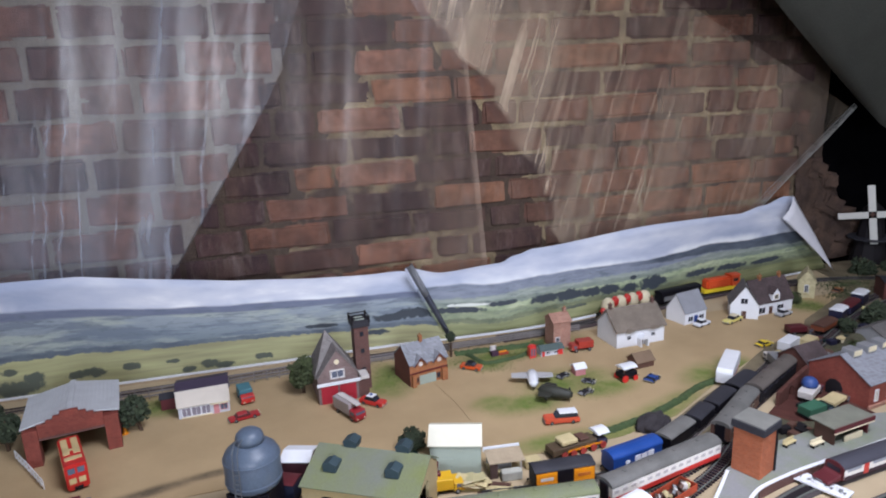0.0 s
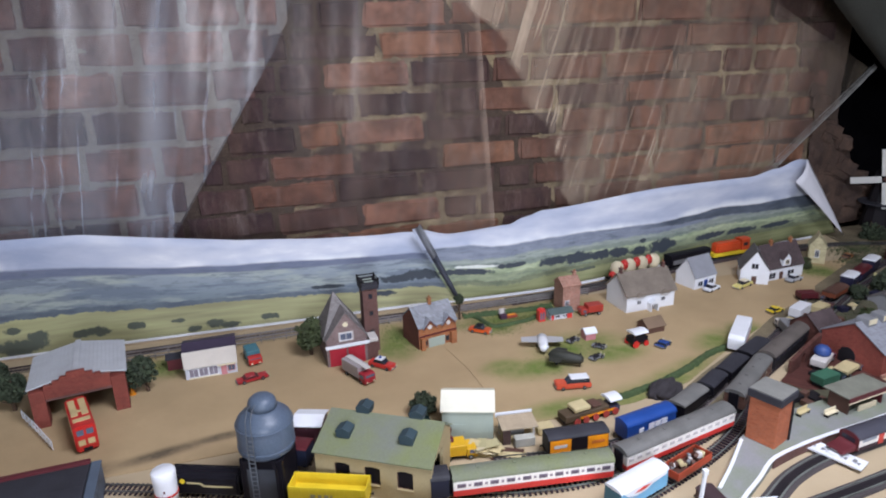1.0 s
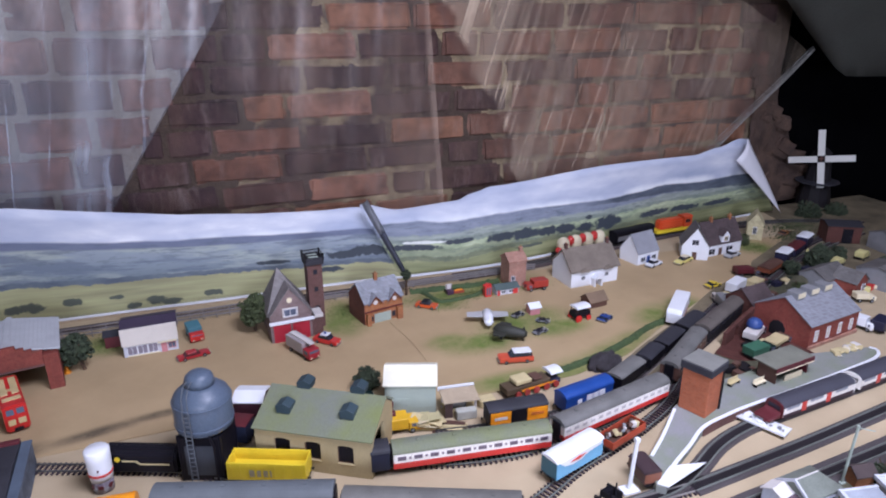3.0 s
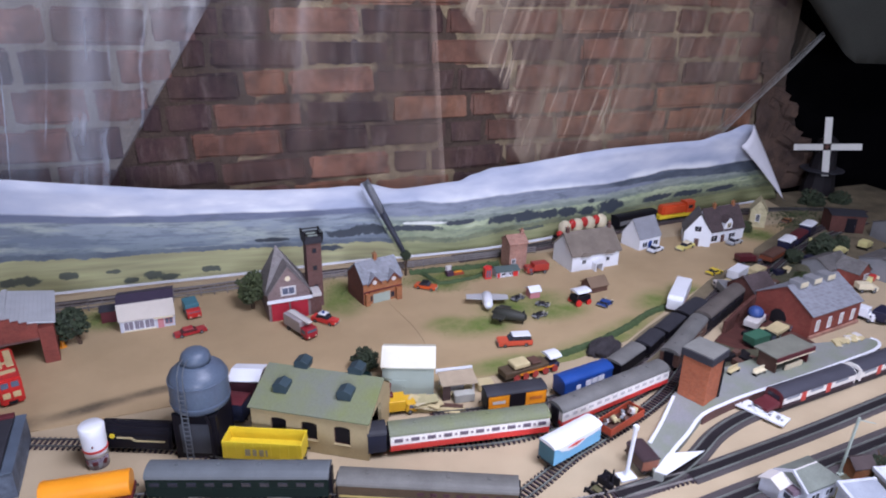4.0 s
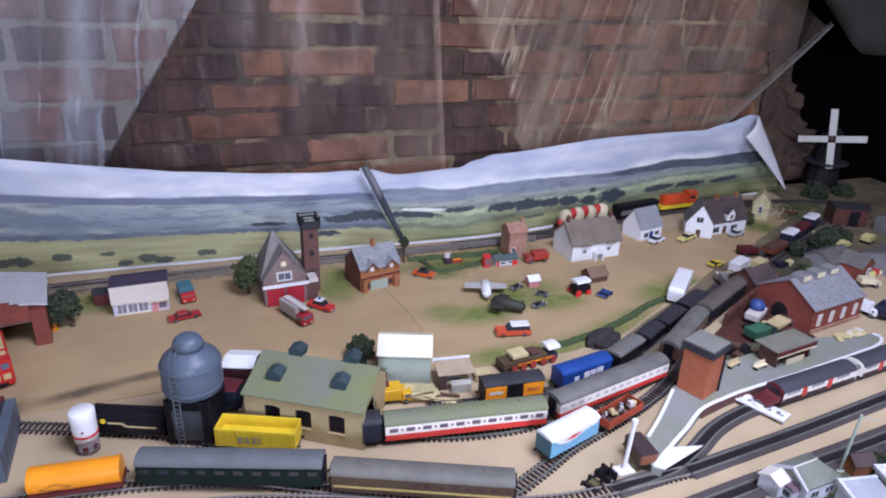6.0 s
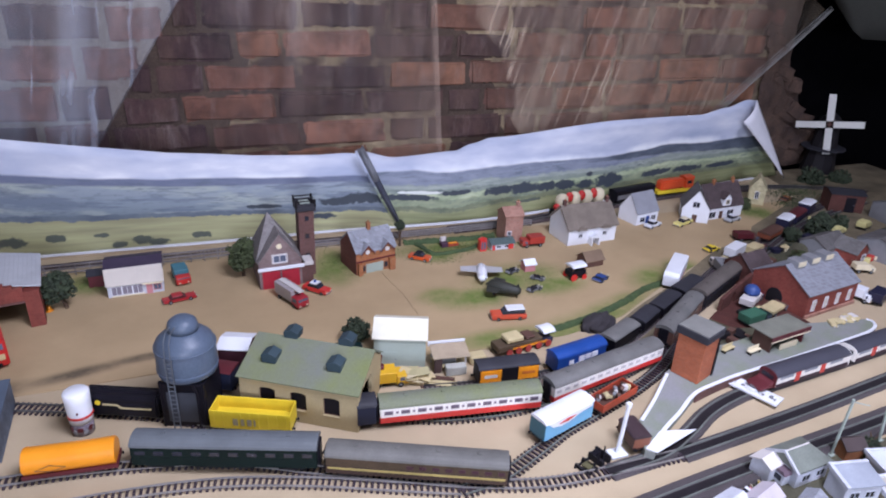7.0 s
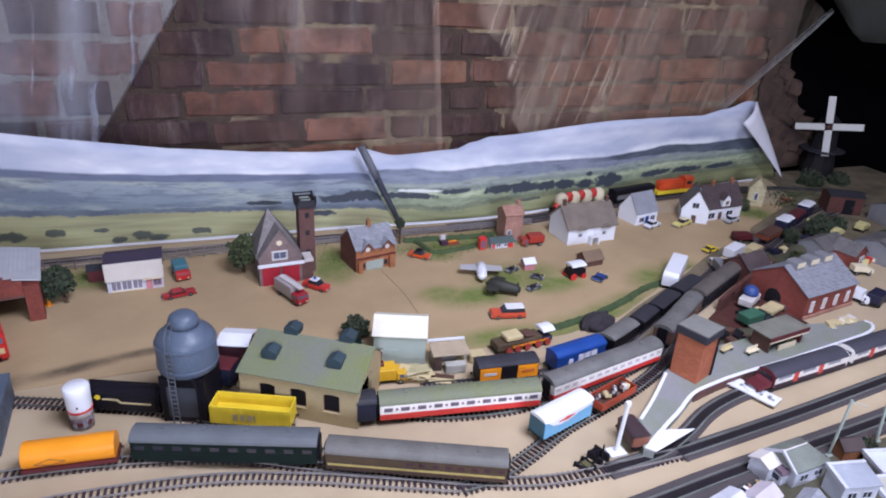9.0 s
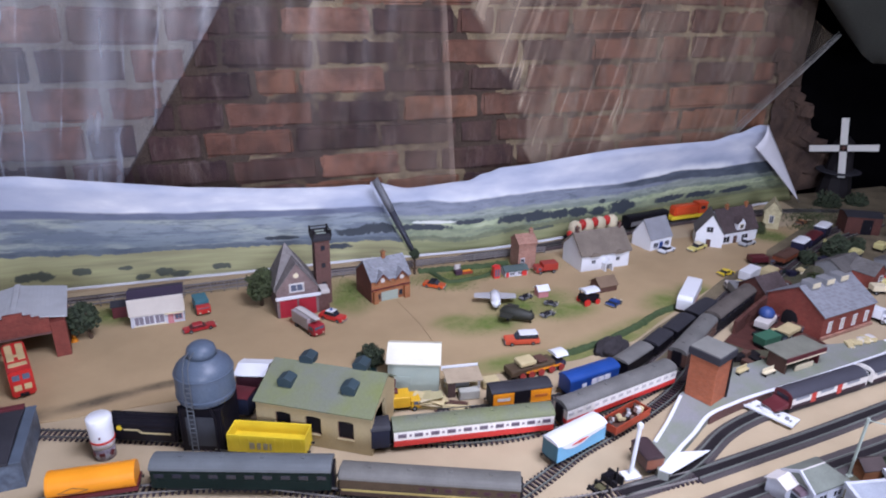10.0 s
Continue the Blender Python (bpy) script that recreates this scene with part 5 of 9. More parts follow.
BH = house("brick_house", "orange brick house with pale slates and two dormer gables", 0.398, 1.753, 13, 0.1, 0.085, 0.058, 0.094, BRICKO, SLATEBL, chimneys=[(0.05, 0.042, 0.094, 0.014)], category="house")
# left wall in a darker brick, its shade put into the colour
SHADED_SIDE_BRICK = modelled("shaded_side_brick", (0.20, 0.065, 0.05), (0.17, 0.08, 0.065))
part("side_wall", prism([(0, 0.0006), (0.085, 0.0006), (0.085, 0.057), (0.0425, 0.091), (0, 0.057)], -0.0016, -0.0002, "x"), SHADED_SIDE_BRICK, BH, "brick side wall darkened for its shaded side")
for cx in (0.027, 0.077):
    dorm = part("dormer", prism([(cx - 0.015, 0.0540), (cx + 0.015, 0.0540), (cx + 0.015, 0.0550), (cx, 0.0720), (cx - 0.015, 0.0550)], -0.003, 0.03, "y"), BRICKO, BH)
    for q in (-1, 1):
        part("dormer_roof", prism([(cx, 0.0725), (cx + q * 0.0185, 0.0525), (cx + q * 0.0185, 0.0555), (cx, 0.0760)], -0.006, 0.034, "y"), SLATEBL, dorm)
        part("barge_board", prism([(cx, 0.0700), (cx + q * 0.0172, 0.0510), (cx + q * 0.0172, 0.0540), (cx, 0.0732)], -0.0075, -0.0058, "y"), MAROON, dorm, "dark maroon barge board")
    bm = prism([(cx + 0.0055 * math.cos(a), 0.056 + 0.0055 * math.sin(a)) for a in np.linspace(0, 2 * math.pi, 13)[:-1]], -0.0042, -0.0028, "y")
    part("round_window", bm, STRIP, dorm, "round white window")
part("string_course", boxes((-0.001, 0.101, -0.0026, -0.0002, 0.033, 0.0355)), MAROON, BH, "dark maroon string course")
part("porch_pier", boxes((0.082, 0.096, -0.010, -0.0003, 0.0006, 0.0325)), BRICKO, BH)
part("porch_pier", boxes((0.002, 0.012, -0.010, -0.0003, 0.0006, 0.0325)), BRICKO, BH)
part("garage_front", boxes((0.024, 0.068, -0.0014, -0.0002, 0.0006, 0.025)), GREYWALL, BH, "pale grey garage front")
window(BH, Matrix(), 0.070, 0.008, 0.010, 0.014, BROWN, mid=False)
window(BH, Matrix(), 0.013, 0.008, 0.009, 0.014, BROWN, mid=False)

WC = house("white_cottage", "whitewashed cottage with a thick brown roof and two chimneys", 0.963, 1.783, 3, 0.147, 0.095, 0.049, 0.094, WHITE, THATCH, over=0.005, thick=0.004, windows=[("front", 0.03, 0.020, 0.013, 0.012), ("front", 0.105, 0.020, 0.013, 0.012)], doors=[("front", 0.068, 0.014, 0.024, BROWN)], chimneys=[(0.008, 0.048, 0.096, 0.012), (0.139, 0.048, 0.096, 0.012)], chim_mat=BRICKD, category="cottage")
for cx in (0.037, 0.112):
    part("eyebrow_eave", prism([(cx + 0.014 * math.cos(a), 0.043 + 0.010 * math.sin(a)) for a in np.linspace(0, math.pi, 9)], -0.0085, 0.012, "y"), THATCH, WC, "rounded eyebrow of the roof")
part("porch", prism([(0.062, 0.0006), (0.066, 0.0006), (0.066, 0.022), (0.084, 0.022), (0.084, 0.0006), (0.088, 0.0006), (0.088, 0.024), (0.075, 0.034), (0.062, 0.024)], -0.018, -0.0005, "y"), WHITE, WC)

house("small_house", "small white house with a smooth grey roof", 1.226, 1.862, 12, 0.085, 0.07, 0.036, 0.085, WHITE, surface("smooth_grey_slates", (0.30, 0.31, 0.35), 0.6, 0.2), windows=[("front", 0.012, 0.008, 0.02, 0.016), ("front", 0.056, 0.008, 0.02, 0.016)], doors=[("front", 0.037, 0.013, 0.024, BLUE)], chimneys=[], category="house", ridge="x", over=0.002)
house("gabled_house", "white gable-fronted house beside a dark roofed terrace", 1.382, 1.868, -34, 0.075, 0.08, 0.044, 0.098, WHITE, SLATE, ridge="y", windows=[("front", 0.026, 0.045, 0.02, 0.018)], doors=[("front", 0.03, 0.013, 0.024, BROWN)], category="house")
house("terrace_house", "row house with a dark brown roof and white bays", 1.455, 1.848, 5, 0.14, 0.08, 0.04, 0.098, WHITE, SLATEBR, windows=[("front", 0.01, 0.006, 0.026, 0.02), ("front", 0.08, 0.006, 0.026, 0.02)], doors=[("front", 0.05, 0.013, 0.024, BROWN)], chimneys=[(0.045, 0.04, 0.096, 0.012), (0.12, 0.04, 0.096, 0.012)], category="house")
TERR = [o for o in scene.objects if o.name == "terrace_house"][0]
dorm = part("dormer", prism([(0.056, 0.042), (0.084, 0.042), (0.084, 0.062), (0.07, 0.078), (0.056, 0.062)], -0.004, 0.03, "y"), WHITE, TERR, "white gabled dormer")
for q in (-1, 1):
    part("dormer_roof", prism([(0.07, 0.0785), (0.07 + q * 0.0165, 0.0605), (0.07 + q * 0.0165, 0.0625), (0.07, 0.0808)], -0.006, 0.032, "y"), SLATEBR, dorm)
window(TERR, Matrix.Translation((0, -0.0045, 0)), 0.063, 0.046, 0.014, 0.014, CREAM)
CHAPEL = modelled("pale_buff_stone", (0.66, 0.60, 0.36), (0.56, 0.5, 0.32), 0.009, 0.005)
house("chapel", "buff stone building with a narrow yellowish gable", 1.692, 1.942, -42, 0.047, 0.055, 0.056, 0.09, CHAPEL, CHAPEL, ridge="y", windows=[("front", 0.017, 0.02, 0.012, 0.024)], category="house")


# brick hut, phone box, stalls behind the gardens
house("brick_hut", "tall narrow pink brick hut with a chimney", 0.808, 1.84, 2, 0.05, 0.05, 0.075, 0.092, BRICKP, BRICKP, ridge="x", windows=[("front", 0.006, 0.02, 0.012, 0.014)], chimneys=[(0.044, 0.025, 0.09, 0.012)], chim_mat=BRICKP, category="hut")
house("goods_hut", "low white and red hut with a grey-teal roof", 0.758, 1.806, 0, 0.062, 0.034, 0.017, 0.024, PALEWHITE, surface("grey_teal_felt", (0.10, 0.14, 0.14), 0.7, 0.25), windows=[("front", 0.012, 0.005, 0.014, 0.009), ("front", 0.034, 0.005, 0.014, 0.009)], category="hut")


hut = [o for o in scene.objects if o.name == "goods_hut"][0]
part("red_panel", boxes((0.046, 0.060, -0.0014, -0.0002, 0.001, 0.015)), REDB, hut, "bright red front panel")
part("red_panel", boxes((0.002, 0.009, -0.0014, -0.0002, 0.001, 0.015)), REDB, hut, "bright red front panel")


def phone_box():
    t = thing("telephone_box", "bright red telephone box beside the low hut", "telephone box", 0.735, 1.815, 0, 0)
    part("kiosk", boxes((-0.009, 0.009, -0.009, 0.009, 0.0005, 0.031), bevel=0.0008), REDB, t)
    part("roof", lathe([(0.0125, 0), (0.011, 0.002), (0.006, 0.0045), (0.001, 0.005)], 4, (0, 0, 0.031)), REDB, t)
    for s in (-1, 1):
        part("pane", boxes((s * 0.0035 - 0.0025, s * 0.0035 + 0.0025, -0.0096, -0.009, 0.007, 0.026)), GLASSB, t)


phone_box()


# engine shed
SHEDWALL = surface("buff_shed_card", (0.43, 0.345, 0.19), 0.8, 0.15, 300, 20)


def engine_shed():
    t = thing("engine_shed", "buff engine shed with a mossy green-grey roof and dark doorways", "engine shed", 0.117, 1.327, 0, -31)
    L, D, H, R, ridge = 0.197, 0.12, 0.073, 0.103, 0.08
    wins = [(0.033, 0.026), (0.085, 0.026), (0.140, 0.026)]
    # long front wall with three openings
    cells, x = [], 0.0
    for a, w in wins:
        cells += [(x, a, 0, 0.006, 0.0006, H), (a, a + 0.027, 0, 0.006, 0.0006, 0.024), (a, a + 0.027, 0, 0.006, 0.058, H)]
        x = a + 0.027
    cells.append((x, L, 0, 0.006, 0.0006, H))
    for cell in cells:
        part("wall_panel", boxes(cell), SHEDWALL, t)
    part("back_wall", boxes((0, L, D - 0.006, D, 0.0006, H)), SHEDWALL, t)
    for x0 in (0.0, L - 0.006):
        poly = [(0.0061, 0.0006), (0.012, 0.0006), (0.012, 0.06), (0.02, 0.068), (D - 0.058, 0.07), (D - 0.05, 0.062), (D - 0.05, 0.0006), (D - 0.0061, 0.0006), (D - 0.0061, H), (ridge, R - 0.002), (0.0061, H)]
        part("end_wall", prism(poly, x0, x0 + 0.006, "x"), SHEDWALL, t)
    part("dark_floor", boxes((0.008, L - 0.008, 0.008, D - 0.008, 0.0006, 0.0016)), DARK, t)
    # black backing stands for the darkness inside the doorway
    part("inner_wall", boxes((L - 0.03, L - 0.028, 0.007, D - 0.007, 0.0018, 0.072)), BLACK, t, "black backing put in for the unlit inside of the shed")
    for a, w in wins:
        part("window", boxes(*frame_bars(a, 0.024, 0.027, 0.034, 0.001, 0.003, 0.004, mid=False)), BROWN, t)
        part("pane", boxes((a, a + 0.027, 0.0045, 0.005, 0.024, 0.058)), BLACK, t)
        part("arch", prism([(a, 0.0581), (a, 0.055), (a + 0.006, 0.0572), (a + 0.0135, 0.0578), (a + 0.021, 0.0572), (a + 0.027, 0.055), (a + 0.027, 0.0581)], 0.0002, 0.0058, "y"), SHEDWALL, t)
        part("sill", boxes((a - 0.001, a + 0.028, -0.0015, -0.0001, 0.0225, 0.024)), SHEDWALL, t)
    k = (R - H) / ridge
    for y0 in (-0.004, D + 0.004):
        part("roof", prism([(y0, H - k * 0.004), (ridge, R), (ridge, R + 0.002), (y0, H - k * 0.004 + 0.002)], -0.003, L + 0.003, "x"), ROOFGREEN, t)
    for vx, vy in ((0.040, 0.037), (0.148, 0.040), (0.056, 0.088), (0.150, 0.090)):
        z = H + k * min(vy, ridge - 0.004)
        v = part("roof_vent", prism([(-0.011, 0), (0.011, 0), (0.013, 0.013), (0, 0.019), (-0.013, 0.013)], vy - 0.012, vy + 0.012, "y", 0.0006), surface("dark_teal_vent", (0.035, 0.06, 0.075), 0.6, 0.25), t, "dark teal roof ventilator")
        v.location = (vx, 0, z - 0.001)


engine_shed()
house("white_roof_shed", "pale green shed with a bright cream-white roof", 0.352, 1.398, -19, 0.094, 0.078, 0.058, 0.077, GREYWALL, surface("cream_white_roof", (0.76, 0.74, 0.62), 0.6, 0.12), windows=[], doors=[("front", 0.02, 0.024, 0.03, GREYWALL)], over=0.003, category="shed")
house("lean_to", "dark red lean-to shed with a white roof", 0.088, 1.440, -20, 0.050, 0.050, 0.055, 0.062, surface("dark_maroon_card", (0.05, 0.012, 0.02), 0.6, 0.25), WHITE, category="shed")


# water tank on a dark tower
LADDER = surface("dull_grey_ladder", (0.11, 0.125, 0.145), 0.6, 0.25)


def water_tank():
    t = thing("gas_tank", "blue-grey domed storage tank on a dark square tower", "tank", 0.045, 1.345, 0, -20)
    part("tower", boxes((-0.034, 0.034, -0.034, 0.034, 0.0006, 0.081), bevel=0.001), BLACK, t, "black square tower")
    part("tower_panel", boxes((-0.024, 0.024, -0.0355, -0.0341, 0.012, 0.066)), surface("sooty_tower_panel", (0.055, 0.06, 0.075), 0.7, 0.3), t)
    part("tank", lathe([(0.036, 0.0815), (0.0438, 0.088), (0.0447, 0.094), (0.0447, 0.132), (0.0438, 0.137), (0.041, 0.1435), (0.034, 0.150), (0.027, 0.1555), (0.0235, 0.158)], 40), STEELBLUE, t, smooth=True)
    part("cap", lathe([(0.0226, 0.1582), (0.0226, 0.166), (0.0205, 0.1725), (0.015, 0.1775), (0.008, 0.180), (0.002, 0.1805)], 32), STEELBLUE, t, smooth=True)
    part("safety_rail", rod([(-0.0105, -0.0505, 0.136), (-0.011, -0.047, 0.160), (-0.011, -0.036, 0.172), (-0.011, -0.020, 0.173)], 0.0008, 5), LADDER, t)
    part("safety_rail", rod([(-0.0025, -0.0505, 0.136), (-0.003, -0.047, 0.160), (-0.003, -0.036, 0.172), (-0.003, -0.020, 0.173)], 0.0008, 5), LADDER, t)
    part("hoop", lathe([(0.0448, 0.0945), (0.0457, 0.095), (0.0457, 0.0975), (0.0448, 0.098)], 40), STEELBLUE, t)
    part("hoop", lathe([(0.0448, 0.131), (0.0457, 0.1315), (0.0457, 0.134), (0.0448, 0.1345)], 40), STEELBLUE, t)
    for k in range(4):
        a = math.pi / 4 + k * math.pi / 2
        part("leg", rod([(0.046 * math.cos(a), 0.046 * math.sin(a), 0.001), (0.046 * math.cos(a), 0.046 * math.sin(a), 0.084)], 0.0028, 6), BLACK, t)
    lad = part("ladder", boxes((-0.012, -0.0105, -0.0515, -0.05, 0.001, 0.137), (-0.0025, -0.001, -0.0515, -0.05, 0.001, 0.137)), LADDER, t)
    for k in range(16):
        part("rung", boxes((-0.0105, -0.0025, -0.0512, -0.0503, 0.008 + 0.008 * k, 0.0095 + 0.008 * k)), LADDER, lad)
    part("pipe", rod([(0.026, -0.042, 0.002), (0.026, -0.042, 0.07), (0.022, -0.044, 0.09)], 0.0022, 8), BLACK, t)


water_tank()


# ---- platform ----
def platform():
    outline = [(0.700, 1.036), (0.738, 1.072), (0.80, 1.108), (0.856, 1.142), (0.92, 1.158), (0.98, 1.168), (1.116, 1.183), (1.285, 1.206), (1.345, 1.2155), (1.376, 1.2265), (1.392, 1.243), (1.386, 1.258), (1.31, 1.268), (1.2, 1.285), (1.05, 1.262), (0.93, 1.25), (0.845, 1.210), (0.775, 1.150), (0.715, 1.105), (0.688, 1.046)]
    t = thing("platform", "grey card station platform with white painted edges", "platform", kind="structure")
    part("platform_slab", prism(outline, 0.0005, 0.019, "z", bevel=0.0006), PLATFORM, t)
    front = outline[:12]
    part("platform_face", ribbon(spline([(x + 0.001, y - 0.001) for x, y in front[3:]], 0.012), 0.003, 0.0006, 0.0188), BRICKD, t, "dark brick face of the platform")
    part("edging", ribbon(spline(front, 0.012), 0.007, 0.0192, 0.0205), WHITE, t, "white painted platform edge")
    part("edging", ribbon(spline([(0.845, 1.205), (0.778, 1.148), (0.719, 1.103)], 0.012), 0.006, 0.0192, 0.0205), WHITE, t)
    part("ramp", prism([(0.69, 1.047), (0.702, 1.034), (0.795, 1.062), (0.735, 1.075)], 0.0195, 0.021, "z"), WHITE, t, "white ramp end")


platform()
for k, (x, y, rz) in enumerate(((1.372, 1.268, 20), (1.384, 1.275, 60), (1.36, 1.276, -10))):
    solid("stone_block", boxes((-0.006, 0.006, -0.004, 0.004, 0, 0.006), bevel=0.0012), CREAM, "small cream stone block at the platform end", "stone", x=x, y=y, z=0.0004, rz=rz, group="stones at the platform end")


TOWERBRICK = modelled("tower_brick", (0.52, 0.15, 0.065), (0.4, 0.17, 0.1), var=0.25)


def brick_tower():
    t = thing("platform_water_tower", "square red-orange brick tower with a dark flat-topped tank", "tower", 0.889, 1.1955, 0.019, -68)
    part("shaft", boxes((-0.026, 0.026, -0.0255, 0.0255, 0.0003, 0.083), bevel=0.0008), TOWERBRICK, t)
    part("tank", boxes((-0.030, 0.030, -0.0295, 0.0295, 0.0833, 0.0975), bevel=0.001), ROOFDARK, t)
    part("tank_cover", boxes((-0.0285, 0.0285, -0.028, 0.028, 0.0977, 0.1), bevel=0.0006), surface("dusty_tank_cover", (0.22, 0.22, 0.205), 0.7, 0.25), t)
    part("downpipe", rod([(0.0275, 0.021, 0.001), (0.0275, 0.021, 0.081)], 0.0016), DARK, t)
    part("ladder_rail", rod([(0.0275, 0.025, 0.001), (0.0275, 0.025, 0.06)], 0.0011), DARK, t)


brick_tower()


def shelter():
    t = thing("platform_shelter", "brown platform shelter with a flat green-grey roof", "shelter", 1.124, 1.237, 0.019, 8)
    part("back_wall", boxes((-0.045, 0.045, 0.018, 0.021, 0.0003, 0.035)), BROWN, t)
    for x in (-0.048, 0.045):
        part("side_wall", boxes((x, x + 0.003, -0.022, 0.018, 0.0003, 0.035)), MAROON if x > 0 else BROWN, t)
    part("roof", boxes((-0.056, 0.056, -0.026, 0.027, 0.0352, 0.0382), bevel=0.0006), surface("dusty_shelter_roof", (0.21, 0.215, 0.175), 0.75, 0.3), t)
    part("valance", boxes((-0.056, 0.056, -0.0278, -0.0262, 0.0285, 0.0378)), MAROON, t, "dark maroon valance")
    part("valance_strip", boxes((-0.056, 0.056, -0.0284, -0.0262, 0.0262, 0.0283)), CREAM, t, "cream strip under the valance")
    part("screen", boxes((-0.02, 0.03, -0.024, -0.022, 0.0003, 0.012)), CREAM, t, "cream front screen")
    part("bench", boxes((-0.03, 0.03, 0.006, 0.016, 0.006, 0.008), (-0.028, -0.026, 0.006, 0.016, 0.0003, 0.006), (0.026, 0.028, 0.006, 0.016, 0.0003, 0.006)), CREAM, t)


shelter()

ST = house("station_building", "red brick station building with a long grey slate roof", 1.283, 1.318, 9, 0.175, 0.14, 0.056, 0.098, BRICKR, modelled("station_slates", (0.25, 0.262, 0.30), (0.225, 0.236, 0.268), 0.006, 0.004, var=0.07), windows=[("front", 0.018 + 0.042 * k, 0.014, 0.012, 0.027) for k in range(4)], category="station", glass=surface("cream_station_pane", (0.46, 0.43, 0.31), 0.4, 0.35, 900, 120))
for k in range(3):
    c = part("ridge_vent", boxes((0.018 + 0.048 * k, 0.046 + 0.048 * k, 0.054, 0.082, 0.088, 0.108), bevel=0.0008), GREYP, ST, "grey ridge ventilator")
    part("louvre", boxes((0.02 + 0.048 * k, 0.044 + 0.048 * k, 0.052, 0.0538, 0.096, 0.107)), CREAM, c, "cream louvre")
part("plinth", boxes((-0.001, 0.176, -0.004, -0.0003, 0.0006, 0.008)), BRICKP, ST)
house("station_wing", "dark brick gabled wing of the station behind the yard", 1.262, 1.458, 9, 0.075, 0.08, 0.044, 0.075, YARDBRICK, SLATEBR, ridge="x", category="station")


def yard_wall():
    t = thing("yard_wall", "low dark brick wall with an arched recess beside the station", "wall", 1.125, 1.391, 0, 24.5)
    part("wall", prism([(0, 0.0006), (0.045, 0.0006), (0.045, 0.022), (0.052, 0.029), (0.061, 0.029), (0.068, 0.022), (0.068, 0.0006), (0.147, 0.0006), (0.147, 0.046), (0.09, 0.042), (0.04, 0.036), (0, 0.03)], 0, 0.008, "y"), YARDBRICK, t)
    # thin dark plate, the hollow's shade put into its colour
    part("recess", boxes((0.044, 0.069, 0.0082, 0.0094, 0.0006, 0.03)), DARK, t, "dark plate coloured as the shade within the arch")


yard_wall()
part("arch", moved(prism([(0.045, 0.0006), (0.083, 0.0006), (0.083, 0.024), (0.076, 0.035), (0.064, 0.039), (0.052, 0.035), (0.045, 0.024)], -0.0016, -0.0002, "y"), faces_of(0.175, 0.14)["left"]), DARK, ST, "dark arched doorway")
house("red_gable_house", "small red brick house with white barge boards and grey roof", 1.625, 1.49, 15, 0.06, 0.06, 0.036, 0.06, BRICKR, SLATE, ridge="y", windows=[("front", 0.03, 0.012, 0.02, 0.016)], category="house")
house("warehouse", "long red brick warehouse with a flat grey roof", 1.90, 1.825, -28, 0.10, 0.07, 0.058, 0.066, YARDBRICK, ROOFDARK, doors=[("front", 0.045, 0.03, 0.05, BLACK)], category="warehouse")
house("grey_shed", "grey roofed shed at the edge of the yard", 1.73, 1.455, 12, 0.16, 0.11, 0.045, 0.062, GREYP, SLATE, category="shed")


def nissen_hut(label, x, y, rz, L, r, mat):
    t = thing("nissen_hut", label, "hut", x, y, 0.0024, rz)
    arc = [(r * math.cos(a), 0.0003 + r * math.sin(a)) for a in np.linspace(0, math.pi, 13)]
    part("shell", prism(arc, -L / 2, L / 2, "x"), mat, t)
    for k in range(7):
        px = -L / 2 + L * (k + 0.5) / 7
        part("rib", prism([(q * 1.03, w * 1.03) for q, w in arc], px - 0.001, px + 0.001, "x"), mat, t)
    part("door", boxes((-L / 2 - 0.001, -L / 2 + 0.0002, -0.008, 0.008, 0.0004, r * 0.62)), DARK, t)


nissen_hut("olive grey curved hut in the far yard", 1.535, 1.585, 35, 0.055, 0.024, surface("olive_sheeting", (0.12, 0.115, 0.075), 0.7, 0.3))
house("grey_house", "low grey house with a plain hipped slate roof", 1.575, 1.535, 12, 0.105, 0.075, 0.034, 0.054, GREYP, SLATE, category="house")
house("grey_shed", "grey roofed shed beside the warehouse", 1.98, 1.66, -8, 0.17, 0.10, 0.05, 0.07, GREYP, SLATE, category="shed")

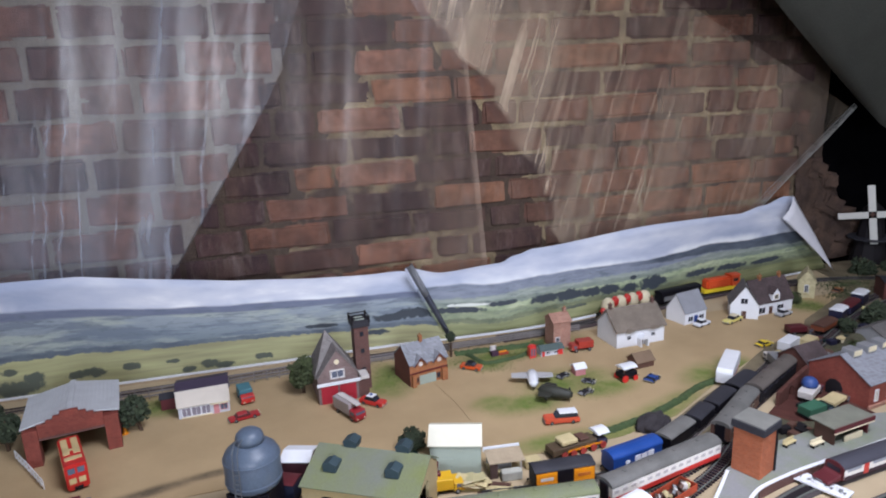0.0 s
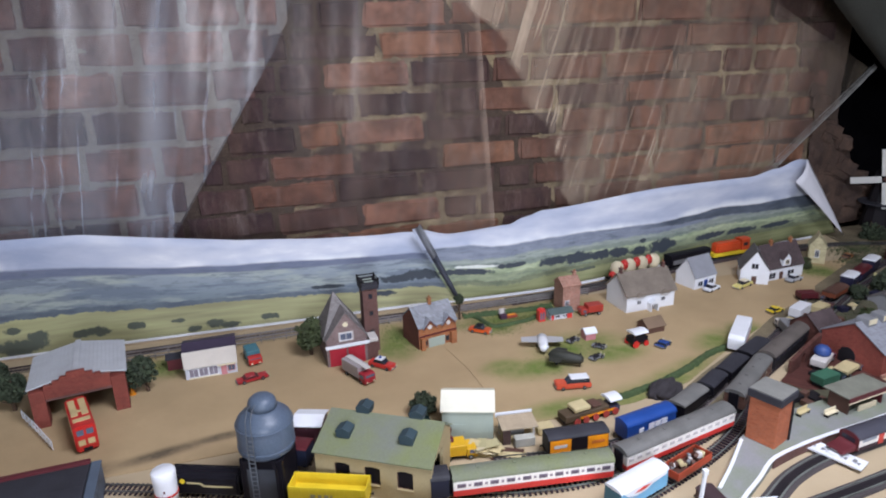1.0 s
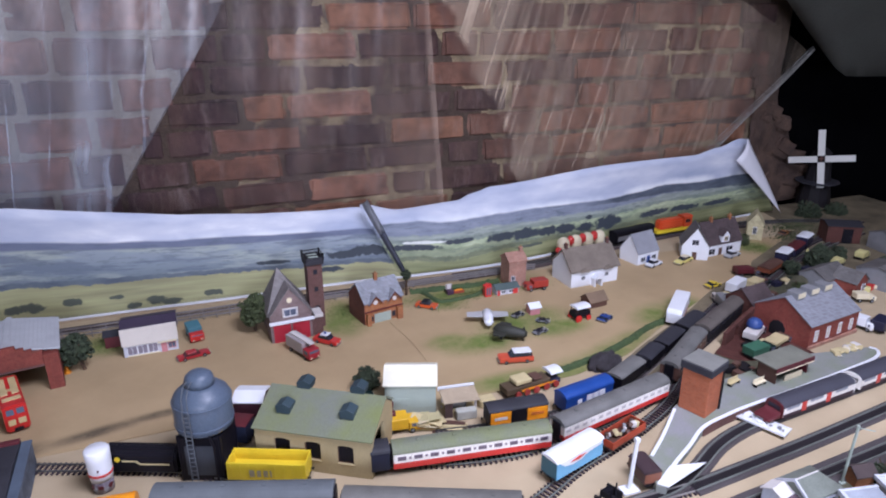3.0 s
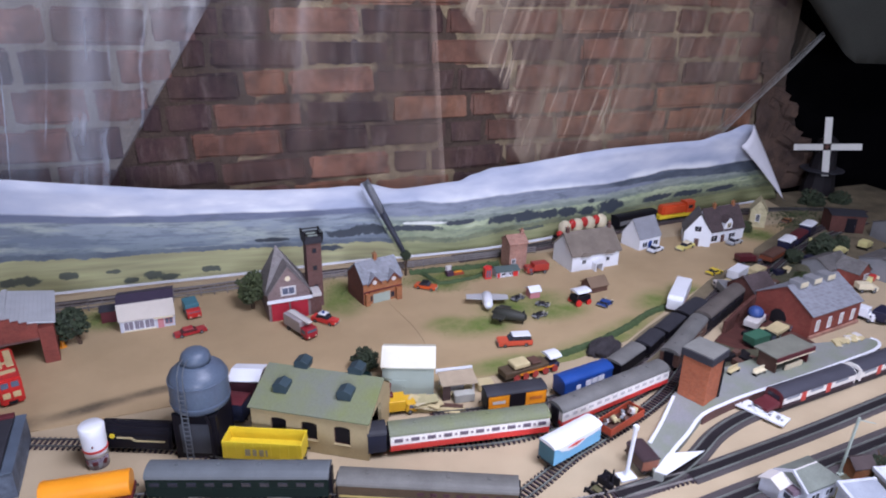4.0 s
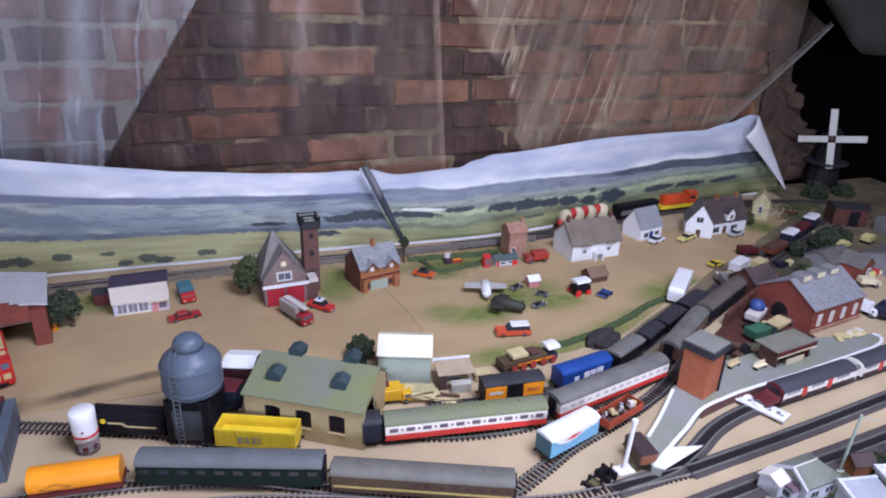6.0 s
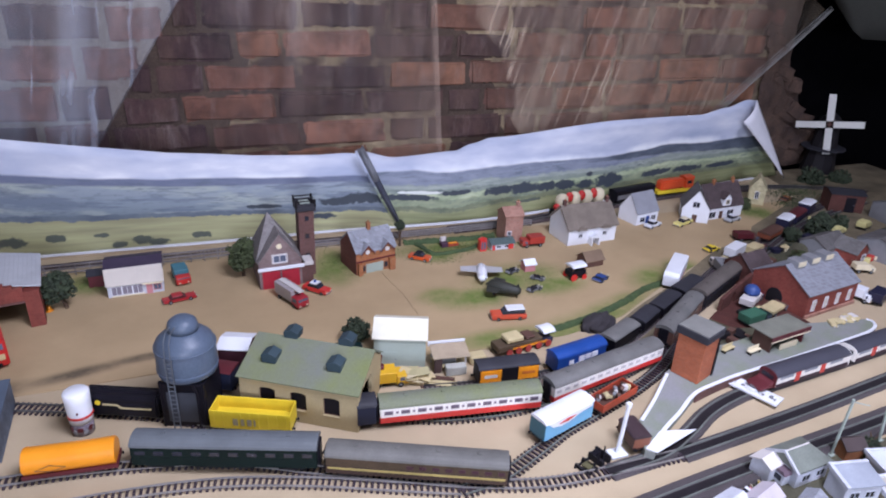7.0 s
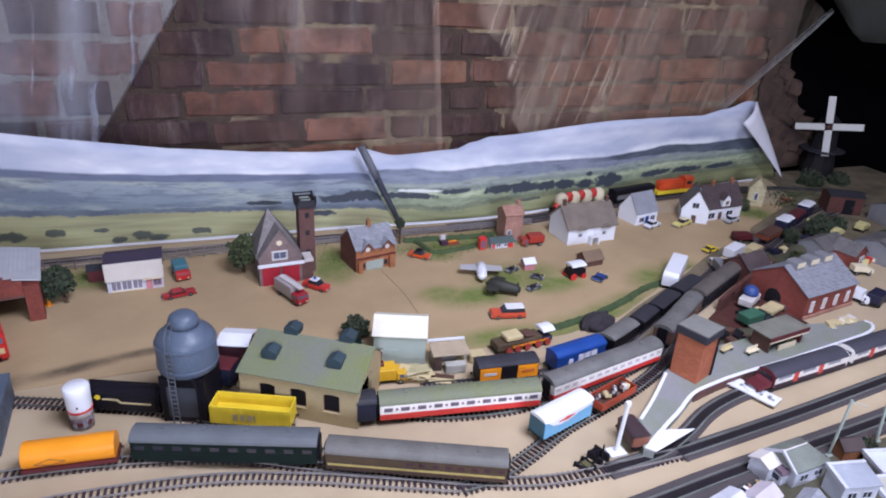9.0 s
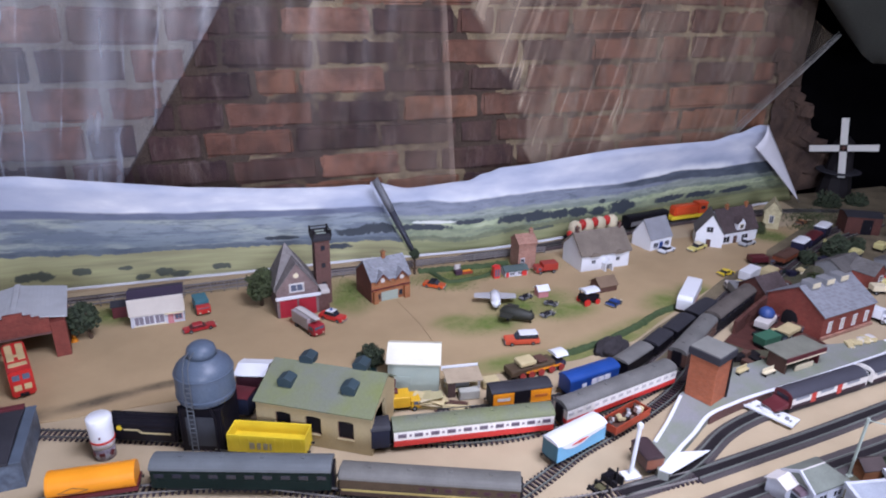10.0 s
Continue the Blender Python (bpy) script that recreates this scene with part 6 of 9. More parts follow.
# white houses by the front line
def hipped_house():
    """White house with a gable at one end and a hip at the other, under mossy slates."""
    L, D, H, R, o = 0.066, 0.052, 0.031, 0.050, 0.003
    t = thing("white_house", "white house with a hipped mossy grey roof", "house", 0.868, 0.930, 0, 5)
    part("wall", boxes((0, L, 0, D, 0.0006, H), bevel=0.0006), PALEWHITE, t)
    part("gable", prism([(0, H), (D, H), (D / 2, R - 0.002)], 0.0004, 0.003, "x"), PALEWHITE, t)
    bm = bmesh.new()
    low = [bm.verts.new(v) for v in ((-o, -o, H - 0.001), (L + o, -o, H - 0.001), (L + o, D + o, H - 0.001), (-o, D + o, H - 0.001))]
    eave = [bm.verts.new(v) for v in ((-o, -o, H + 0.002), (L + o, -o, H + 0.002), (L + o, D + o, H + 0.002), (-o, D + o, H + 0.002))]
    r0, r1 = bm.verts.new((-o, D / 2, R + 0.001)), bm.verts.new((L - 0.022, D / 2, R + 0.001))
    for f in ((eave[0], eave[1], r1, r0), (eave[1], eave[2], r1), (eave[2], eave[3], r0, r1), (eave[3], eave[0], r0), low[::-1]):
        bm.faces.new(f)
    for i in range(4):
        bm.faces.new((low[i], low[(i + 1) % 4], eave[(i + 1) % 4], eave[i]))
    part("roof", bm, surface("grey_green_roof", (0.20, 0.225, 0.195), 0.75, 0.35, 600, 18, dirt=(0.12, 0.13, 0.11)), t)
    part("ridge", rod([(-o, D / 2, R + 0.0012), (L - 0.022, D / 2, R + 0.0012)], 0.0012, 6), STRIP, t)
    part("barge_board", prism([(-0.004, H - 0.004), (D / 2, R - 0.002), (D + 0.004, H - 0.004), (D + 0.004, H + 0.001), (D / 2, R + 0.003), (-0.004, H + 0.001)], -0.0065, -0.0032, "x"), PALEWHITE, t)
    bay = part("bay_window", boxes((-0.014, -0.0003, 0.010, 0.040, 0.0006, 0.020), bevel=0.001), PALEWHITE, t)
    part("bay_pane", boxes((-0.0148, -0.0141, 0.014, 0.036, 0.007, 0.016)), GLASSD, bay)
    part("bay_roof", prism([(0.008, 0.0203), (0.042, 0.0203), (0.038, 0.026), (0.012, 0.026)], -0.016, -0.0003, "x"), surface("mauve_bay_roof", (0.16, 0.11, 0.14), 0.7, 0.3), t)
    for x in (0.010, 0.040):
        window(t, Matrix.Identity(4), x, 0.009, 0.018, 0.013, PALEWHITE, GLASSD)
    door(t, faces_of(L, D)["left"], 0.003, 0.008, 0.018, PINK)


hipped_house()


def flat_bungalow(label, x, y, rz, L, D, front, back, roof_mat, wall_mat=None):
    """Low bungalow under one slightly tilted roof with broad white eaves."""
    wall_mat = wall_mat or PALEWHITE
    t = thing("white_bungalow", label, "house", x, y, 0, rz)
    part("wall", prism([(0, 0.0006), (D, 0.0006), (D, back), (0, front)], 0, L, "x", 0.0005), wall_mat, t)
    part("roof", prism([(-0.003, front + 0.0002), (D - 0.002, back + 0.0002), (D - 0.002, back + 0.002), (-0.003, front + 0.002)], 0.003, L + 0.002, "x"), roof_mat, t)
    part("eaves_board", boxes((-0.003, L + 0.003, D - 0.0015, D + 0.0035, back - 0.004, back + 0.004), bevel=0.0006), PALEWHITE, t)
    part("eaves_board", prism([(-0.004, front - 0.003), (D + 0.0035, back - 0.003), (D + 0.0035, back + 0.004), (-0.004, front + 0.004)], -0.003, 0.0026, "x"), PALEWHITE, t)
    for wx in (L * 0.14, L * 0.56):
        window(t, Matrix.Identity(4), wx, front * 0.35, L * 0.28, front * 0.38, PALEWHITE, GLASSD)
    return t


house("grey_lean_to", "small grey lean-to house beside the mossy roof", 0.836, 0.95, 14, 0.026, 0.03, 0.028, 0.036, PALEWHITE, STRIP, category="house")
flat_bungalow("white bungalow with a blue-grey roof and broad white eaves", 0.907, 0.884, -10, 0.058, 0.037, 0.034, 0.041, surface("blue_grey_felt", (0.34, 0.37, 0.43), 0.7, 0.25, 600, 20))
flat_bungalow("long white bungalow with a pale flat roof by the front line", 1.008, 0.902, -12, 0.085, 0.040, 0.020, 0.023, surface("pale_blue_felt", (0.56, 0.60, 0.68), 0.7, 0.2, 600, 20))
flat_bungalow("cream bungalow with dark windows before the long white one", 0.966, 0.862, -10, 0.058, 0.034, 0.020, 0.024, surface("dull_cream_felt", (0.44, 0.42, 0.36), 0.7, 0.25, 600, 20), surface("dull_cream_wall", (0.50, 0.45, 0.33), 0.7, 0.2))
house("garden_shed", "white garden shed with a pink-grey roof", 0.785, 0.9, 18, 0.045, 0.03, 0.014, 0.024, PALEWHITE, surface("pink_grey_felt", (0.55, 0.50, 0.55), 0.7, 0.2), category="shed", doors=[("left", 0.008, 0.010, 0.012, PINK)])
house("greenhouse", "white greenhouse with a pale blue roof", 0.848, 0.872, 24, 0.04, 0.028, 0.013, 0.022, PALEWHITE, SLATEBL, category="shed", windows=[("front", 0.006, 0.004, 0.012, 0.008), ("front", 0.022, 0.004, 0.012, 0.008)])
house("garden_shed", "low white shed with a cream roof at the board edge", 0.722, 0.905, 14, 0.055, 0.03, 0.012, 0.018, PALEWHITE, PALEWHITE, category="shed")
house("lineside_hut", "small orange-brown hut beside the front line", 0.990, 0.953, -8, 0.034, 0.026, 0.022, 0.032, BRICKO, surface("dark_hut_felt", (0.07, 0.05, 0.05), 0.7, 0.3), category="hut")
edge = [(0.70, 0.86), (0.80, 0.957), (0.95, 0.965), (1.1, 0.975), (1.3, 0.985), (1.3, 0.70), (0.70, 0.70)]
solid("scenic_mat", prism(edge, 0.0004, 0.0012, "z"), DARKSOIL, "dark earthy mat under the white houses", "mat", "structure")


# dark-roofed building at the near corner
def corner_building():
    t = thing("corner_factory", "dark slate-roofed factory with a pale blue rooflight", "factory", -0.43, 1.29, 0, 4)
    part("wall", boxes((0, 0.215, 0, 0.14, 0.0006, 0.046)), surface("blue_grey_wall", (0.16, 0.20, 0.265), 0.7, 0.45, 120, 25, dirt=(0.05, 0.06, 0.085)), t)
    part("roof", prism([(-0.005, 0.046), (0.145, 0.046), (0.145, 0.05), (0.07, 0.056), (-0.005, 0.05)], -0.004, 0.2, "x", 0.0006), ROOFDARK, t)
    part("ridge_board", boxes((-0.004, 0.2, 0.135, 0.146, 0.0502, 0.055), bevel=0.0006), MAROON, t, "dark maroon ridge board")
    part("rooflight", boxes((0.03, 0.15, 0.016, 0.05, 0.0535, 0.0565), bevel=0.0006), SLATEBL, t, "pale blue rooflight")
    part("gutter", boxes((0.2005, 0.216, -0.004, 0.144, 0.0462, 0.049), bevel=0.0008), surface("blue_grey_gutter", (0.10, 0.13, 0.18), 0.6, 0.3), t)


corner_building()


# ---- windmill ----
CREAMSAIL = surface("grey_white_sail", (0.66, 0.66, 0.63), 0.6, 0.1)


def windmill():
    t = thing("windmill", "dark windmill with four plain white sails", "windmill", 2.22, 2.17, 0, -50)
    part("body", lathe([(0.06, 0.0006), (0.05, 0.06), (0.04, 0.13), (0.036, 0.165)], 10), DARK, t)
    part("stage", lathe([(0.062, 0.086), (0.075, 0.09), (0.075, 0.094), (0.05, 0.096)], 14), ROOFDARK, t)
    part("cap", lathe([(0.038, 0.165), (0.04, 0.175), (0.032, 0.2), (0.012, 0.218), (0.002, 0.222)], 12), DARK, t)
    hub = part("hub", moved(lathe([(0.006, 0), (0.006, 0.02)], 10), pose(0, -0.035, 0.185, 90)), MAROON, t)
    for k in range(4):
        a = pose(0, -0.058, 0.185, 0, 90 * k - 8, 0)
        sail = part("sail", moved(boxes((-0.0115, 0.0115, -0.001, 0.001, 0.012, 0.106), bevel=0.0005), a), CREAMSAIL, t, "plain white sail board")
        part("stock", moved(boxes((-0.0018, 0.0018, 0.0012, 0.004, 0.0, 0.1)), a), BROWN, sail)


windmill()


# ---- rolling stock ----
def wheels_under(t, xs, r=0.0065, gauge=0.0083):
    for x in xs:
        ax = part("wheelset", rod([(x, -gauge, 0), (x, gauge, 0)], 0.0012), DARK, t)
        for s in (-1, 1):
            part("wheel", wheel_bm(r, 0.0022, x, s * gauge, 0.0), DARK, ax)
        ax.location.z = r + 0.0068


def buffers(t, L, z=0.0165):
    for e in (-1, 1):
        for s in (-1, 1):
            part("buffer", moved(lathe([(0.0012, 0), (0.0012, 0.004), (0.0025, 0.0042), (0.0025, 0.0052)], 8), pose(e * L / 2, s * 0.0115, z, 0, 90 * e, 0)), DARK, t)


def roof_poly(w, z0, rise, n=9):
    return [(w / 2 * math.cos(a), z0 + rise * math.sin(a)) for a in np.linspace(0, math.pi, n)]


def on_line(a, b):
    """Middle, heading and length between two ends."""
    return (a[0] + b[0]) / 2, (a[1] + b[1]) / 2, math.degrees(math.atan2(b[1] - a[1], b[0] - a[0])), math.hypot(b[0] - a[0], b[1] - a[1])


def coach(label, a, b, lower, upper, roof, glass, split=0.028, windows=9, gang=True, lining=None, framed=None, glazed_from=0.0):
    x, y, rz, L = on_line(a, b)
    t = thing("railway_coach", label, "coach", x, y, 0, rz, "coaches on the lines")
    h, w = L / 2, 0.037
    part("body", boxes((-h, h, -w / 2, w / 2, 0.0145, split), bevel=0.0005), lower, t)
    part("upper_panel", boxes((-h, h, -w / 2, w / 2, split, 0.0425), bevel=0.0004), upper, t)
    part("roof", prism(roof_poly(w + 0.0012, 0.0425, 0.0105, 11), -h - 0.001, h + 0.001, "x"), roof, t, smooth=False)
    for k in range(4):
        part("roof_vent", boxes((-h + L * (k + 0.7) / 4.4 - 0.003, -h + L * (k + 0.7) / 4.4 + 0.003, -0.003, 0.003, 0.0525, 0.0548), bevel=0.0006), roof, t)
    for side in (-1, 1):
        for k in range(windows):
            wx = -h + L * (k + 0.5) / windows
            if wx < -h + L * glazed_from:
                continue
            ww = L / windows * (0.27 if not framed else 0.22)
            if framed:
                part("window_frame", boxes((wx - ww - 0.0012, wx + ww + 0.0012, side * (w / 2) - 0.0004, side * (w / 2) + 0.0004, 0.0302, 0.0378), bevel=0.0003), framed, t)
                qx = wx + L / windows * 0.5
                if k < windows - 1:
                    part("toplight", boxes((qx - 0.0022, qx + 0.0022, side * (w / 2 + 0.0001) - 0.0005, side * (w / 2 + 0.0001) + 0.0005, 0.0318, 0.0362), bevel=0.0003), framed, t)
            part("window", boxes((wx - ww, wx + ww, side * (w / 2 + 0.0001) - 0.0005, side * (w / 2 + 0.0001) + 0.0005, 0.0312, 0.0372), bevel=0.0003), glass, t)
        for dx in (-h + 0.008, -h + L * 0.34, h - L * 0.34, h - 0.008):
            part("door", boxes((dx - 0.0042, dx + 0.0042, side * (w / 2) - 0.0004, side * (w / 2) + 0.0004, 0.016, 0.0405), bevel=0.0002), lower if side > 0 else lower, t) if lining is None and upper is lower else None
        if lining:
            part("lining", boxes((-h + 0.003, h - 0.003, side * (w / 2) - 0.0006, side * (w / 2) + 0.0006, split - 0.0052, split - 0.0016)), lining, t)
    part("underframe", boxes((-h + 0.004, h - 0.004, -0.013, 0.013, 0.0105, 0.0146), (-h * 0.35, h * 0.3, -0.012, 0.012, 0.0075, 0.0105)), DARK, t)
    if gang:
        for e in (-1, 1):
            part("gangway", boxes((e * h - 0.0015, e * h + 0.004 * 1.0, -0.009, 0.009, 0.013, 0.046) if e > 0 else (-h - 0.004, -h + 0.0015, -0.009, 0.009, 0.013, 0.046), bevel=0.0006), BLACK, t)
    for e in (-1, 1):
        bog = part("bogie", boxes((e * h * 0.72 - 0.019, e * h * 0.72 + 0.019, -0.0135, -0.0115, 0.008, 0.0135), (e * h * 0.72 - 0.019, e * h * 0.72 + 0.019, 0.0115, 0.0135, 0.008, 0.0135), (e * h * 0.72 - 0.003, e * h * 0.72 + 0.003, -0.0115, 0.0115, 0.0085, 0.0125)), DARK, t)
        for q in (-0.0135, 0.0135):
            for s in (-1, 1):
                part("wheel", wheel_bm(0.006, 0.0022, e * h * 0.72 + q, s * 0.0083, 0.0128), DARK, bog)
    buffers(t, L)
    return t


def van(label, a, b, body_mat, roof_mat, h1=0.043, name="goods_wagon", rise=0.006, w=0.034, ends=None):
    x, y, rz, L = on_line(a, b)
    t = thing(name, label, "wagon", x, y, 0, rz, "goods wagons")
    h = L / 2
    part("body", boxes((-h, h, -w / 2, w / 2, 0.015, h1), bevel=0.0006), body_mat, t)
    part("roof", prism(roof_poly(w + 0.0016, h1, rise, 9), -h - 0.001, h + 0.001, "x"), roof_mat, t)
    if ends:
        for e in (-1, 1):
            part("end_panel", boxes((e * h - 0.0006, e * h + 0.0006, -w / 2 + 0.0008, w / 2 - 0.0008, 0.016, h1 - 0.0006)), ends, t)
    part("underframe", boxes((-h + 0.001, h - 0.001, -0.012, 0.012, 0.0105, 0.0151)), DARK, t)
    wheels_under(t, (-h * 0.55, h * 0.55))
    buffers(t, L)
    return t


CREAMW = surface("ivory_coach_paint", (0.84, 0.81, 0.77), 0.4, 0.06)
COACHGREEN = surface("dull_dark_green_coach", (0.009, 0.018, 0.016), 0.7, 0.3, spec=0.12)
coach("red and cream coach with a grey roof and small windows", (0.322, 1.238), (0.586, 1.206), REDB, CREAMW, ROOFGREEN, surface("plum_coach_glass", (0.16, 0.13, 0.17), 0.3, 0.3, 600, 60), 0.0255, 10, framed=surface("plum_window_frame", (0.27, 0.22, 0.26), 0.5, 0.2))
coach("red and cream coach with grey roof on the curve", (0.606, 1.21), (0.862, 1.268), REDB, CREAMW, ROOFGREY, surface("faded_coach_glass", (0.63, 0.60, 0.60), 0.25, 0.2), 0.024, 14)
coach("dark grey roofed coach on the curve behind the tower", (0.905, 1.302), (1.06, 1.405), BROWN, BROWN, ROOFGREY, GLASSD, windows=6)
coach("dark roofed coach standing beside the station wing", (1.075, 1.413), (1.30, 1.53), DARK, DARK, surface("sooty_grey_coach_roof", (0.125, 0.108, 0.098), 0.65, 0.3), GLASSD, windows=8)
green_coach = coach("dark green coach with a blue-grey roof", (-0.031, 1.246), (0.215, 1.167), COACHGREEN, COACHGREEN, surface("blue_grey_coach_roof", (0.125, 0.14, 0.155), 0.55, 0.2), GLASSD, windows=10)
green_coach.scale.z = 1.14
coach("teak brown coach with cream lining and a worn grey roof", (0.227, 1.157), (0.465, 1.060), surface("teak_brown_paint", (0.060, 0.036, 0.028), 0.5, 0.4), surface("olive_teak_panel", (0.085, 0.058, 0.036), 0.5, 0.5), surface("worn_grey_coach_roof", (0.155, 0.152, 0.142), 0.6, 0.3), surface("dull_purple_glass", (0.055, 0.022, 0.036), 0.3, 0.2), 0.028, 14, lining=surface("dull_gold_lining", (0.46, 0.37, 0.13), 0.6, 0.4), glazed_from=0.42)


# van put in as a dark filler for the shaded gap
van("navy van added for the dark gap between tank and shed", (0.078, 1.402), (0.112, 1.384), surface("shade_filler_navy", (0.014, 0.018, 0.04), 0.5, 0.25), MAROON, h1=0.048, rise=0.004, w=0.036)
van("navy van with a rounded dark roof beside the engine shed", (0.287, 1.2424), (0.316, 1.2388), surface("navy_van_paint", (0.011, 0.015, 0.036), 0.5, 0.25), ROOFDARK, h1=0.048, rise=0.009, w=0.036)


def multiple_unit():
    for n, (a, b) in enumerate((((1.010, 1.139), (1.206, 1.160)), ((1.224, 1.162), (1.42, 1.187)))):
        x, y, rz, L = on_line(a, b)
        t = thing("multiple_unit_car", "white passenger car with red doors and a dark roof", "train", x, y, 0, rz, "white and red train")
        h, w = L / 2, 0.036
        part("body", boxes((-h, h, -w / 2, w / 2, 0.0145, 0.034), bevel=0.0006), CREAMW, t)
        part("roof", prism(roof_poly(w + 0.001, 0.034, 0.0095, 11), -h, h, "x"), surface("dark_slate_roof_paint", (0.065, 0.065, 0.085), 0.5, 0.2), t)
        part("skirt", boxes((-h + 0.002, h - 0.002, -w / 2 - 0.0004, w / 2 + 0.0004, 0.0135, 0.0205)), surface("dark_purple_skirt", (0.04, 0.02, 0.035), 0.5, 0.2), t, "dark purple lower band")
        for s in (-1, 1):
            for k in (0.28, 0.62):
                dx = -h + L * k
                part("door", boxes((dx - 0.006, dx + 0.006, s * (w / 2 + 0.0002) - 0.0006, s * (w / 2 + 0.0002) + 0.0006, 0.015, 0.0345)), REDB, t, "red sliding door")
            for k in (0.13, 0.45, 0.80):
                dx = -h + L * k
                part("window", boxes((dx - 0.017, dx + 0.017, s * (w / 2 + 0.0001) - 0.0005, s * (w / 2 + 0.0001) + 0.0005, 0.0285, 0.0335)), surface("grey_train_window", (0.36, 0.39, 0.46), 0.2, 0.2), t)
        for e in (-1, 1):
            cab = part("cab_end", prism(roof_poly(w, 0.034, 0.0088, 11)[::1] + [(-w / 2, 0.0146), (w / 2, 0.0146)], e * h - 0.002, e * h + 0.002, "x"), MAROON if (n == 0 and e < 0) else CREAMW, t)
            part("windscreen", boxes((e * h - 0.0028 if e < 0 else h + 0.002, e * h - 0.002 if e < 0 else h + 0.0028, -0.012, 0.012, 0.027, 0.035)), GLASSD, cab)
        if n == 0:
            nose = part("nose", moved(prism([(0.0, 0.013), (0.0, 0.027), (0.008, 0.023), (0.026, 0.0195), (0.032, 0.0165), (0.032, 0.013)], -0.0165, 0.0165, "y", 0.002), pose(-h - 0.002, 0, 0, 0, 0, 180)), MAROON, t, "low maroon nose")
            part("headlight", boxes((-h - 0.0352, -h - 0.0338, -0.006, 0.006, 0.0142, 0.0162)), GREYP, nose)
        part("underframe", boxes((-h + 0.004, h - 0.004, -0.013, 0.013, 0.009, 0.0146)), DARK, t)
        wheels_under(t, (-h * 0.8, -h * 0.62, h * 0.62, h * 0.8))


multiple_unit()


def blue_white_van():
    # ends darker than the sides: shade put into their teal
    t = van("blue and white container wagon with a bright white roof", (0.545, 1.125), (0.648, 1.158), SKYBLUE, WHITE, ends=surface("shaded_teal_end", (0.045, 0.14, 0.19), 0.5, 0.2), h1=0.046)
    h = 0.054
    for s in (-1, 1):
        part("white_wave", prism([(-0.05, 0.046), (-0.038, 0.036), (-0.02, 0.031), (0.0, 0.032), (0.02, 0.038), (0.05, 0.04), (0.05, 0.046)], s * 0.0176 - 0.0004, s * 0.0176 + 0.0004, "y"), WHITE, t)
        part("red_flash", prism([(-0.026, 0.038), (-0.006, 0.0355), (0.012, 0.0395), (-0.006, 0.0415)], s * 0.0184 - 0.0003, s * 0.0184 + 0.0003, "y"), REDB, t)


blue_white_van()


def open_wagon():
    a, b = (0.668, 1.158), (0.755, 1.19)
    x, y, rz, L = on_line(a, b)
    t = thing("open_wagon", "red open wagon loaded with mixed scrap", "wagon", x, y, 0, rz, "goods wagons")
    h, w = L / 2, 0.033
    part("floor", boxes((-h, h, -w / 2, w / 2, 0.0145, 0.017)), BROWN, t)
    for b_ in ((-h, h, -w / 2, -w / 2 + 0.0015, 0.017, 0.03), (-h, h, w / 2 - 0.0015, w / 2, 0.017, 0.03), (-h, -h + 0.0015, -w / 2 + 0.0015, w / 2 - 0.0015, 0.017, 0.03), (h - 0.0015, h, -w / 2 + 0.0015, w / 2 - 0.0015, 0.017, 0.03)):
        part("side", boxes(b_), surface("faded_red_wagon", (0.46, 0.075, 0.035), 0.6, 0.3), t)
    rnd = random.Random(3)
    for k in range(16):
        s = rnd.uniform(0.003, 0.007)
        bm = boxes((-s, s, -s * 0.7, s * 0.7, 0, s * 1.6), bevel=s * 0.2)
        o = part("load_piece", moved(bm, pose(rnd.uniform(-h + 0.01, h - 0.01), rnd.uniform(-0.008, 0.008), rnd.uniform(0.018, 0.026), rnd.uniform(-30, 30), rnd.uniform(-30, 30), rnd.uniform(0, 90))), rnd.choice((STRIP, BROWN, SACK, GREYP)), t)
    part("underframe", boxes((-h, h, -0.012, 0.012, 0.0105, 0.0144)), DARK, t)
    wheels_under(t, (-h * 0.55, h * 0.55))
    buffers(t, L)


open_wagon()


def orange_van():
    t = van("dark wagon with orange doors and grey roof", (0.508, 1.288), (0.618, 1.280), BLACK, ROOFDARK, h1=0.044)
    for s in (-1, 1):
        for c in (-0.034, 0.035):
            d = part("side_panel", boxes((c - 0.019, c + 0.019, s * 0.0174 - 0.0005, s * 0.0174 + 0.0005, 0.017, 0.042)), ORANGE, t, "orange side panel")
            part("emblem", boxes((c - 0.012, c + 0.012, s * 0.0181 - 0.0003, s * 0.0181 + 0.0003, 0.027, 0.033), bevel=0.0001), STRIP if c < 0 else surface("darker_orange", (0.55, 0.16, 0.03), 0.5, 0.2), d)


orange_van()


def blue_van():
    t = van("blue covered wagon with white lettering bars", (0.652, 1.283), (0.765, 1.304), BLUE, BLUE, h1=0.042, rise=0.009)
    for s in (-1, 1):
        for a, b, z0, z1 in ((-0.03, -0.02, 0.02, 0.032), (-0.008, 0.005, 0.024, 0.036), (0.007, 0.02, 0.026, 0.036), (0.022, 0.036, 0.026, 0.037), (-0.012, 0.03, 0.0215, 0.0235)):
            part("lettering_bar", boxes((a, b, s * 0.0174 - 0.0004, s * 0.0174 + 0.0004, z0, z1)), WHITE, t)


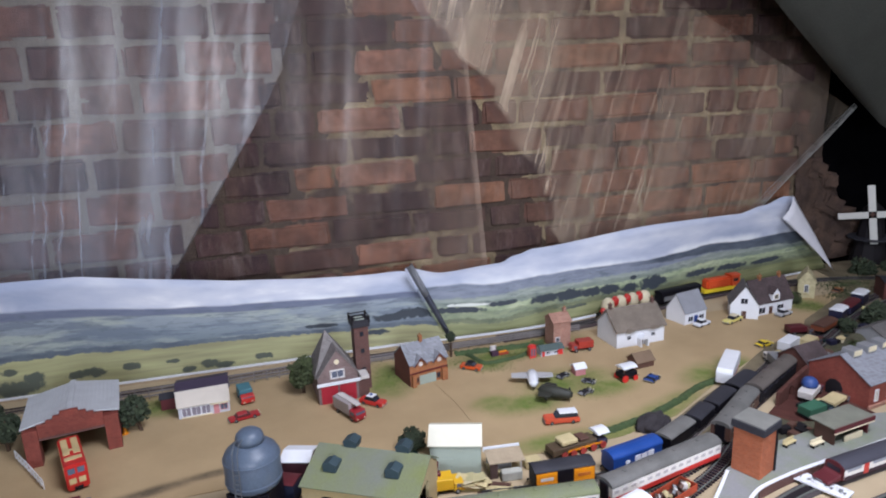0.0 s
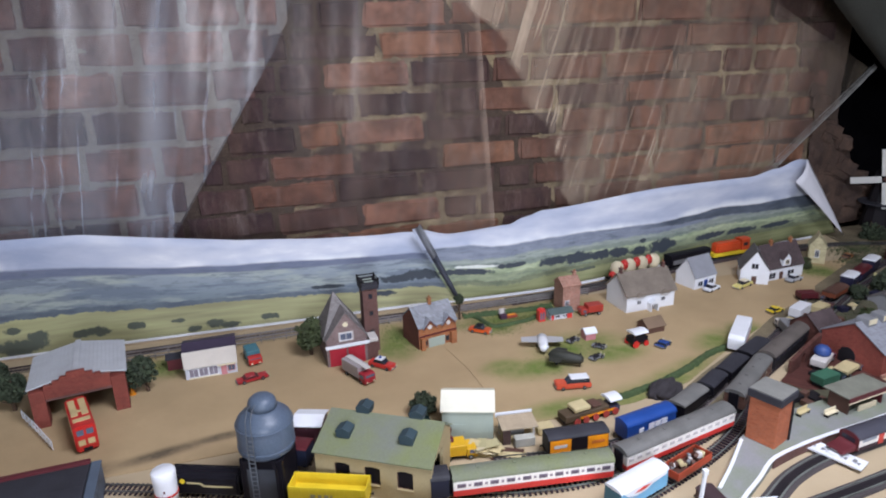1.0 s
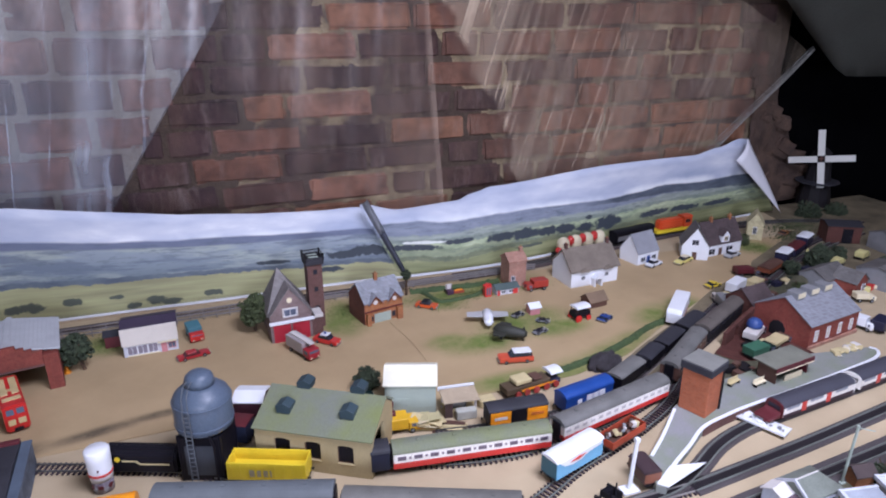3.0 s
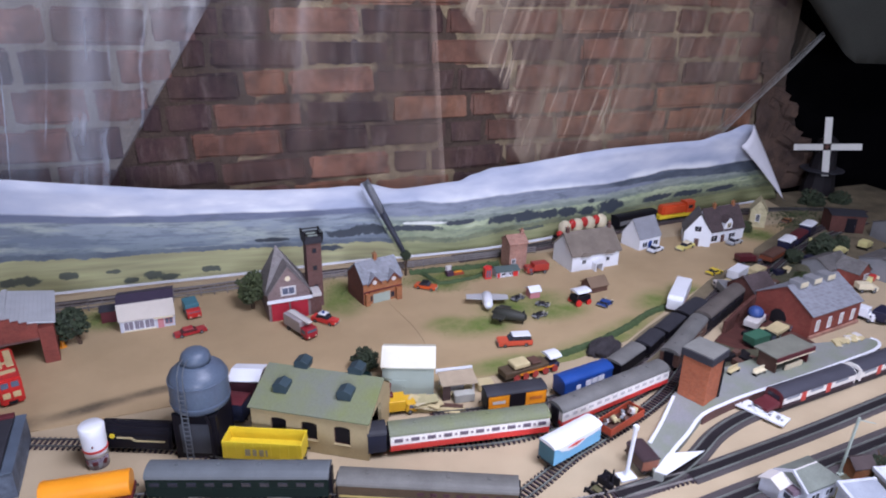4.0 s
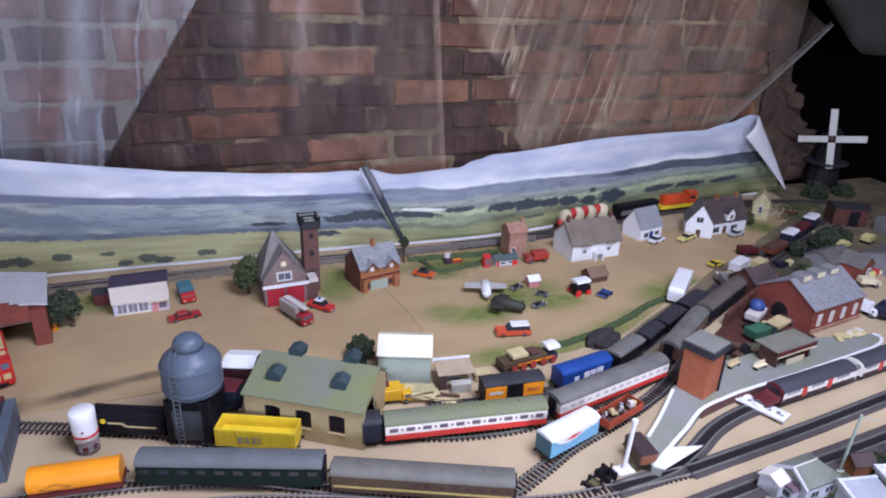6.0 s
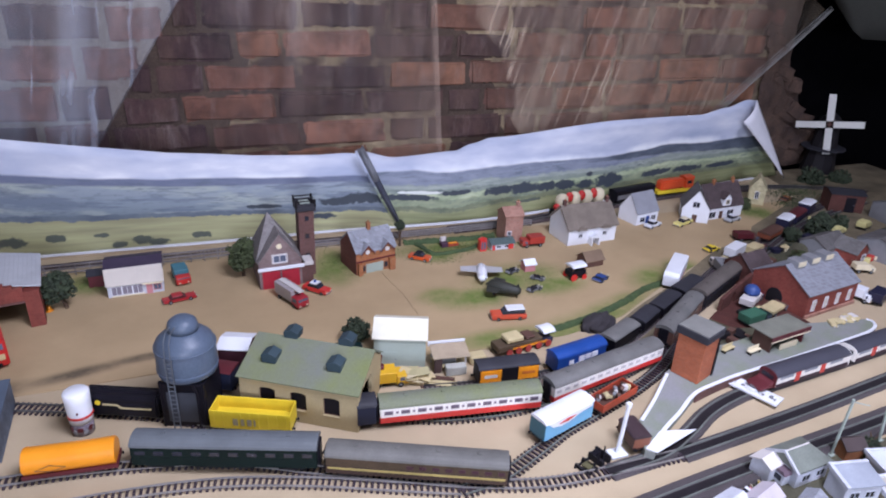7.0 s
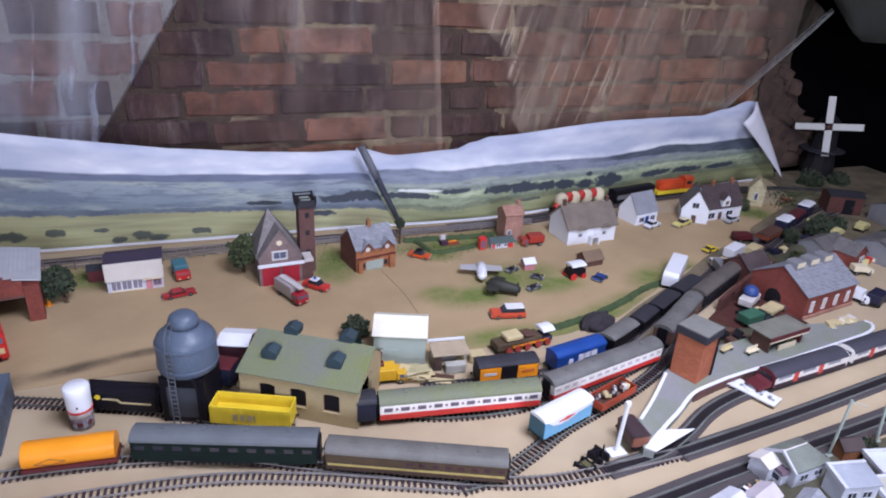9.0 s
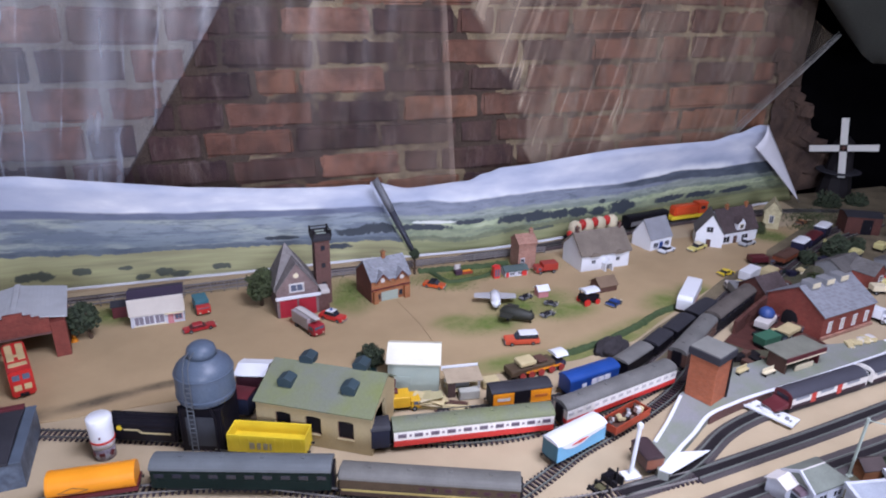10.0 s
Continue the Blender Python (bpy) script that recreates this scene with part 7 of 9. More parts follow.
blue_van()
van("dark grey roofed goods wagon", (0.785, 1.312), (0.868, 1.352), BLACK, ROOFGREY, h1=0.038)
van("small dark wagon with a grey roof", (0.885, 1.36), (0.945, 1.395), BLACK, ROOFDARK, h1=0.034)
van("black open-topped coal wagon", (0.96, 1.402), (1.04, 1.447), BLACK, ROOFDARK, h1=0.032, rise=0.004)
van("black coal wagon with a pale stripe", (1.055, 1.455), (1.14, 1.497), BLACK, ROOFDARK, h1=0.032, rise=0.004)
NAVY = surface("navy_paint", (0.02, 0.02, 0.05), 0.5, 0.25)
van("navy van with a white roof on the far line", (1.605, 1.717), (1.652, 1.741), NAVY, WHITE, h1=0.043)
van("navy van with a white roof near the warehouse", (1.772, 1.802), (1.82, 1.826), NAVY, WHITE, h1=0.043)
van("red-brown wagon on the far line", (1.50, 1.672), (1.58, 1.705), surface("rusty_orange_wagon", (0.26, 0.075, 0.035), 0.6, 0.3), BROWN, h1=0.028)
van("dark wagon with an olive sheet on the far line", (1.672, 1.751), (1.752, 1.791), NAVY, MAROON, h1=0.034)
van("small brown guards van beside the platform ramp", (0.690, 1.101), (0.688, 1.055), BROWN, surface("dark_plum_roof", (0.055, 0.032, 0.038), 0.6, 0.25), h1=0.034, rise=0.006, w=0.03, ends=surface("rust_brown_end", (0.26, 0.10, 0.06), 0.6, 0.25))


def orange_wagon():
    a, b = (-0.172, 1.257), (-0.056, 1.249)
    x, y, rz, L = on_line(a, b)
    t = thing("tank_wagon", "bright orange curved-top wagon with a diamond emblem", "wagon", x, y, 0, rz, "goods wagons")
    h = L / 2
    poly = [(0.019 * math.cos(q), 0.032 + (0.021 if math.sin(q) > 0 else 0.016) * math.sin(q)) for q in np.linspace(-0.75, math.pi + 0.75, 27)]
    part("body", prism(poly, -h, h, "x", 0.0005), ORANGE, t)
    for e in (-1, 1):
        part("end_rim", prism([(q * 1.02, w + 0.0006) for q, w in poly], e * (h - 0.004) - 0.0012, e * (h - 0.004) + 0.0012, "x"), ORANGE, t)
    part("frame", boxes((-h - 0.002, h + 0.002, -0.0175, 0.0175, 0.015, 0.021)), MAROON, t)
    for s in (-1, 1):
        dia = [(-0.042, 0.030), (-0.023, 0.0365), (-0.003, 0.031), (-0.023, 0.0255)]
        bm = bmesh.new()
        for (px, pz), (qx, qz) in zip(dia, dia[1:] + dia[:1]):
            rod([(px, s * 0.0189, pz), (qx, s * 0.0189, qz)], 0.0005, 5, bm)
        part("emblem", bm, BROWN, t, "thin dark diamond emblem")
    part("underframe", boxes((-h, h, -0.012, 0.012, 0.0105, 0.0149)), DARK, t)
    wheels_under(t, (-h * 0.6, h * 0.6))
    buffers(t, L)


orange_wagon()


def hopper():
    a, b = (0.076, 1.303), (0.191, 1.256)
    x, y, rz, L = on_line(a, b)
    t = thing("hopper_wagon", "yellow open hopper wagon with ribbed sides", "wagon", x, y, 0, rz, "goods wagons")
    h, w = L / 2, 0.038
    for b_ in ((-h, h, -w / 2, -w / 2 + 0.002, 0.017, 0.046), (-h, h, w / 2 - 0.002, w / 2, 0.017, 0.046), (-h, -h + 0.002, -w / 2 + 0.002, w / 2 - 0.002, 0.017, 0.046), (h - 0.002, h, -w / 2 + 0.002, w / 2 - 0.002, 0.017, 0.046)):
        part("side", boxes(b_, bevel=0.0004), YELLOWP, t)
    part("floor", boxes((-h, h, -w / 2, w / 2, 0.0145, 0.017)), YELLOWP, t)
    part("load", boxes((-h + 0.002, h - 0.002, -w / 2 + 0.002, w / 2 - 0.002, 0.017, 0.026)), YELLOWP, t)
    for s in (-1, 1):
        for k in range(9):
            px = -h + L * (k + 0.5) / 9
            part("rib", boxes((px - 0.0006, px + 0.0006, s * w / 2 - 0.0007, s * w / 2 + 0.0007, 0.0172, 0.0455)), YELLOWP, t)
        for k, (px, ww) in enumerate(((-0.026, 0.008), (-0.014, 0.006), (-0.004, 0.007), (0.006, 0.003))):
            part("lettering_bar", boxes((px, px + ww, s * (w / 2 + 0.0009) - 0.0002, s * (w / 2 + 0.0009) + 0.0002, 0.022, 0.034)), surface("faded_lettering", (0.42, 0.36, 0.22), 0.6, 0.3), t)
    part("underframe", boxes((-h, h, -0.012, 0.012, 0.0105, 0.0144)), DARK, t)
    wheels_under(t, (-h * 0.55, h * 0.55))
    buffers(t, L)


hopper()


def black_engine():
    a, b = (-0.112, 1.392), (0.0, 1.349)
    x, y, rz, L = on_line(a, b)
    t = thing("black_locomotive", "black streamlined locomotive with a yellow side stripe", "locomotive", x, y, 0, rz)
    h = L / 2
    poly = [(0.018, 0.009), (0.018, 0.036), (0.013, 0.046), (0.006, 0.05), (-0.006, 0.05), (-0.013, 0.046), (-0.018, 0.036), (-0.018, 0.009)]
    part("body", prism(poly, -h, h, "x", 0.004, seg=2), BLACK, t)
    for s in (-1, 1):
        disc = [(-0.033 + 0.0045 * math.cos(a), 0.035 + 0.0045 * math.sin(a)) for a in np.linspace(0, 2 * math.pi, 13)[:-1]]
        part("emblem", prism(disc, s * 0.0182 - 0.0005, s * 0.0182 + 0.0005, "y"), YELLOWP, t)
        part("stripe", prism([(-0.026, 0.031), (-0.004, 0.031), (0.002, 0.026), (0.05, 0.026), (0.05, 0.0288), (0.004, 0.0288), (-0.002, 0.0338), (-0.026, 0.0338)], s * 0.0182 - 0.0004, s * 0.0182 + 0.0004, "y"), SACK, t, "pale yellow side stripe")
    part("chimney", lathe([(0.004, 0.048), (0.0035, 0.0525)], 10, (-0.035, 0, 0)), BLACK, t)
    part("underframe", boxes((-h + 0.003, h - 0.003, -0.013, 0.013, 0.0085, 0.0121)), DARK, t)
    wheels_under(t, (-h * 0.6, -h * 0.1, h * 0.4))
    buffers(t, L)


black_engine()


# train on the back line
def back_train():
    def stand(x):
        pts = min(spline(REAR, 0.004), key=lambda q: abs(q[0].x - x))
        return pts[0].x, pts[0].y, math.degrees(math.atan2(pts[1].y, pts[1].x))

    x, y, rz = stand(1.505)
    t = thing("diesel_shunter", "orange-red locomotive on a yellow running plate", "locomotive", x, y, 0, rz)
    orange_red = surface("orange_red_paint", (0.66, 0.085, 0.025), 0.4, 0.15)
    part("running_plate", boxes((-0.078, 0.078, -0.017, 0.017, 0.014, 0.025), bevel=0.0006), YELLOWP, t)
    part("bonnet", boxes((-0.066, 0.03, -0.0155, 0.0155, 0.025, 0.056), bevel=0.005, seg=2), orange_red, t)
    cab = part("cab", boxes((0.03, 0.062, -0.0165, 0.0165, 0.025, 0.058), bevel=0.001), orange_red, t)
    part("cab_roof", prism(roof_poly(0.035, 0.058, 0.005), 0.028, 0.064, "x"), orange_red, cab)
    for s in (-1, 1):
        part("window", boxes((0.036, 0.054, s * 0.0166 - 0.0004, s * 0.0166 + 0.0004, 0.040, 0.050)), GLASSD, cab)
    part("underframe", boxes((-0.065, 0.065, -0.013, 0.013, 0.0095, 0.0159)), DARK, t)
    wheels_under(t, (-0.05, -0.03, 0.03, 0.05))
    x, y, rz = stand(1.335)
    t = van("long black wagon with a grey side and coloured emblem", (x - 0.088, stand(x - 0.088)[1]), (x + 0.07, stand(x + 0.07)[1]), BLACK, BLACK, h1=0.045)
    for s in (-1, 1):
        part("side_panel", boxes((-0.072, 0.072, s * 0.0174 - 0.0004, s * 0.0174 + 0.0004, 0.02, 0.034)), GREYP, t)
        part("emblem", boxes((-0.018, -0.002, s * 0.018 - 0.0003, s * 0.018 + 0.0003, 0.0205, 0.0335)), YELLOWP, t)
        part("emblem", boxes((-0.0015, 0.014, s * 0.018 - 0.0003, s * 0.018 + 0.0003, 0.0205, 0.0335)), BLUE, t)
    x, y, rz = stand(1.125)
    t = thing("well_wagon", "flat wagon with rounded cream and red loads", "wagon", x, y, 0, rz, "goods wagons")
    part("deck", boxes((-0.10, 0.09, -0.015, 0.015, 0.014, 0.018)), DARK, t)
    for k in range(4):
        px = -0.07 + 0.046 * k
        part("load", moved(lathe([(0.006, 0), (0.015, 0.005), (0.0185, 0.015), (0.016, 0.027), (0.008, 0.033), (0.001, 0.034)], 16), pose(px, 0, 0.0182) @ Matrix.Diagonal((1.15, 1.0, 1.35, 1))), CREAM, t, "rounded cream load", smooth=True)
        if k < 3:
            part("load_band", moved(lathe([(0.004, 0), (0.010, 0.006), (0.010, 0.014), (0.004, 0.02)], 12), pose(px + 0.023, -0.004, 0.036) @ Matrix.Diagonal((1.2, 1.2, 1.5, 1))), REDB, t, "small red load", smooth=True)
    part("load_band", moved(lathe([(0.004, 0), (0.010, 0.006), (0.010, 0.014), (0.004, 0.02)], 12), pose(-0.09, -0.004, 0.0182)), REDB, t, "small red load", smooth=True)
    wheels_under(t, (-0.07, -0.05, 0.05, 0.07))


back_train()


# ---- road vehicles ----
def road_wheels(t, xs, W, r):
    for x in xs:
        for s in (-1, 1):
            w = part("wheel", wheel_bm(r, 0.003, x, s * (W / 2 - 0.0012), r), TYRE, t)
            part("hub", wheel_bm(r * 0.5, 0.0034, x, s * (W / 2 - 0.0012), r, 8), GREYP, w)


def car(label, x, y, rz, L, col, roof=None, W=0.023, H=0.019, estate=False, name="toy_car", z=0.0018, glass=None):
    t = thing(name, label, "car", x, y, z, rz, "toy road vehicles")
    h, r = L / 2, 0.0042
    lo, mid = 0.003, H * 0.56
    part("body", prism([(-h, lo), (h, lo), (h, mid * 0.85), (h * 0.92, mid), (-h * 0.96, mid), (-h, mid * 0.9)], -W / 2, W / 2, "y", 0.0012, seg=2), col, t)
    back = -h * 0.92 if estate else -h * 0.62
    part("glasshouse", prism([(back, mid), (h * 0.42, mid), (h * 0.18, H - 0.001), (back + (0.002 if estate else 0.006), H - 0.001)], -W / 2 + 0.0018, W / 2 - 0.0018, "y", 0.0006), glass or GLASSD, t)
    part("roof", boxes((back + (0.002 if estate else 0.006), h * 0.18, -W / 2 + 0.0022, W / 2 - 0.0022, H - 0.0012, H + 0.0004), bevel=0.0005), roof or col, t)
    for e in (-1, 1):
        part("bumper", boxes((e * h - 0.0012, e * h + 0.0012, -W / 2 + 0.001, W / 2 - 0.001, 0.0035, 0.0055), bevel=0.0003), GREYP, t)
        part("headlight", boxes((h - 0.0004, h + 0.0006, e * W * 0.32 - 0.0018, e * W * 0.32 + 0.0018, 0.0065, 0.009)), CREAM, t)
    road_wheels(t, (-h * 0.6, h * 0.62), W, r)
    return t


def lorry(label, x, y, rz, L, cab, box, W=0.03, H=0.04, name="toy_lorry", stripe=None, z=0.0018):
    t = thing(name, label, "lorry", x, y, z, rz, "toy road vehicles")
    h = L / 2
    c0 = h - min(0.024, L * 0.3)
    c = part("cab", prism([(c0, 0.005), (h, 0.005), (h, 0.016), (h - 0.003, H * 0.72), (c0, H * 0.72)], -W / 2, W / 2, "y", 0.0012), cab, t)
    part("windscreen", boxes((h - 0.0022, h - 0.0006, -W / 2 + 0.003, W / 2 - 0.003, H * 0.42, H * 0.64)), GLASSB, c)
    for s in (-1, 1):
        part("side_window", boxes((c0 + 0.005, h - 0.006, s * W / 2 - 0.0004, s * W / 2 + 0.0004, H * 0.42, H * 0.64)), GLASSB, c)
        part("headlight", boxes((h - 0.0004, h + 0.0008, s * W * 0.3 - 0.002, s * W * 0.3 + 0.002, 0.007, 0.010)), CREAM, c)
    part("box", boxes((-h, c0 - 0.001, -W / 2, W / 2, 0.009, H), bevel=0.001), box, t)
    if stripe:
        part("roof_rack", boxes((-h + 0.004, h - 0.006, -0.006, 0.006, H + 0.0003, H + 0.0035), bevel=0.0005), stripe, t)
    part("chassis", boxes((-h, h - 0.003, -W / 2 + 0.005, W / 2 - 0.005, 0.005, 0.009)), DARK, t)
    road_wheels(t, (-h * 0.62, h * 0.6), W, 0.005)
    return t


BUSCREAM = surface("yellowed_cream_paint", (0.66, 0.52, 0.27), 0.5, 0.25)


def bus():
    t = thing("red_bus", "red double-deck bus with cream roof panels", "bus", -0.292, 1.612, 0.0018, -71, "toy road vehicles")
    L, W, H = 0.124, 0.037, 0.055
    h = L / 2
    part("body", boxes((-h, h, -W / 2, W / 2, 0.004, H), bevel=0.003, seg=2), REDP, t)
    for s in (-1, 1):
        part("roof_panel", boxes((-h + 0.012, h - 0.045, s * 0.0088 - 0.0058, s * 0.0088 + 0.0058, H - 0.0002, H + 0.0012), bevel=0.0005), BUSCREAM, t, "cream roof panel")
        for z in (0.017, 0.038):
            for k in range(5):
                wx = -h + 0.012 + k * 0.02
                part("window", boxes((wx, wx + 0.016, s * W / 2 - 0.0005, s * W / 2 + 0.0005, z, z + 0.010)), BUSCREAM, t)
    part("roof_bridge", boxes((-0.005, 0.003, -0.004, 0.004, H - 0.0002, H + 0.001)), BUSCREAM, t)
    for z in (0.018, 0.038):
        for s in (-1, 1):
            part("windscreen", boxes((h - 0.0005, h + 0.0005, s * 0.0078 - 0.0058, s * 0.0078 + 0.0058, z, z + 0.011)), BUSCREAM if z < 0.03 else GLASSB, t)
    part("radiator", boxes((h - 0.0004, h + 0.001, -0.007, 0.007, 0.006, 0.012)), DARK, t)
    part("roof_hatch", boxes((h - 0.034, h - 0.022, -0.0145, 0.0145, H - 0.0002, H + 0.001)), BUSCREAM, t)
    road_wheels(t, (-h * 0.6, h * 0.6), W, 0.0065)


bus()
car("low red sports car parked on the road", 0.017, 1.733, 14, 0.066, surface("dull_red_toy_paint", (0.46, 0.03, 0.035), 0.4, 0.2), H=0.015, glass=MAROON)
lorry("teal van with a red front beside the shop", 0.02, 1.825, -78, 0.062, REDP, TEAL, H=0.03, name="toy_van")
lorry("red fire engine with a pale ladder along its roof", 0.2405, 1.669, -64, 0.088, surface("crimson_fire_engine", (0.36, 0.022, 0.035), 0.4, 0.15), surface("fire_engine_silver", (0.40, 0.36, 0.37), 0.4, 0.15), H=0.036, W=0.028, name="fire_engine", stripe=STRIP)
c = car("red fire car with a blue lamp and white roof", 0.298, 1.70, -44, 0.062, REDB, WHITE, H=0.022, name="fire_car")
part("roof_lamp", lathe([(0.003, 0), (0.003, 0.003), (0.0015, 0.005)], 10, (-0.004, 0, 0.0224)), BLUE, c)
car("orange-red and white estate car on the green", 0.66, 1.487, 170, 0.074, surface("orange_red_estate_paint", (0.64, 0.10, 0.05), 0.35, 0.15), WHITE, W=0.026, H=0.025, estate=True, name="toy_estate_car")
car("orange and black car beside the brick house", 0.565, 1.80, -38, 0.055, surface("orange_red_car_paint", (0.62, 0.10, 0.02), 0.35, 0.15), BLACK)
lorry("dull red van parked by the cottage", 0.872, 1.81, 178, 0.062, surface("dull_red_van", (0.40, 0.045, 0.03), 0.45, 0.2), surface("dull_red_van_box", (0.40, 0.045, 0.03), 0.45, 0.2), H=0.028, W=0.028, name="post_van")
car("pale yellow car outside the white house", 1.368, 1.838, 200, 0.07, surface("pale_yellow_car_paint", (0.74, 0.66, 0.22), 0.35, 0.12), CREAM)
car("white car outside the small house", 1.27, 1.845, 20, 0.055, WHITE, WHITE)
car("grey and white car outside the terrace", 1.535, 1.828, 15, 0.055, surface("pale_grey_car_paint", (0.50, 0.52, 0.55), 0.35, 0.12), WHITE)


def white_trailer():
    t = thing("white_trailer", "plain white rounded trailer beside the goods line", "trailer", 1.122, 1.55, 0.0018, 43, "toy road vehicles")
    part("body", prism([(-0.066, 0.008), (0.062, 0.008), (0.067, 0.016), (0.063, 0.042), (-0.060, 0.042), (-0.066, 0.034)], -0.0175, 0.0175, "y", 0.0015, seg=2), WHITE, t)
    part("chassis", boxes((-0.052, 0.05, -0.012, 0.012, 0.005, 0.0079)), DARK, t)
    part("side_stripe", boxes((-0.05, 0.05, -0.0181, -0.0173, 0.012, 0.015)), PINK, t)
    road_wheels(t, (-0.03, 0.035), 0.033, 0.005)


white_trailer()
lorry("cream van parked behind the station", 1.622, 1.462, -20, 0.05, CREAM, CREAM, H=0.024, W=0.024, name="toy_van")
lorry("navy van at the end of the platform", 1.525, 1.335, 20, 0.075, NAVY, NAVY, H=0.03, name="toy_van")
lorry("white van at the end of the platform", 1.485, 1.352, -70, 0.05, WHITE, WHITE, H=0.03, W=0.026, name="toy_van")
lorry("dark maroon lorry by the goods line", 1.47, 1.70, -12, 0.07, BROWN, MAROON, H=0.024)
car("yellow car on the road by the goods line", 1.325, 1.665, 10, 0.045, YELLOWP, YELLOWP, H=0.014)
lorry("grey lorry with a white canvas back", 1.37, 1.625, 25, 0.09, GREYP, WHITE, H=0.032)
lorry("dull grey lorry with a pale load", 1.265, 1.56, 70, 0.075, STRIP, GREYP, H=0.03)
lorry("brown lorry with a buff load", 1.43, 1.622, 20, 0.07, BROWN, SACK, H=0.026)
lorry("cream lorry loaded in the station yard", 1.22, 1.405, 30, 0.085, MAROON, STRIP, H=0.024)
lorry("dark green lorry in the station yard", 1.165, 1.335, 10, 0.075, DGREEN, surface("green_canvas", (0.05, 0.16, 0.10), 0.7, 0.25), H=0.026)
lorry("brown flat lorry by the station arch", 1.243, 1.36, 20, 0.08, BROWN, SACK, H=0.018)


def blue_dome():
    solid("blue_globe", lathe([(0.002, 0.0), (0.0165, 0.001), (0.0172, 0.006), (0.0155, 0.013), (0.0105, 0.0185), (0.005, 0.021), (0.001, 0.0215)], 18), surface("dull_blue_globe", (0.035, 0.075, 0.25), 0.5, 0.2), "domed blue tank in the station yard", "tank", x=1.215, y=1.405, z=0.0265, smooth=True)


blue_dome()


def transporter():
    t = lorry("olive-brown lorry with red wheels, buff load and white canopy", 0.64, 1.378, 8, 0.125, NAVY, surface("olive_brown_lorry", (0.11, 0.075, 0.045), 0.6, 0.35), H=0.022, W=0.03)
    part("load", boxes((-0.042, -0.006, -0.014, 0.014, 0.0242, 0.034), bevel=0.002), SACK, t)
    part("load", boxes((0.0, 0.02, -0.012, 0.012, 0.0242, 0.029), bevel=0.001), BROWN, t)
    part("side_board", boxes((-0.03, 0.05, -0.0158, -0.0152, 0.010, 0.0145)), ORANGE, t)
    for wx in (-0.038, -0.018, 0.004, 0.028, 0.05):
        part("spoked_wheel", wheel_bm(0.0068, 0.003, wx, -0.0172, 0.0068, 14), surface("dull_red_wheel", (0.36, 0.045, 0.04), 0.5, 0.25), t, "dull red wheel")
    part("canopy", prism(roof_poly(0.032, 0.0285, 0.006), 0.038, 0.066, "x"), WHITE, t, "white curved canopy")


transporter()


def loading_stand():
    t = thing("loading_stand", "open loading stand with a white board roof and crates", "stand", 0.483, 1.36, 0, -6)
    for x in (-0.028, 0.028):
        for y in (-0.016, 0.016):
            part("post", boxes((x - 0.0015, x + 0.0015, y - 0.0015, y + 0.0015, 0.0004, 0.034)), STRIP, t)
    part("roof_board", moved(boxes((-0.034, 0.034, -0.021, 0.021, 0.0345, 0.037), bevel=0.0005), pose(0, 0, 0, 6, 0, 0)), surface("weathered_tan_board", (0.46, 0.37, 0.26), 0.75, 0.3), t)
    part("fascia", boxes((-0.035, 0.035, 0.0205, 0.023, 0.033, 0.0415)), WHITE, t)
    part("deck", boxes((-0.03, 0.03, -0.018, 0.018, 0.009, 0.0115)), SACK, t)
    part("crate", boxes((-0.012, 0.026, -0.034, -0.0185, 0.0004, 0.019), bevel=0.0016), surface("pale_sage_crate", (0.47, 0.47, 0.42), 0.7, 0.25), t)
    part("side_screen", boxes((-0.031, -0.0165, -0.021, -0.0187, 0.0004, 0.030), bevel=0.0004), surface("dark_brown_screen", (0.09, 0.055, 0.05), 0.7, 0.3), t)
    part("crate", boxes((-0.02, 0.012, -0.01, 0.01, 0.0117, 0.022), bevel=0.0008), GREYP, t)


loading_stand()
solid("straw_bale", boxes((-0.016, 0.016, -0.011, 0.011, 0, 0.018), bevel=0.003), SACK, "cream straw bale beside the loading stand", "bale", x=0.538, y=1.358, z=0.0004)
AMBER = surface("amber_yellow_paint", (0.74, 0.43, 0.018), 0.55, 0.2)
crane_lorry = lorry("yellow lorry with a dark maroon jib by the engine shed", 0.364, 1.337, -6, 0.065, AMBER, AMBER, H=0.03, W=0.03)
part("jib", rod([(-0.017, 0.004, 0.029), (-0.013, 0.004, 0.056)], 0.0028, 7), MAROON, crane_lorry, "dark maroon jib")
part("jib_foot", boxes((-0.023, -0.008, -0.002, 0.01, 0.0285, 0.036), bevel=0.001), MAROON, crane_lorry)
PALEY = surface("pale_yellow_van_paint", (0.72, 0.66, 0.30), 0.45, 0.15)
lorry("pale yellow van parked in the far yard", 1.77, 1.668, 15, 0.045, PALEY, PALEY, H=0.024, W=0.022, name="toy_van")
lorry("pale yellow van parked beside the grey shed", 1.885, 1.685, 20, 0.05, PALEY, PALEY, H=0.026, W=0.026, name="toy_van")
car("small yellow car between the white houses", 0.812, 0.938, 40, 0.03, YELLOWP, CREAM, W=0.014, H=0.012, z=0.0014)
car("small pink car beside the white sheds", 0.79, 0.94, 10, 0.028, PINK, WHITE, W=0.014, H=0.012, z=0.0014)
car("small dark car between the bungalows", 0.975, 0.925, 60, 0.03, MAROON, DARK, W=0.015, H=0.012, z=0.0014)
car("small green car beside the bush", 0.318, 1.455, -12, 0.05, DGREEN, DGREEN, H=0.02)


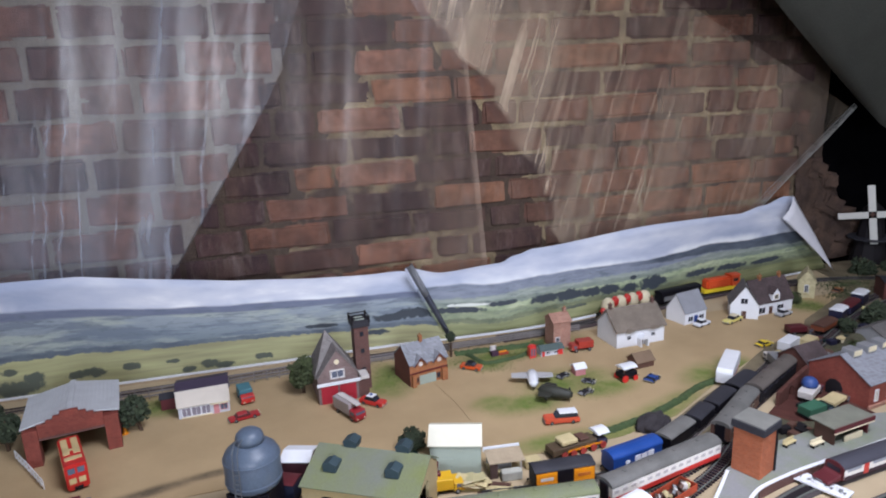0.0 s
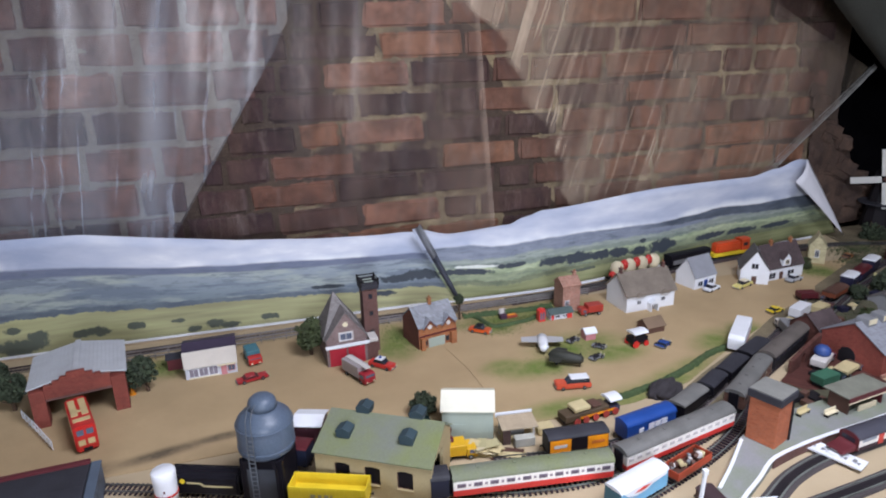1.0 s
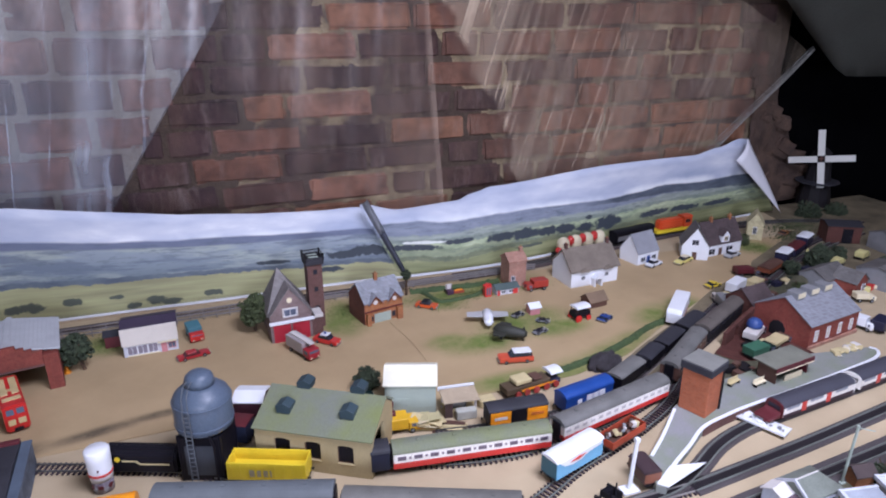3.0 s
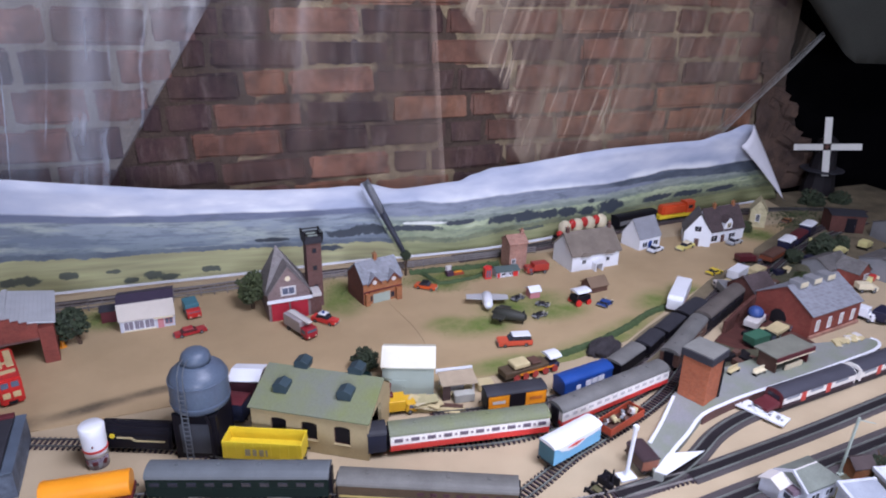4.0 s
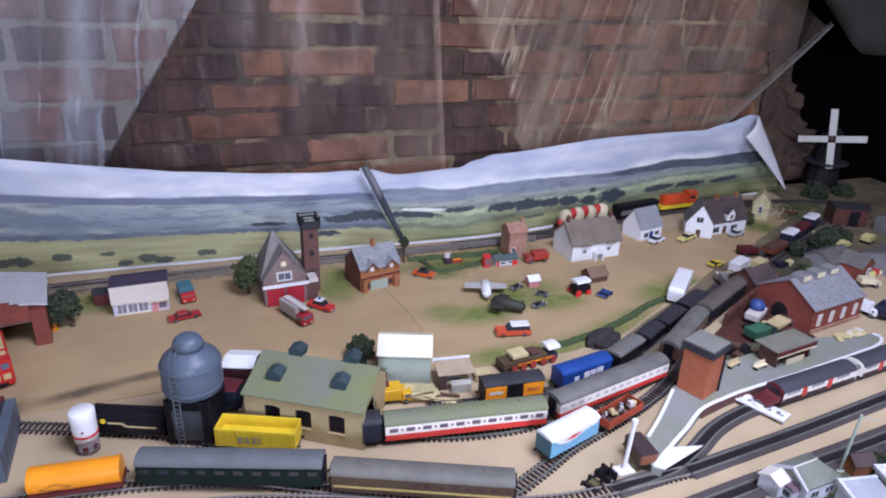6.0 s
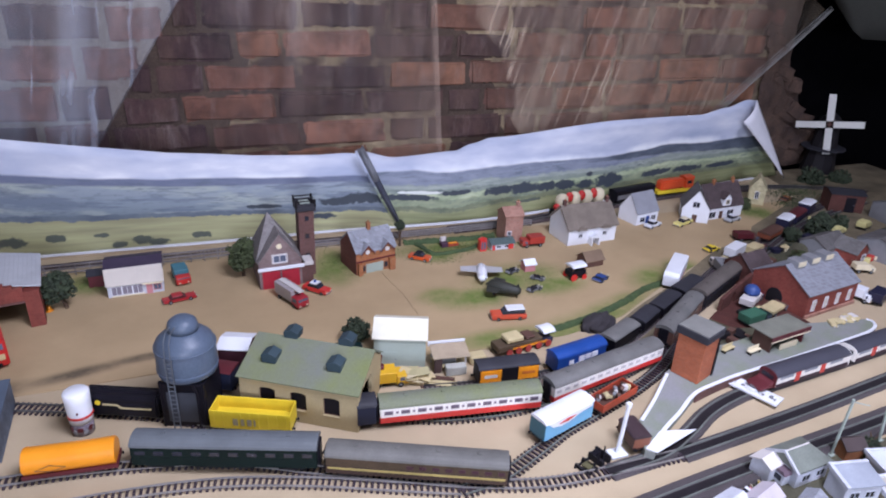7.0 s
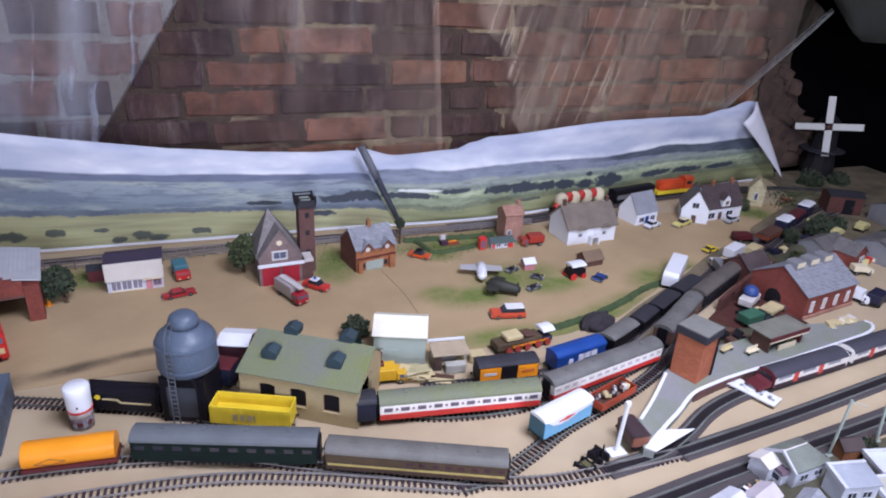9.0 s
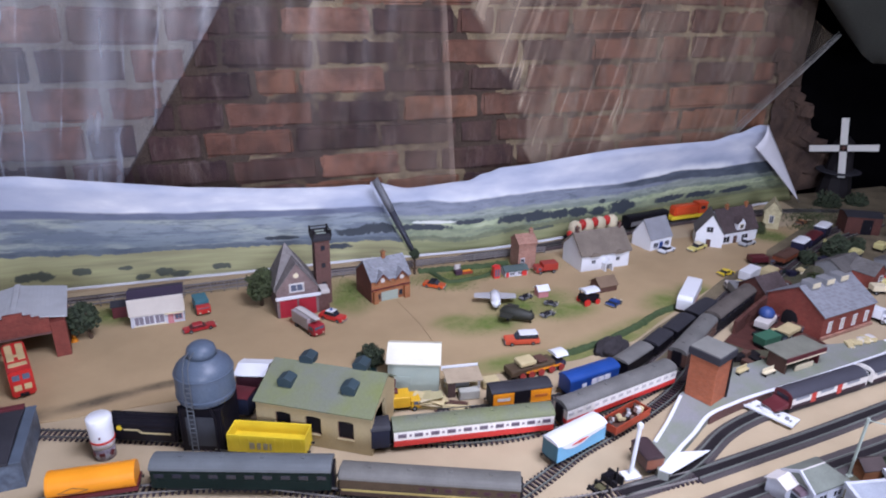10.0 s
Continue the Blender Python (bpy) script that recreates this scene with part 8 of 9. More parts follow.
def straw_stack():
    t = thing("board_pile", "heap of broad straw-coloured boards leaning together", "boards", 0.408, 1.338, 0, -14)
    rnd = random.Random(9)
    tones = (SACK, surface("pale_straw_board", (0.66, 0.58, 0.38), 0.9, 0.2), surface("olive_straw_board", (0.50, 0.45, 0.25), 0.9, 0.25))
    for k in range(9):
        w, d = rnd.uniform(0.018, 0.03), rnd.uniform(0.008, 0.014)
        bm = boxes((-w, w, -d, d, 0.0, 0.0022), bevel=0.0005)
        part("board", moved(bm, pose(rnd.uniform(-0.022, 0.022), rnd.uniform(-0.014, 0.014), 0.008 + 0.0016 * k, rnd.uniform(-14, 14), rnd.uniform(-12, 12), rnd.uniform(-35, 35))), tones[k % 3], t)
    part("board", boxes((-0.03, 0.03, -0.018, 0.018, 0.0005, 0.0065), bevel=0.001), tones[2], t)


straw_stack()


def planks():
    t = thing("plank_stack", "loose stack of pale planks beside the sacks", "planks", 0.448, 1.318, 0, -18)
    rnd = random.Random(17)
    for k in range(7):
        part("plank", moved(boxes((-0.03, 0.03, -0.0035, 0.0035, 0.0, 0.0022), bevel=0.0003), pose(rnd.uniform(-0.006, 0.006), -0.012 + 0.008 * (k % 4), 0.0004 + 0.0023 * (k // 4), 0, 0, rnd.uniform(-12, 12))), SACK if k % 3 else BROWN, t)


planks()


# aircraft and small things on the green
def aeroplane(label, x, y, rz, span, length, mat, wing=None, fat=0.14, back=0.0):
    t = thing("toy_aeroplane", label, "aeroplane", x, y, 0, rz, "toy aeroplanes on the green")
    r = length * fat
    part("fuselage", moved(lathe([(0.001, 0), (r, length * 0.12), (r, length * 0.5), (r * 0.75, length * 0.92), (r * 0.4, length)], 12), pose(length * 0.5, 0, r + 0.006, 0, -90, 0)), mat, t, smooth=True)
    part("wing", prism([(length * (u - back), v) for u, v in ((0.05, -span / 2), (0.36, -span / 2), (0.46, 0), (0.36, span / 2), (0.05, span / 2), (-0.02, 0))], r + 0.007, r + 0.0095, "z"), wing or mat, t)
    part("tailplane", prism([(-length * 0.46, -span * 0.11), (-length * 0.36, -span * 0.11), (-length * 0.36, span * 0.11), (-length * 0.46, span * 0.11)], r + 0.008, r + 0.0095, "z"), mat, t)
    part("fin", prism([(-length * 0.48, r + 0.009), (-length * 0.3, r + 0.009), (-length * 0.42, r + 0.024)], -0.0007, 0.0007, "y"), mat, t)
    for s in (-1, 1):
        part("wheel", wheel_bm(0.0032, 0.002, length * 0.22, s * span * 0.12, 0.0032), TYRE, t)
    part("tail_skid", boxes((-length * 0.42, -length * 0.4, -0.0006, 0.0006, 0.0, r + 0.006)), TYRE, t)


aeroplane("white toy aeroplane standing on the green", 0.672, 1.664, 72, 0.098, 0.066, WHITE, surface("grey_wing_paint", (0.46, 0.46, 0.48), 0.5, 0.15), 0.19, 0.0)
aeroplane("dark green toy aeroplane beside the white one", 0.69, 1.582, 140, 0.07, 0.08, surface("drab_green_paint", (0.04, 0.042, 0.034), 0.6, 0.3), fat=0.17)
for n, (x, y, rz, l) in enumerate(((0.757, 1.678, 20, 0.034), (0.80, 1.63, -40, 0.032), (0.768, 1.583, 15, 0.036))):
    car("tiny grey open car on the green", x, y, rz, l, GREYP, DARK, W=0.016, H=0.010)
house("stall", "small pink stall with a white top", 0.788, 1.672, 0, 0.026, 0.024, 0.02, 0.028, PINK, WHITE, category="stall")
car("blue open trailer lying beside the cart", 0.945, 1.592, 30, 0.04, BLUE, BLUE, W=0.026, H=0.010, name="blue_trailer")


def cart():
    t = thing("showman_wagon", "dark wagon with a white canopy and red wheels", "wagon", 0.892, 1.618, 0, 8, "toy road vehicles")
    part("body", boxes((-0.022, 0.022, -0.013, 0.013, 0.010, 0.024), bevel=0.0008), BLACK, t)
    part("canopy", prism(roof_poly(0.032, 0.034, 0.006), -0.02, 0.02, "x"), WHITE, t)
    for x in (-0.017, 0.017):
        for y in (-0.012, 0.012):
            part("post", boxes((x - 0.0008, x + 0.0008, y - 0.0008, y + 0.0008, 0.024, 0.034)), BROWN, t)
    for x, r in ((-0.014, 0.009), (0.016, 0.007)):
        for s in (-1, 1):
            part("wheel", wheel_bm(r, 0.002, x, s * 0.015, r, 14), REDP, t)
    part("shaft", rod([(0.022, 0, 0.012), (0.038, 0, 0.003)], 0.001), BROWN, t)


cart()
house("brown_barn", "low brown barn behind the dark wagon", 0.945, 1.655, 6, 0.05, 0.04, 0.018, 0.034, BROWN, surface("brown_barn_roof", (0.22, 0.15, 0.10), 0.8, 0.25), category="barn")


# ---- lineside things ----
def lamp_mast(label, x, y, z, h, lean):
    t = thing("signal_post", label, "signal", x, y, z, 0)
    part("post", rod([(0, 0, 0.004), (lean[0], lean[1], h)], 0.0034, 8), WHITE, t)
    part("base", boxes((-0.014, 0.014, -0.01, 0.01, 0.0004, 0.005), bevel=0.0006), WHITE, t)
    part("lamp_head", boxes((lean[0] - 0.004, lean[0] + 0.004, lean[1] - 0.0035, lean[1] + 0.0035, h - 0.003, h + 0.006), bevel=0.001), WHITE, t)


lamp_mast("white signal post on a square white base", 0.655, 1.067, 0.0, 0.088, (0.008, 0.004))
for x, y, h, lx, ly in ((0.981, 0.969, 0.11, 0.002, -0.003), (1.089, 0.973, 0.128, -0.003, 0.009), (1.28, 1.0, 0.105, 0.02, 0.01)):
    t = thing("catenary_mast", "slender pale green overhead line mast", "mast", x, y, 0, 0, "overhead line masts")
    part("mast", rod([(0, 0, 0.0005), (lx, ly, h)], 0.0024, 6), GREYWALL, t)
    part("mast_foot", boxes((-0.005, 0.005, -0.004, 0.004, 0.0004, 0.004), bevel=0.0005), GREYWALL, t)
    part("arm", rod([(lx, ly, h - 0.004), (lx + 0.034, ly - 0.004, h - 0.016)], 0.0009, 5), GREYWALL, t)


def ground_frame():
    t = thing("scrap_frame", "black scrap metal frame lying on the ground", "scrap", 0.607, 1.058, 0, 20)
    for k in range(4):
        part("bar", boxes((-0.025 + 0.015 * k, -0.021 + 0.015 * k, -0.014, 0.014, 0.001, 0.006 + 0.003 * k)), DARK, t)
    part("lever", rod([(0.004, -0.006, 0.004), (0.008, -0.004, 0.024)], 0.0013), BLACK, t)
    part("lever", rod([(0.016, -0.006, 0.004), (0.022, -0.002, 0.026)], 0.0013), BLACK, t)
    part("plate", boxes((0.006, 0.026, 0.002, 0.012, 0.004, 0.014), bevel=0.001), BLACK, t)
    part("plate", boxes((-0.020, -0.006, -0.008, 0.006, 0.0065, 0.009), bevel=0.0005), surface("olive_scrap", (0.12, 0.11, 0.05), 0.7, 0.3), t)
    part("bar", boxes((-0.028, 0.026, -0.003, 0.0, 0.0004, 0.003)), DARK, t)
    part("bar", boxes((-0.028, 0.026, 0.010, 0.013, 0.0004, 0.003)), DARK, t)


ground_frame()


def crossing_gate():
    t = thing("crossing_gate", "white lattice crossing gate lying across the rails", "gate", 0.976, 1.134, 0.0068, -66)
    for b in [(-0.048, 0.048, -0.016, -0.013, 0.0, 0.003), (-0.048, 0.048, 0.013, 0.016, 0.0, 0.003)] + [(x, x + 0.003, -0.013, 0.013, 0.0, 0.003) for x in (-0.048, -0.024, 0.0, 0.021, 0.045)]:
        part("bar", boxes(b), WHITE, t)
    for x in (-0.045, -0.021, 0.003, 0.024):
        part("brace", rod([(x, -0.013, 0.0015), (x + 0.02, 0.013, 0.0015)], 0.0018), WHITE, t)
        part("brace", rod([(x, 0.013, 0.0015), (x + 0.02, -0.013, 0.0015)], 0.0018), WHITE, t)
    part("board", boxes((-0.047, 0.047, -0.0128, 0.0128, 0.0004, 0.0020)), WHITE, t, "plain white boarding")
    for x in (-0.036, -0.014, 0.016, 0.035):
        part("slot", boxes((x - 0.006, x + 0.006, -0.004, 0.004, 0.0021, 0.0026)), GREYP, t, "grey slot between the bars")
    part("disc", lathe([(0.0085, 0.0), (0.0085, 0.0015), (0.001, 0.002)], 16, (0.0, 0.0, 0.0032)), WHITE, t, "plain white disc")
    part("lamp", boxes((0.03, 0.036, -0.003, 0.003, 0.0031, 0.007), bevel=0.0005), GREYP, t)


crossing_gate()


def pot():
    t = thing("plastic_pot", "white plastic pot with a red band and clear base", "pot", -0.115, 1.348, 0)
    part("clear_base", lathe([(0.0155, 0.0004), (0.016, 0.021), (0.0155, 0.0215)], 22), surface("cloudy_clear_plastic", (0.30, 0.27, 0.33), 0.25, 0.35, 250, 60), t, smooth=True)
    for k in range(6):
        part("content", moved(boxes((-0.003, 0.003, -0.001, 0.001, -0.004, 0.004), bevel=0.0004), pose(0.0162 * math.cos(3.3 + 0.45 * k), 0.0162 * math.sin(3.3 + 0.45 * k), 0.009 + 0.004 * (k % 2), 0, 30 * k, 100 + 26 * k)), MAROON if k % 2 else GREYP, t)
    part("pot", lathe([(0.0165, 0.0218), (0.0172, 0.031), (0.0180, 0.058), (0.0186, 0.0725), (0.0165, 0.075), (0.001, 0.0755)], 26), WHITE, t, smooth=True)
    part("band", lathe([(0.0174, 0.0315), (0.0180, 0.032), (0.0182, 0.0355), (0.0177, 0.036)], 26), REDP, t)
    part("spot", boxes((-0.0012, 0.0012, -0.0198, -0.0176, 0.044, 0.0465)), MAROON, t)


pot()
fence("white picket fence in front of the depot", [(-0.425, 1.72), (-0.38, 1.65), (-0.334, 1.575)], 0.02, 0.018, 2, WHITE, "white fences")


def crates(label, x, y, rz, mats, seed):
    """A few boxes and a folded sheet of yard clutter."""
    rnd = random.Random(seed)
    t = thing("crate_stack", label, "crates", x, y, 0.0024, rz, "yard clutter")
    for k, m in enumerate(mats):
        w, d, h = rnd.uniform(0.007, 0.014), rnd.uniform(0.006, 0.011), rnd.uniform(0.006, 0.016)
        cx, cy = (k % 3 - 1) * 0.021, (k // 3 - 0.5) * 0.022
        part("crate", moved(boxes((-w, w, -d, d, 0.0004, h), bevel=0.0006), pose(cx, cy, 0, 0, 0, rnd.uniform(-20, 20))), m, t)


crates("buff and grey crates in the goods yard", 1.40, 1.565, 20, (SACK, GREYP, BROWN, SACK, DARK), 2)
crates("mixed crates and a blue sheet by the lorries", 1.33, 1.60, 35, (STRIP, NAVY, BROWN, SACK), 3)
crates("cream boxes and dark drums behind the station", 1.55, 1.60, 10, (CREAM, DARK, BROWN, CREAM, DGREEN), 4)
crates("dark crates beside the far wagons", 1.62, 1.66, 25, (DARK, BROWN, NAVY, SACK, DARK), 5)
crates("dark brown crates behind the platform shelter", 1.075, 1.291, 10, (BROWN, DARK, BROWN, DARK, BROWN, DARK), 21)


def platform_bench(label, x, y, rz, mat):
    t = thing("bench", label, "bench", x, y, 0.0192, rz)
    part("seat", boxes((-0.016, 0.016, -0.004, 0.004, 0.006, 0.008)), mat, t)
    part("backrest", boxes((-0.016, 0.016, 0.003, 0.004, 0.008, 0.015)), mat, t)
    for q in (-0.013, 0.013):
        part("leg", boxes((q - 0.001, q + 0.001, -0.004, 0.004, 0.0003, 0.006)), DARK, t)


platform_bench("tan bench on the platform by the brick tower", 1.005, 1.235, 15, SACK)
platform_bench("cream bench on the platform before the shelter", 1.05, 1.216, 10, CREAM)
crates("brown sleepers and boxes in the station yard", 1.19, 1.37, 30, (BROWN, MAROON, SACK, DARK), 7)


# ---- plants ----
def clumps(centre, radius, n, size, seed, squash=0.9):
    rnd = random.Random(seed)
    bm = bmesh.new()
    for k in range(n):
        d = Vector((rnd.gauss(0, 1), rnd.gauss(0, 1), rnd.gauss(0, 1))).normalized()
        r = radius * (0.35 + 0.65 * rnd.random() ** 0.45) * (0.8 + 0.35 * noise.noise(d * 1.7 + Vector((seed, 0, 0))))
        c = Vector(centre) + Vector((d.x * r, d.y * r, d.z * r * squash))
        s = size * rnd.uniform(0.6, 1.3)
        q = Euler((rnd.uniform(0, 6), rnd.uniform(0, 6), rnd.uniform(0, 6))).to_matrix()
        v = [bm.verts.new(c + q @ Vector(p) * s) for p in ((1, 0, -0.3), (-0.5, 0.9, -0.3), (-0.5, -0.9, -0.3), (0, 0, 1.0))]
        for f in ((0, 1, 2), (0, 3, 1), (1, 3, 2), (2, 3, 0)):
            bm.faces.new([v[i] for i in f])
    return bm


def tree(label, x, y, h, r, seed, mat=None, name="tree", lean=0.0):
    t = thing(name, label, "tree", x, y, 0, 0, "model trees")
    bm = bmesh.new()
    top = Vector((lean, 0, h * 0.75))
    pts = [Vector((0, 0, 0.0004)).lerp(top, k / 4) for k in range(5)]
    for k, (a, b) in enumerate(zip(pts, pts[1:])):
        rod([a, b], max(0.0012, h * 0.045 * (1 - 0.18 * k)), 7, bm)
    rnd = random.Random(seed)
    for k in range(7):
        a = pts[1 + k % 3]
        ang = rnd.uniform(0, 6.28)
        rod([a, a + Vector((math.cos(ang) * r * 0.6, math.sin(ang) * r * 0.6, r * rnd.uniform(0.3, 0.8)))], 0.0012, 5, bm)
    part("trunk", bm, BARK, t)
    part("crown", clumps((lean, 0, h - r * 0.9), r, 900, r * 0.11, seed), mat or LEAF, t)


tree("dark green model tree beside the depot", -0.196, 1.756, 0.086, 0.039, 1, LEAFD, lean=-0.012)
tree("tall dark model tree standing beside the depot wall", -0.45, 1.76, 0.09, 0.04, 2, LEAFD)
tree("dark model tree behind the depot", -0.50, 1.83, 0.085, 0.038, 14, LEAFD)
tree("olive model tree beside the fire station", 0.152, 1.815, 0.094, 0.044, 3, LEAF)
tree("dark conifer where the two papers meet", 0.539, 1.89, 0.072, 0.016, 31, LEAFD)
tree("round bush by the white-roofed shed", 0.338, 1.485, 0.05, 0.03, 4, LEAFD, "bush")
tree("dark bush by the chapel", 1.64, 1.90, 0.04, 0.024, 5, LEAF, "bush")
tree("black-green bush beside the grey house", 1.595, 1.665, 0.045, 0.028, 24, LEAFD, "bush")
crates("brown and cream crates beside the lorries", 1.455, 1.642, 30, (BROWN, CREAM, MAROON, SACK, DARK), 11)
crates("navy drums and olive boxes by the hut", 1.505, 1.625, 10, (NAVY, DARK, SACK, DGREEN), 12)
crates("grey boxes at the foot of the warehouse", 1.80, 1.745, 20, (GREYP, NAVY, STRIP, DARK), 13)
crates("yellow and red boxes by the grey shed", 1.70, 1.52, 15, (PALEY, REDP, CREAM, GREYP), 14)
tree("dark bush near the red gable house", 1.70, 1.68, 0.06, 0.038, 8, LEAFD)
tree("dark bush by the parked lorries", 1.40, 1.58, 0.035, 0.024, 9, LEAFD, "bush")
tree("green bush by the goods line", 1.22, 1.50, 0.028, 0.02, 10, LEAF, "bush")
tree("dark bush beside the orange hut", 1.035, 0.957, 0.024, 0.018, 20, LEAFD, "bush")
tree("dark bush beside the long white bungalow", 1.062, 0.966, 0.02, 0.016, 21, LEAFD, "bush")


def heap():
    """A low dark mound of earth by the wagons."""
    bm = bmesh.new()
    bmesh.ops.create_icosphere(bm, subdivisions=4, radius=1.0)
    bmesh.ops.delete(bm, geom=[v for v in bm.verts if v.co.z < -0.05], context="VERTS")
    for v in bm.verts:
        k = 1 + 0.25 * noise.noise(v.co * 2.5) + 0.08 * noise.noise(v.co * 9)
        v.co = Vector((v.co.x * 0.046 * k, v.co.y * 0.026 * k, max(0.0, v.co.z) * 0.026 * k + 0.0005))
    solid("earth_mound", bm, surface("black_earth", (0.050, 0.044, 0.050), 0.95, 0.4, 400, 40, 0.6), "low dark mound of earth beside the wagons", "mound", x=0.83, y=1.41, rz=20, smooth=True)


heap()


def platform_rubble():
    """Broken cream stones lying in a low spread on the end of the platform."""
    t = thing("stone_spread", "spread of broken cream stones on the platform end", "stones", 1.325, 1.263, 0.0192, 8)
    rnd = random.Random(33)
    for k in range(22):
        w = rnd.uniform(0.004, 0.010)
        bm = boxes((-w, w, -w * 0.7, w * 0.7, 0.0, w * 0.6), bevel=w * 0.18)
        part("stone", moved(bm, pose(rnd.uniform(-0.045, 0.05), rnd.uniform(-0.010, 0.008), 0.0002, 0, 0, rnd.uniform(0, 180))), rnd.choice((CREAM, SACK, STRIP)), t)


platform_rubble()


def garden_stall():
    t = thing("garden_stall", "small plum and orange stall in the back garden", "stall", 0.66, 1.857, 0.0012, 4)
    part("base", boxes((-0.022, -0.004, -0.007, 0.007, 0.0003, 0.012), bevel=0.0006), surface("plum_stall_paint", (0.07, 0.03, 0.06), 0.6, 0.25), t)
    part("counter", boxes((-0.003, 0.026, -0.006, 0.006, 0.0003, 0.007), bevel=0.0006), surface("rust_stall_paint", (0.36, 0.06, 0.03), 0.6, 0.25), t)
    part("goods", boxes((0.0, 0.022, -0.004, 0.004, 0.0072, 0.0095), bevel=0.0006), ORANGE, t)
    for x in (-0.02, -0.006):
        part("post", boxes((x - 0.0008, x + 0.0008, 0.005, 0.0066, 0.0122, 0.024)), BROWN, t)
    part("back_board", boxes((-0.022, -0.004, 0.0067, 0.0082, 0.012, 0.026)), STRIP, t, "off-white back board")


garden_stall()
car("dull orange car on the verge beyond the chapel", 1.843, 1.935, 20, 0.05, surface("dull_orange_paint", (0.34, 0.13, 0.035), 0.5, 0.25), H=0.012, z=0.0024)
solid("orange_cone", lathe([(0.008, 0.0), (0.008, 0.001), (0.006, 0.0015), (0.0015, 0.018)], 12), ORANGE, "small orange cone beside the depot pier", "cone", x=-0.228, y=1.752, z=0.0018)
t = thing("yellow_signal", "slim yellow-green signal post by the far wagons", "signal", 1.70, 1.715, 0.0024)
part("post", boxes((-0.003, 0.003, -0.002, 0.002, 0.0, 0.042), bevel=0.0004), PALEY, t)
part("signal_arm", boxes((-0.008, 0.008, -0.003, -0.0022, 0.032, 0.037)), PALEY, t)
tree("dark tree between the far wagons and the hut", 1.74, 1.70, 0.06, 0.036, 15, LEAFD)
tree("olive bush behind the station chimneys", 1.50, 1.545, 0.04, 0.026, 16, LEAF, "bush")
tree("dark green tree beside the grey shed", 1.83, 1.56, 0.065, 0.036, 17, LEAFD)
tree("dark bush at the foot of the windmill", 2.2, 2.05, 0.05, 0.045, 18, LEAFD, "bush")
tree("dark bush by the picket fence", 1.80, 1.70, 0.05, 0.034, 12, LEAFD, "bush")
tree("dark scrub by the windmill", 2.08, 2.06, 0.06, 0.05, 13, LEAFD, "bush")


def flock(label, spots, n, seed, mat=None, h=0.004, name="grass_flock"):
    """Scattered tufts, thick in the middle of each spot (x, y, rx, ry, turn) and thin at its edge."""
    rnd = random.Random(seed)
    bm = bmesh.new()
    total = sum(s[2] * s[3] for s in spots)
    for x, y, rx, ry, turn in spots:
        ca, sa = math.cos(radians(turn)), math.sin(radians(turn))
        for k in range(int(n * rx * ry / total)):
            a, d = rnd.uniform(0, 6.283), rnd.random() ** 0.75 * (1 + 0.2 * rnd.gauss(0, 1))
            u, v = rx * d * math.cos(a), ry * d * math.sin(a)
            px, py = x + u * ca - v * sa, y + u * sa + v * ca
            s = rnd.uniform(0.0005, 0.0013) * (1.6 if h > 0.005 else 1)
            b = [bm.verts.new((px + s * math.cos(a + q), py + s * math.sin(a + q), 0.0012)) for q in (0, 2.1, 4.2)]
            tip = bm.verts.new((px + rnd.uniform(-s, s), py + rnd.uniform(-s, s), 0.0015 + h * rnd.uniform(0.2, 1.0)))
            for i in range(3):
                bm.faces.new((b[i], b[(i + 1) % 3], tip))
    return solid(name, bm, mat or FLOCK, label, "grass", "stuff")


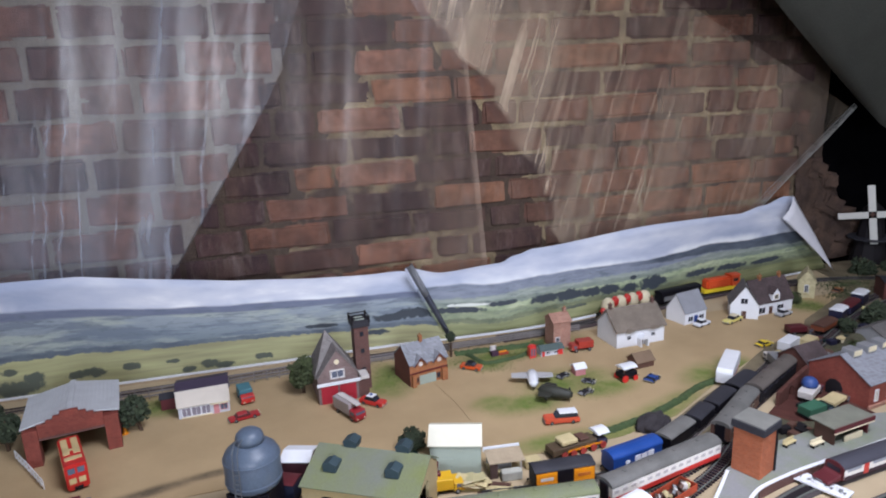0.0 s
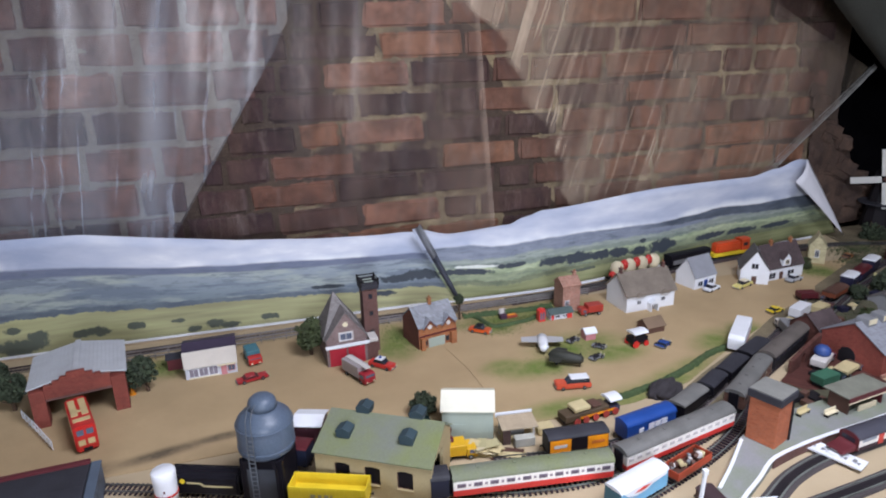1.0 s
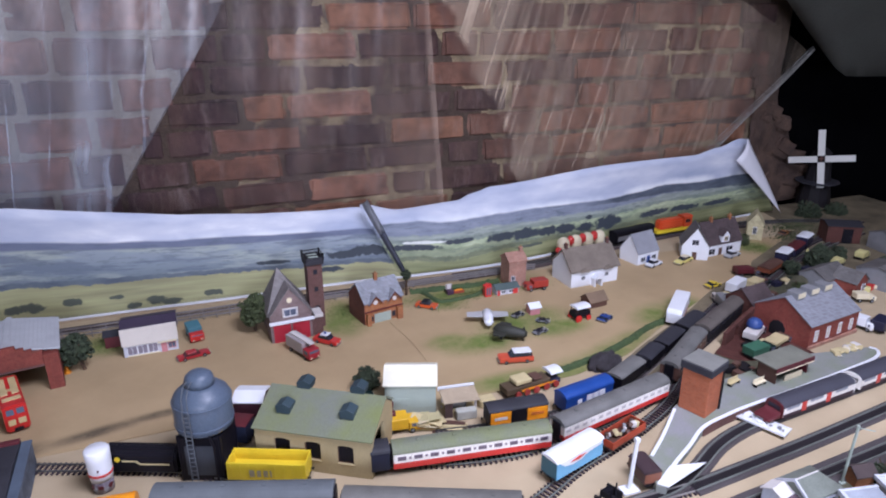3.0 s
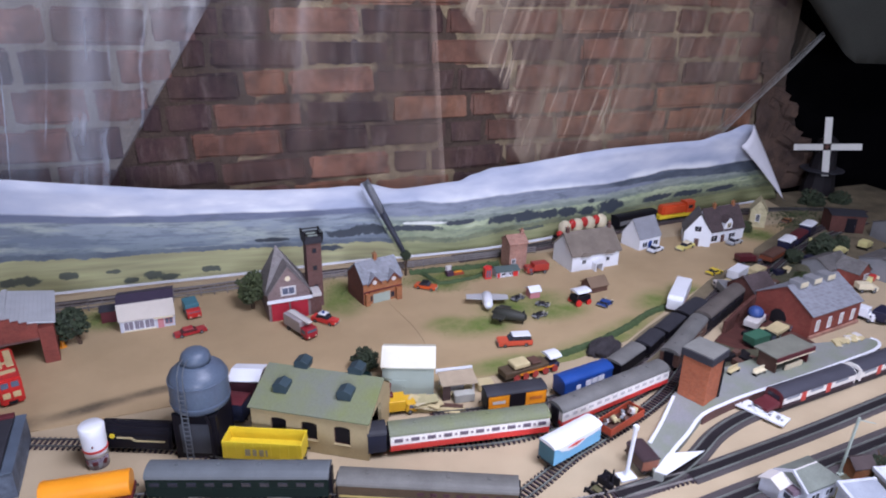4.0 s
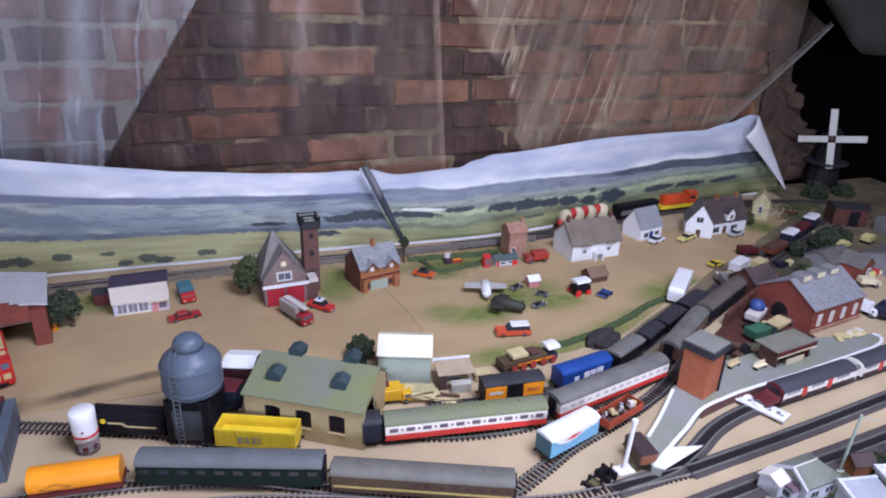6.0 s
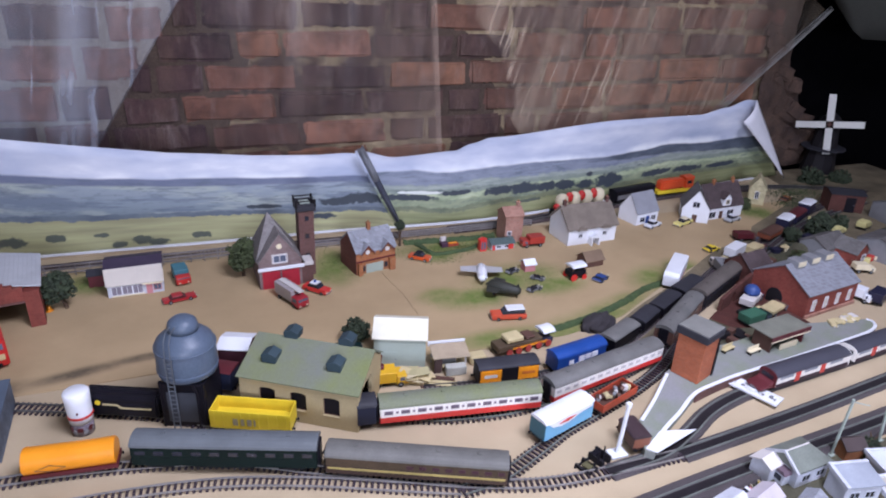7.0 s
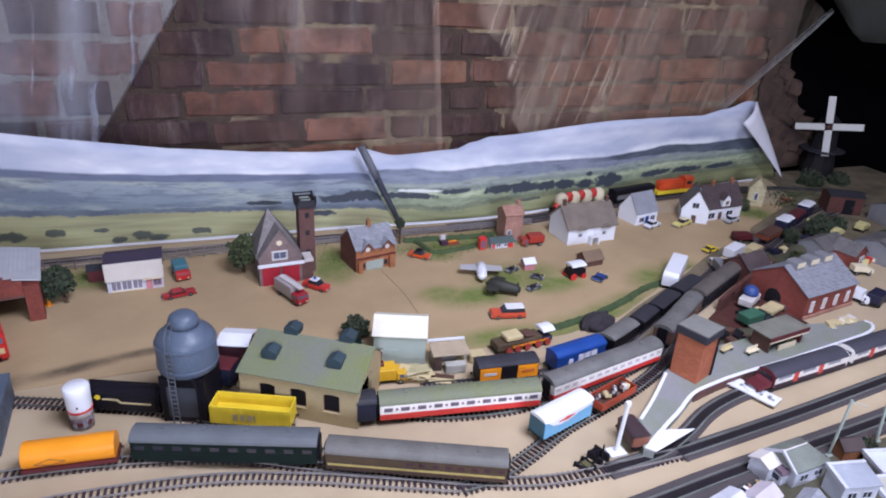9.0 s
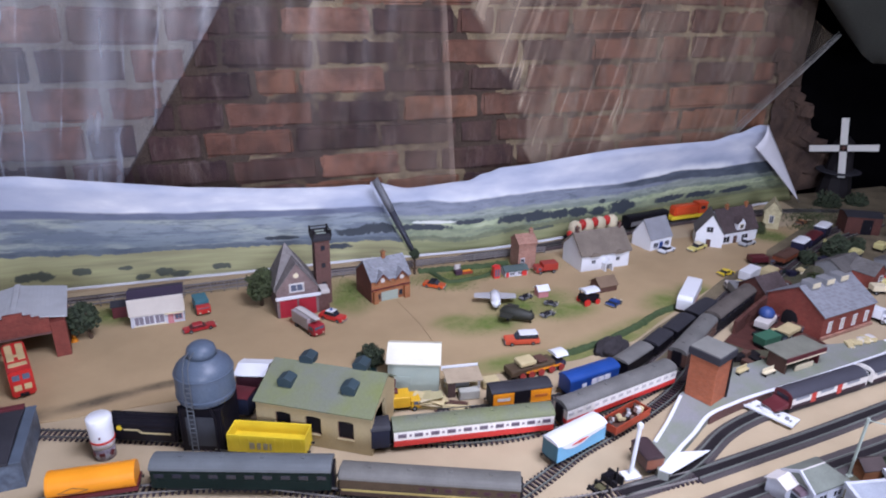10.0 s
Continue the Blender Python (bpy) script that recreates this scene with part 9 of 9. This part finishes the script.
flock("fine green flock grass on the village green", [(0.63, 1.585, 0.09, 0.045, 5), (0.76, 1.655, 0.12, 0.07, 0), (0.80, 1.60, 0.08, 0.05, 0)], 1000, 1, h=0.001)
flock("green flock along the garden plots and houses", [(0.36, 1.83, 0.04, 0.09, 10), (0.70, 1.845, 0.2, 0.04, 0), (0.62, 1.80, 0.05, 0.04, 0), (-0.16, 1.86, 0.07, 0.05, 0), (1.66, 1.87, 0.05, 0.05, 0)], 5000, 2, h=0.003)


HEDGE = surface("hedge_foam", (0.075, 0.115, 0.045), 0.95, 0.4, 500, 40, 0.6, dirt=(0.05, 0.08, 0.035))


def hedge(label, pts, w=0.008, h=0.009):
    """A low rounded strip of foam with a ragged surface."""
    bm, prev = bmesh.new(), None
    for p, d in spline(pts, 0.004):
        s = Vector((-d.y, d.x, 0))
        ring = []
        for a in np.linspace(0, math.pi, 8):
            k = 1 + 0.45 * noise.noise((p.x * 140, p.y * 140, a * 2.5))
            ring.append(bm.verts.new(p + s * w * k * math.cos(a) + Vector((0, 0, 0.0012 + h * k * math.sin(a)))))
        if prev:
            for i in range(7):
                bm.faces.new((prev[i], ring[i], ring[i + 1], prev[i + 1]))
        prev = ring
    solid("hedge", bm, HEDGE, label, "hedge", smooth=True)


hedge("low green foam hedge along the goods line", [(0.70, 1.412), (0.78, 1.428), (0.86, 1.45), (0.94, 1.482), (1.0, 1.512), (1.05, 1.53), (1.09, 1.54)])
hedge("low green hedge round the garden plots", [(0.572, 1.90), (0.588, 1.868), (0.607, 1.818), (0.66, 1.817), (0.704, 1.825), (0.735, 1.842)], 0.006, 0.007)
hedge("low green hedge along the back gardens", [(0.55, 1.895), (0.65, 1.888), (0.74, 1.882), (0.80, 1.885)], 0.008, 0.011)
flock("olive scrub in the far corner", [(1.95, 1.98, 0.12, 0.07, 0), (1.85, 1.90, 0.08, 0.05, 0), (1.62, 1.62, 0.1, 0.06, 20), (1.45, 1.56, 0.08, 0.05, 10)], 4600, 6, LEAF, 0.006, "scrub")

# ---- single bricks of the wall ----
wall_bricks()
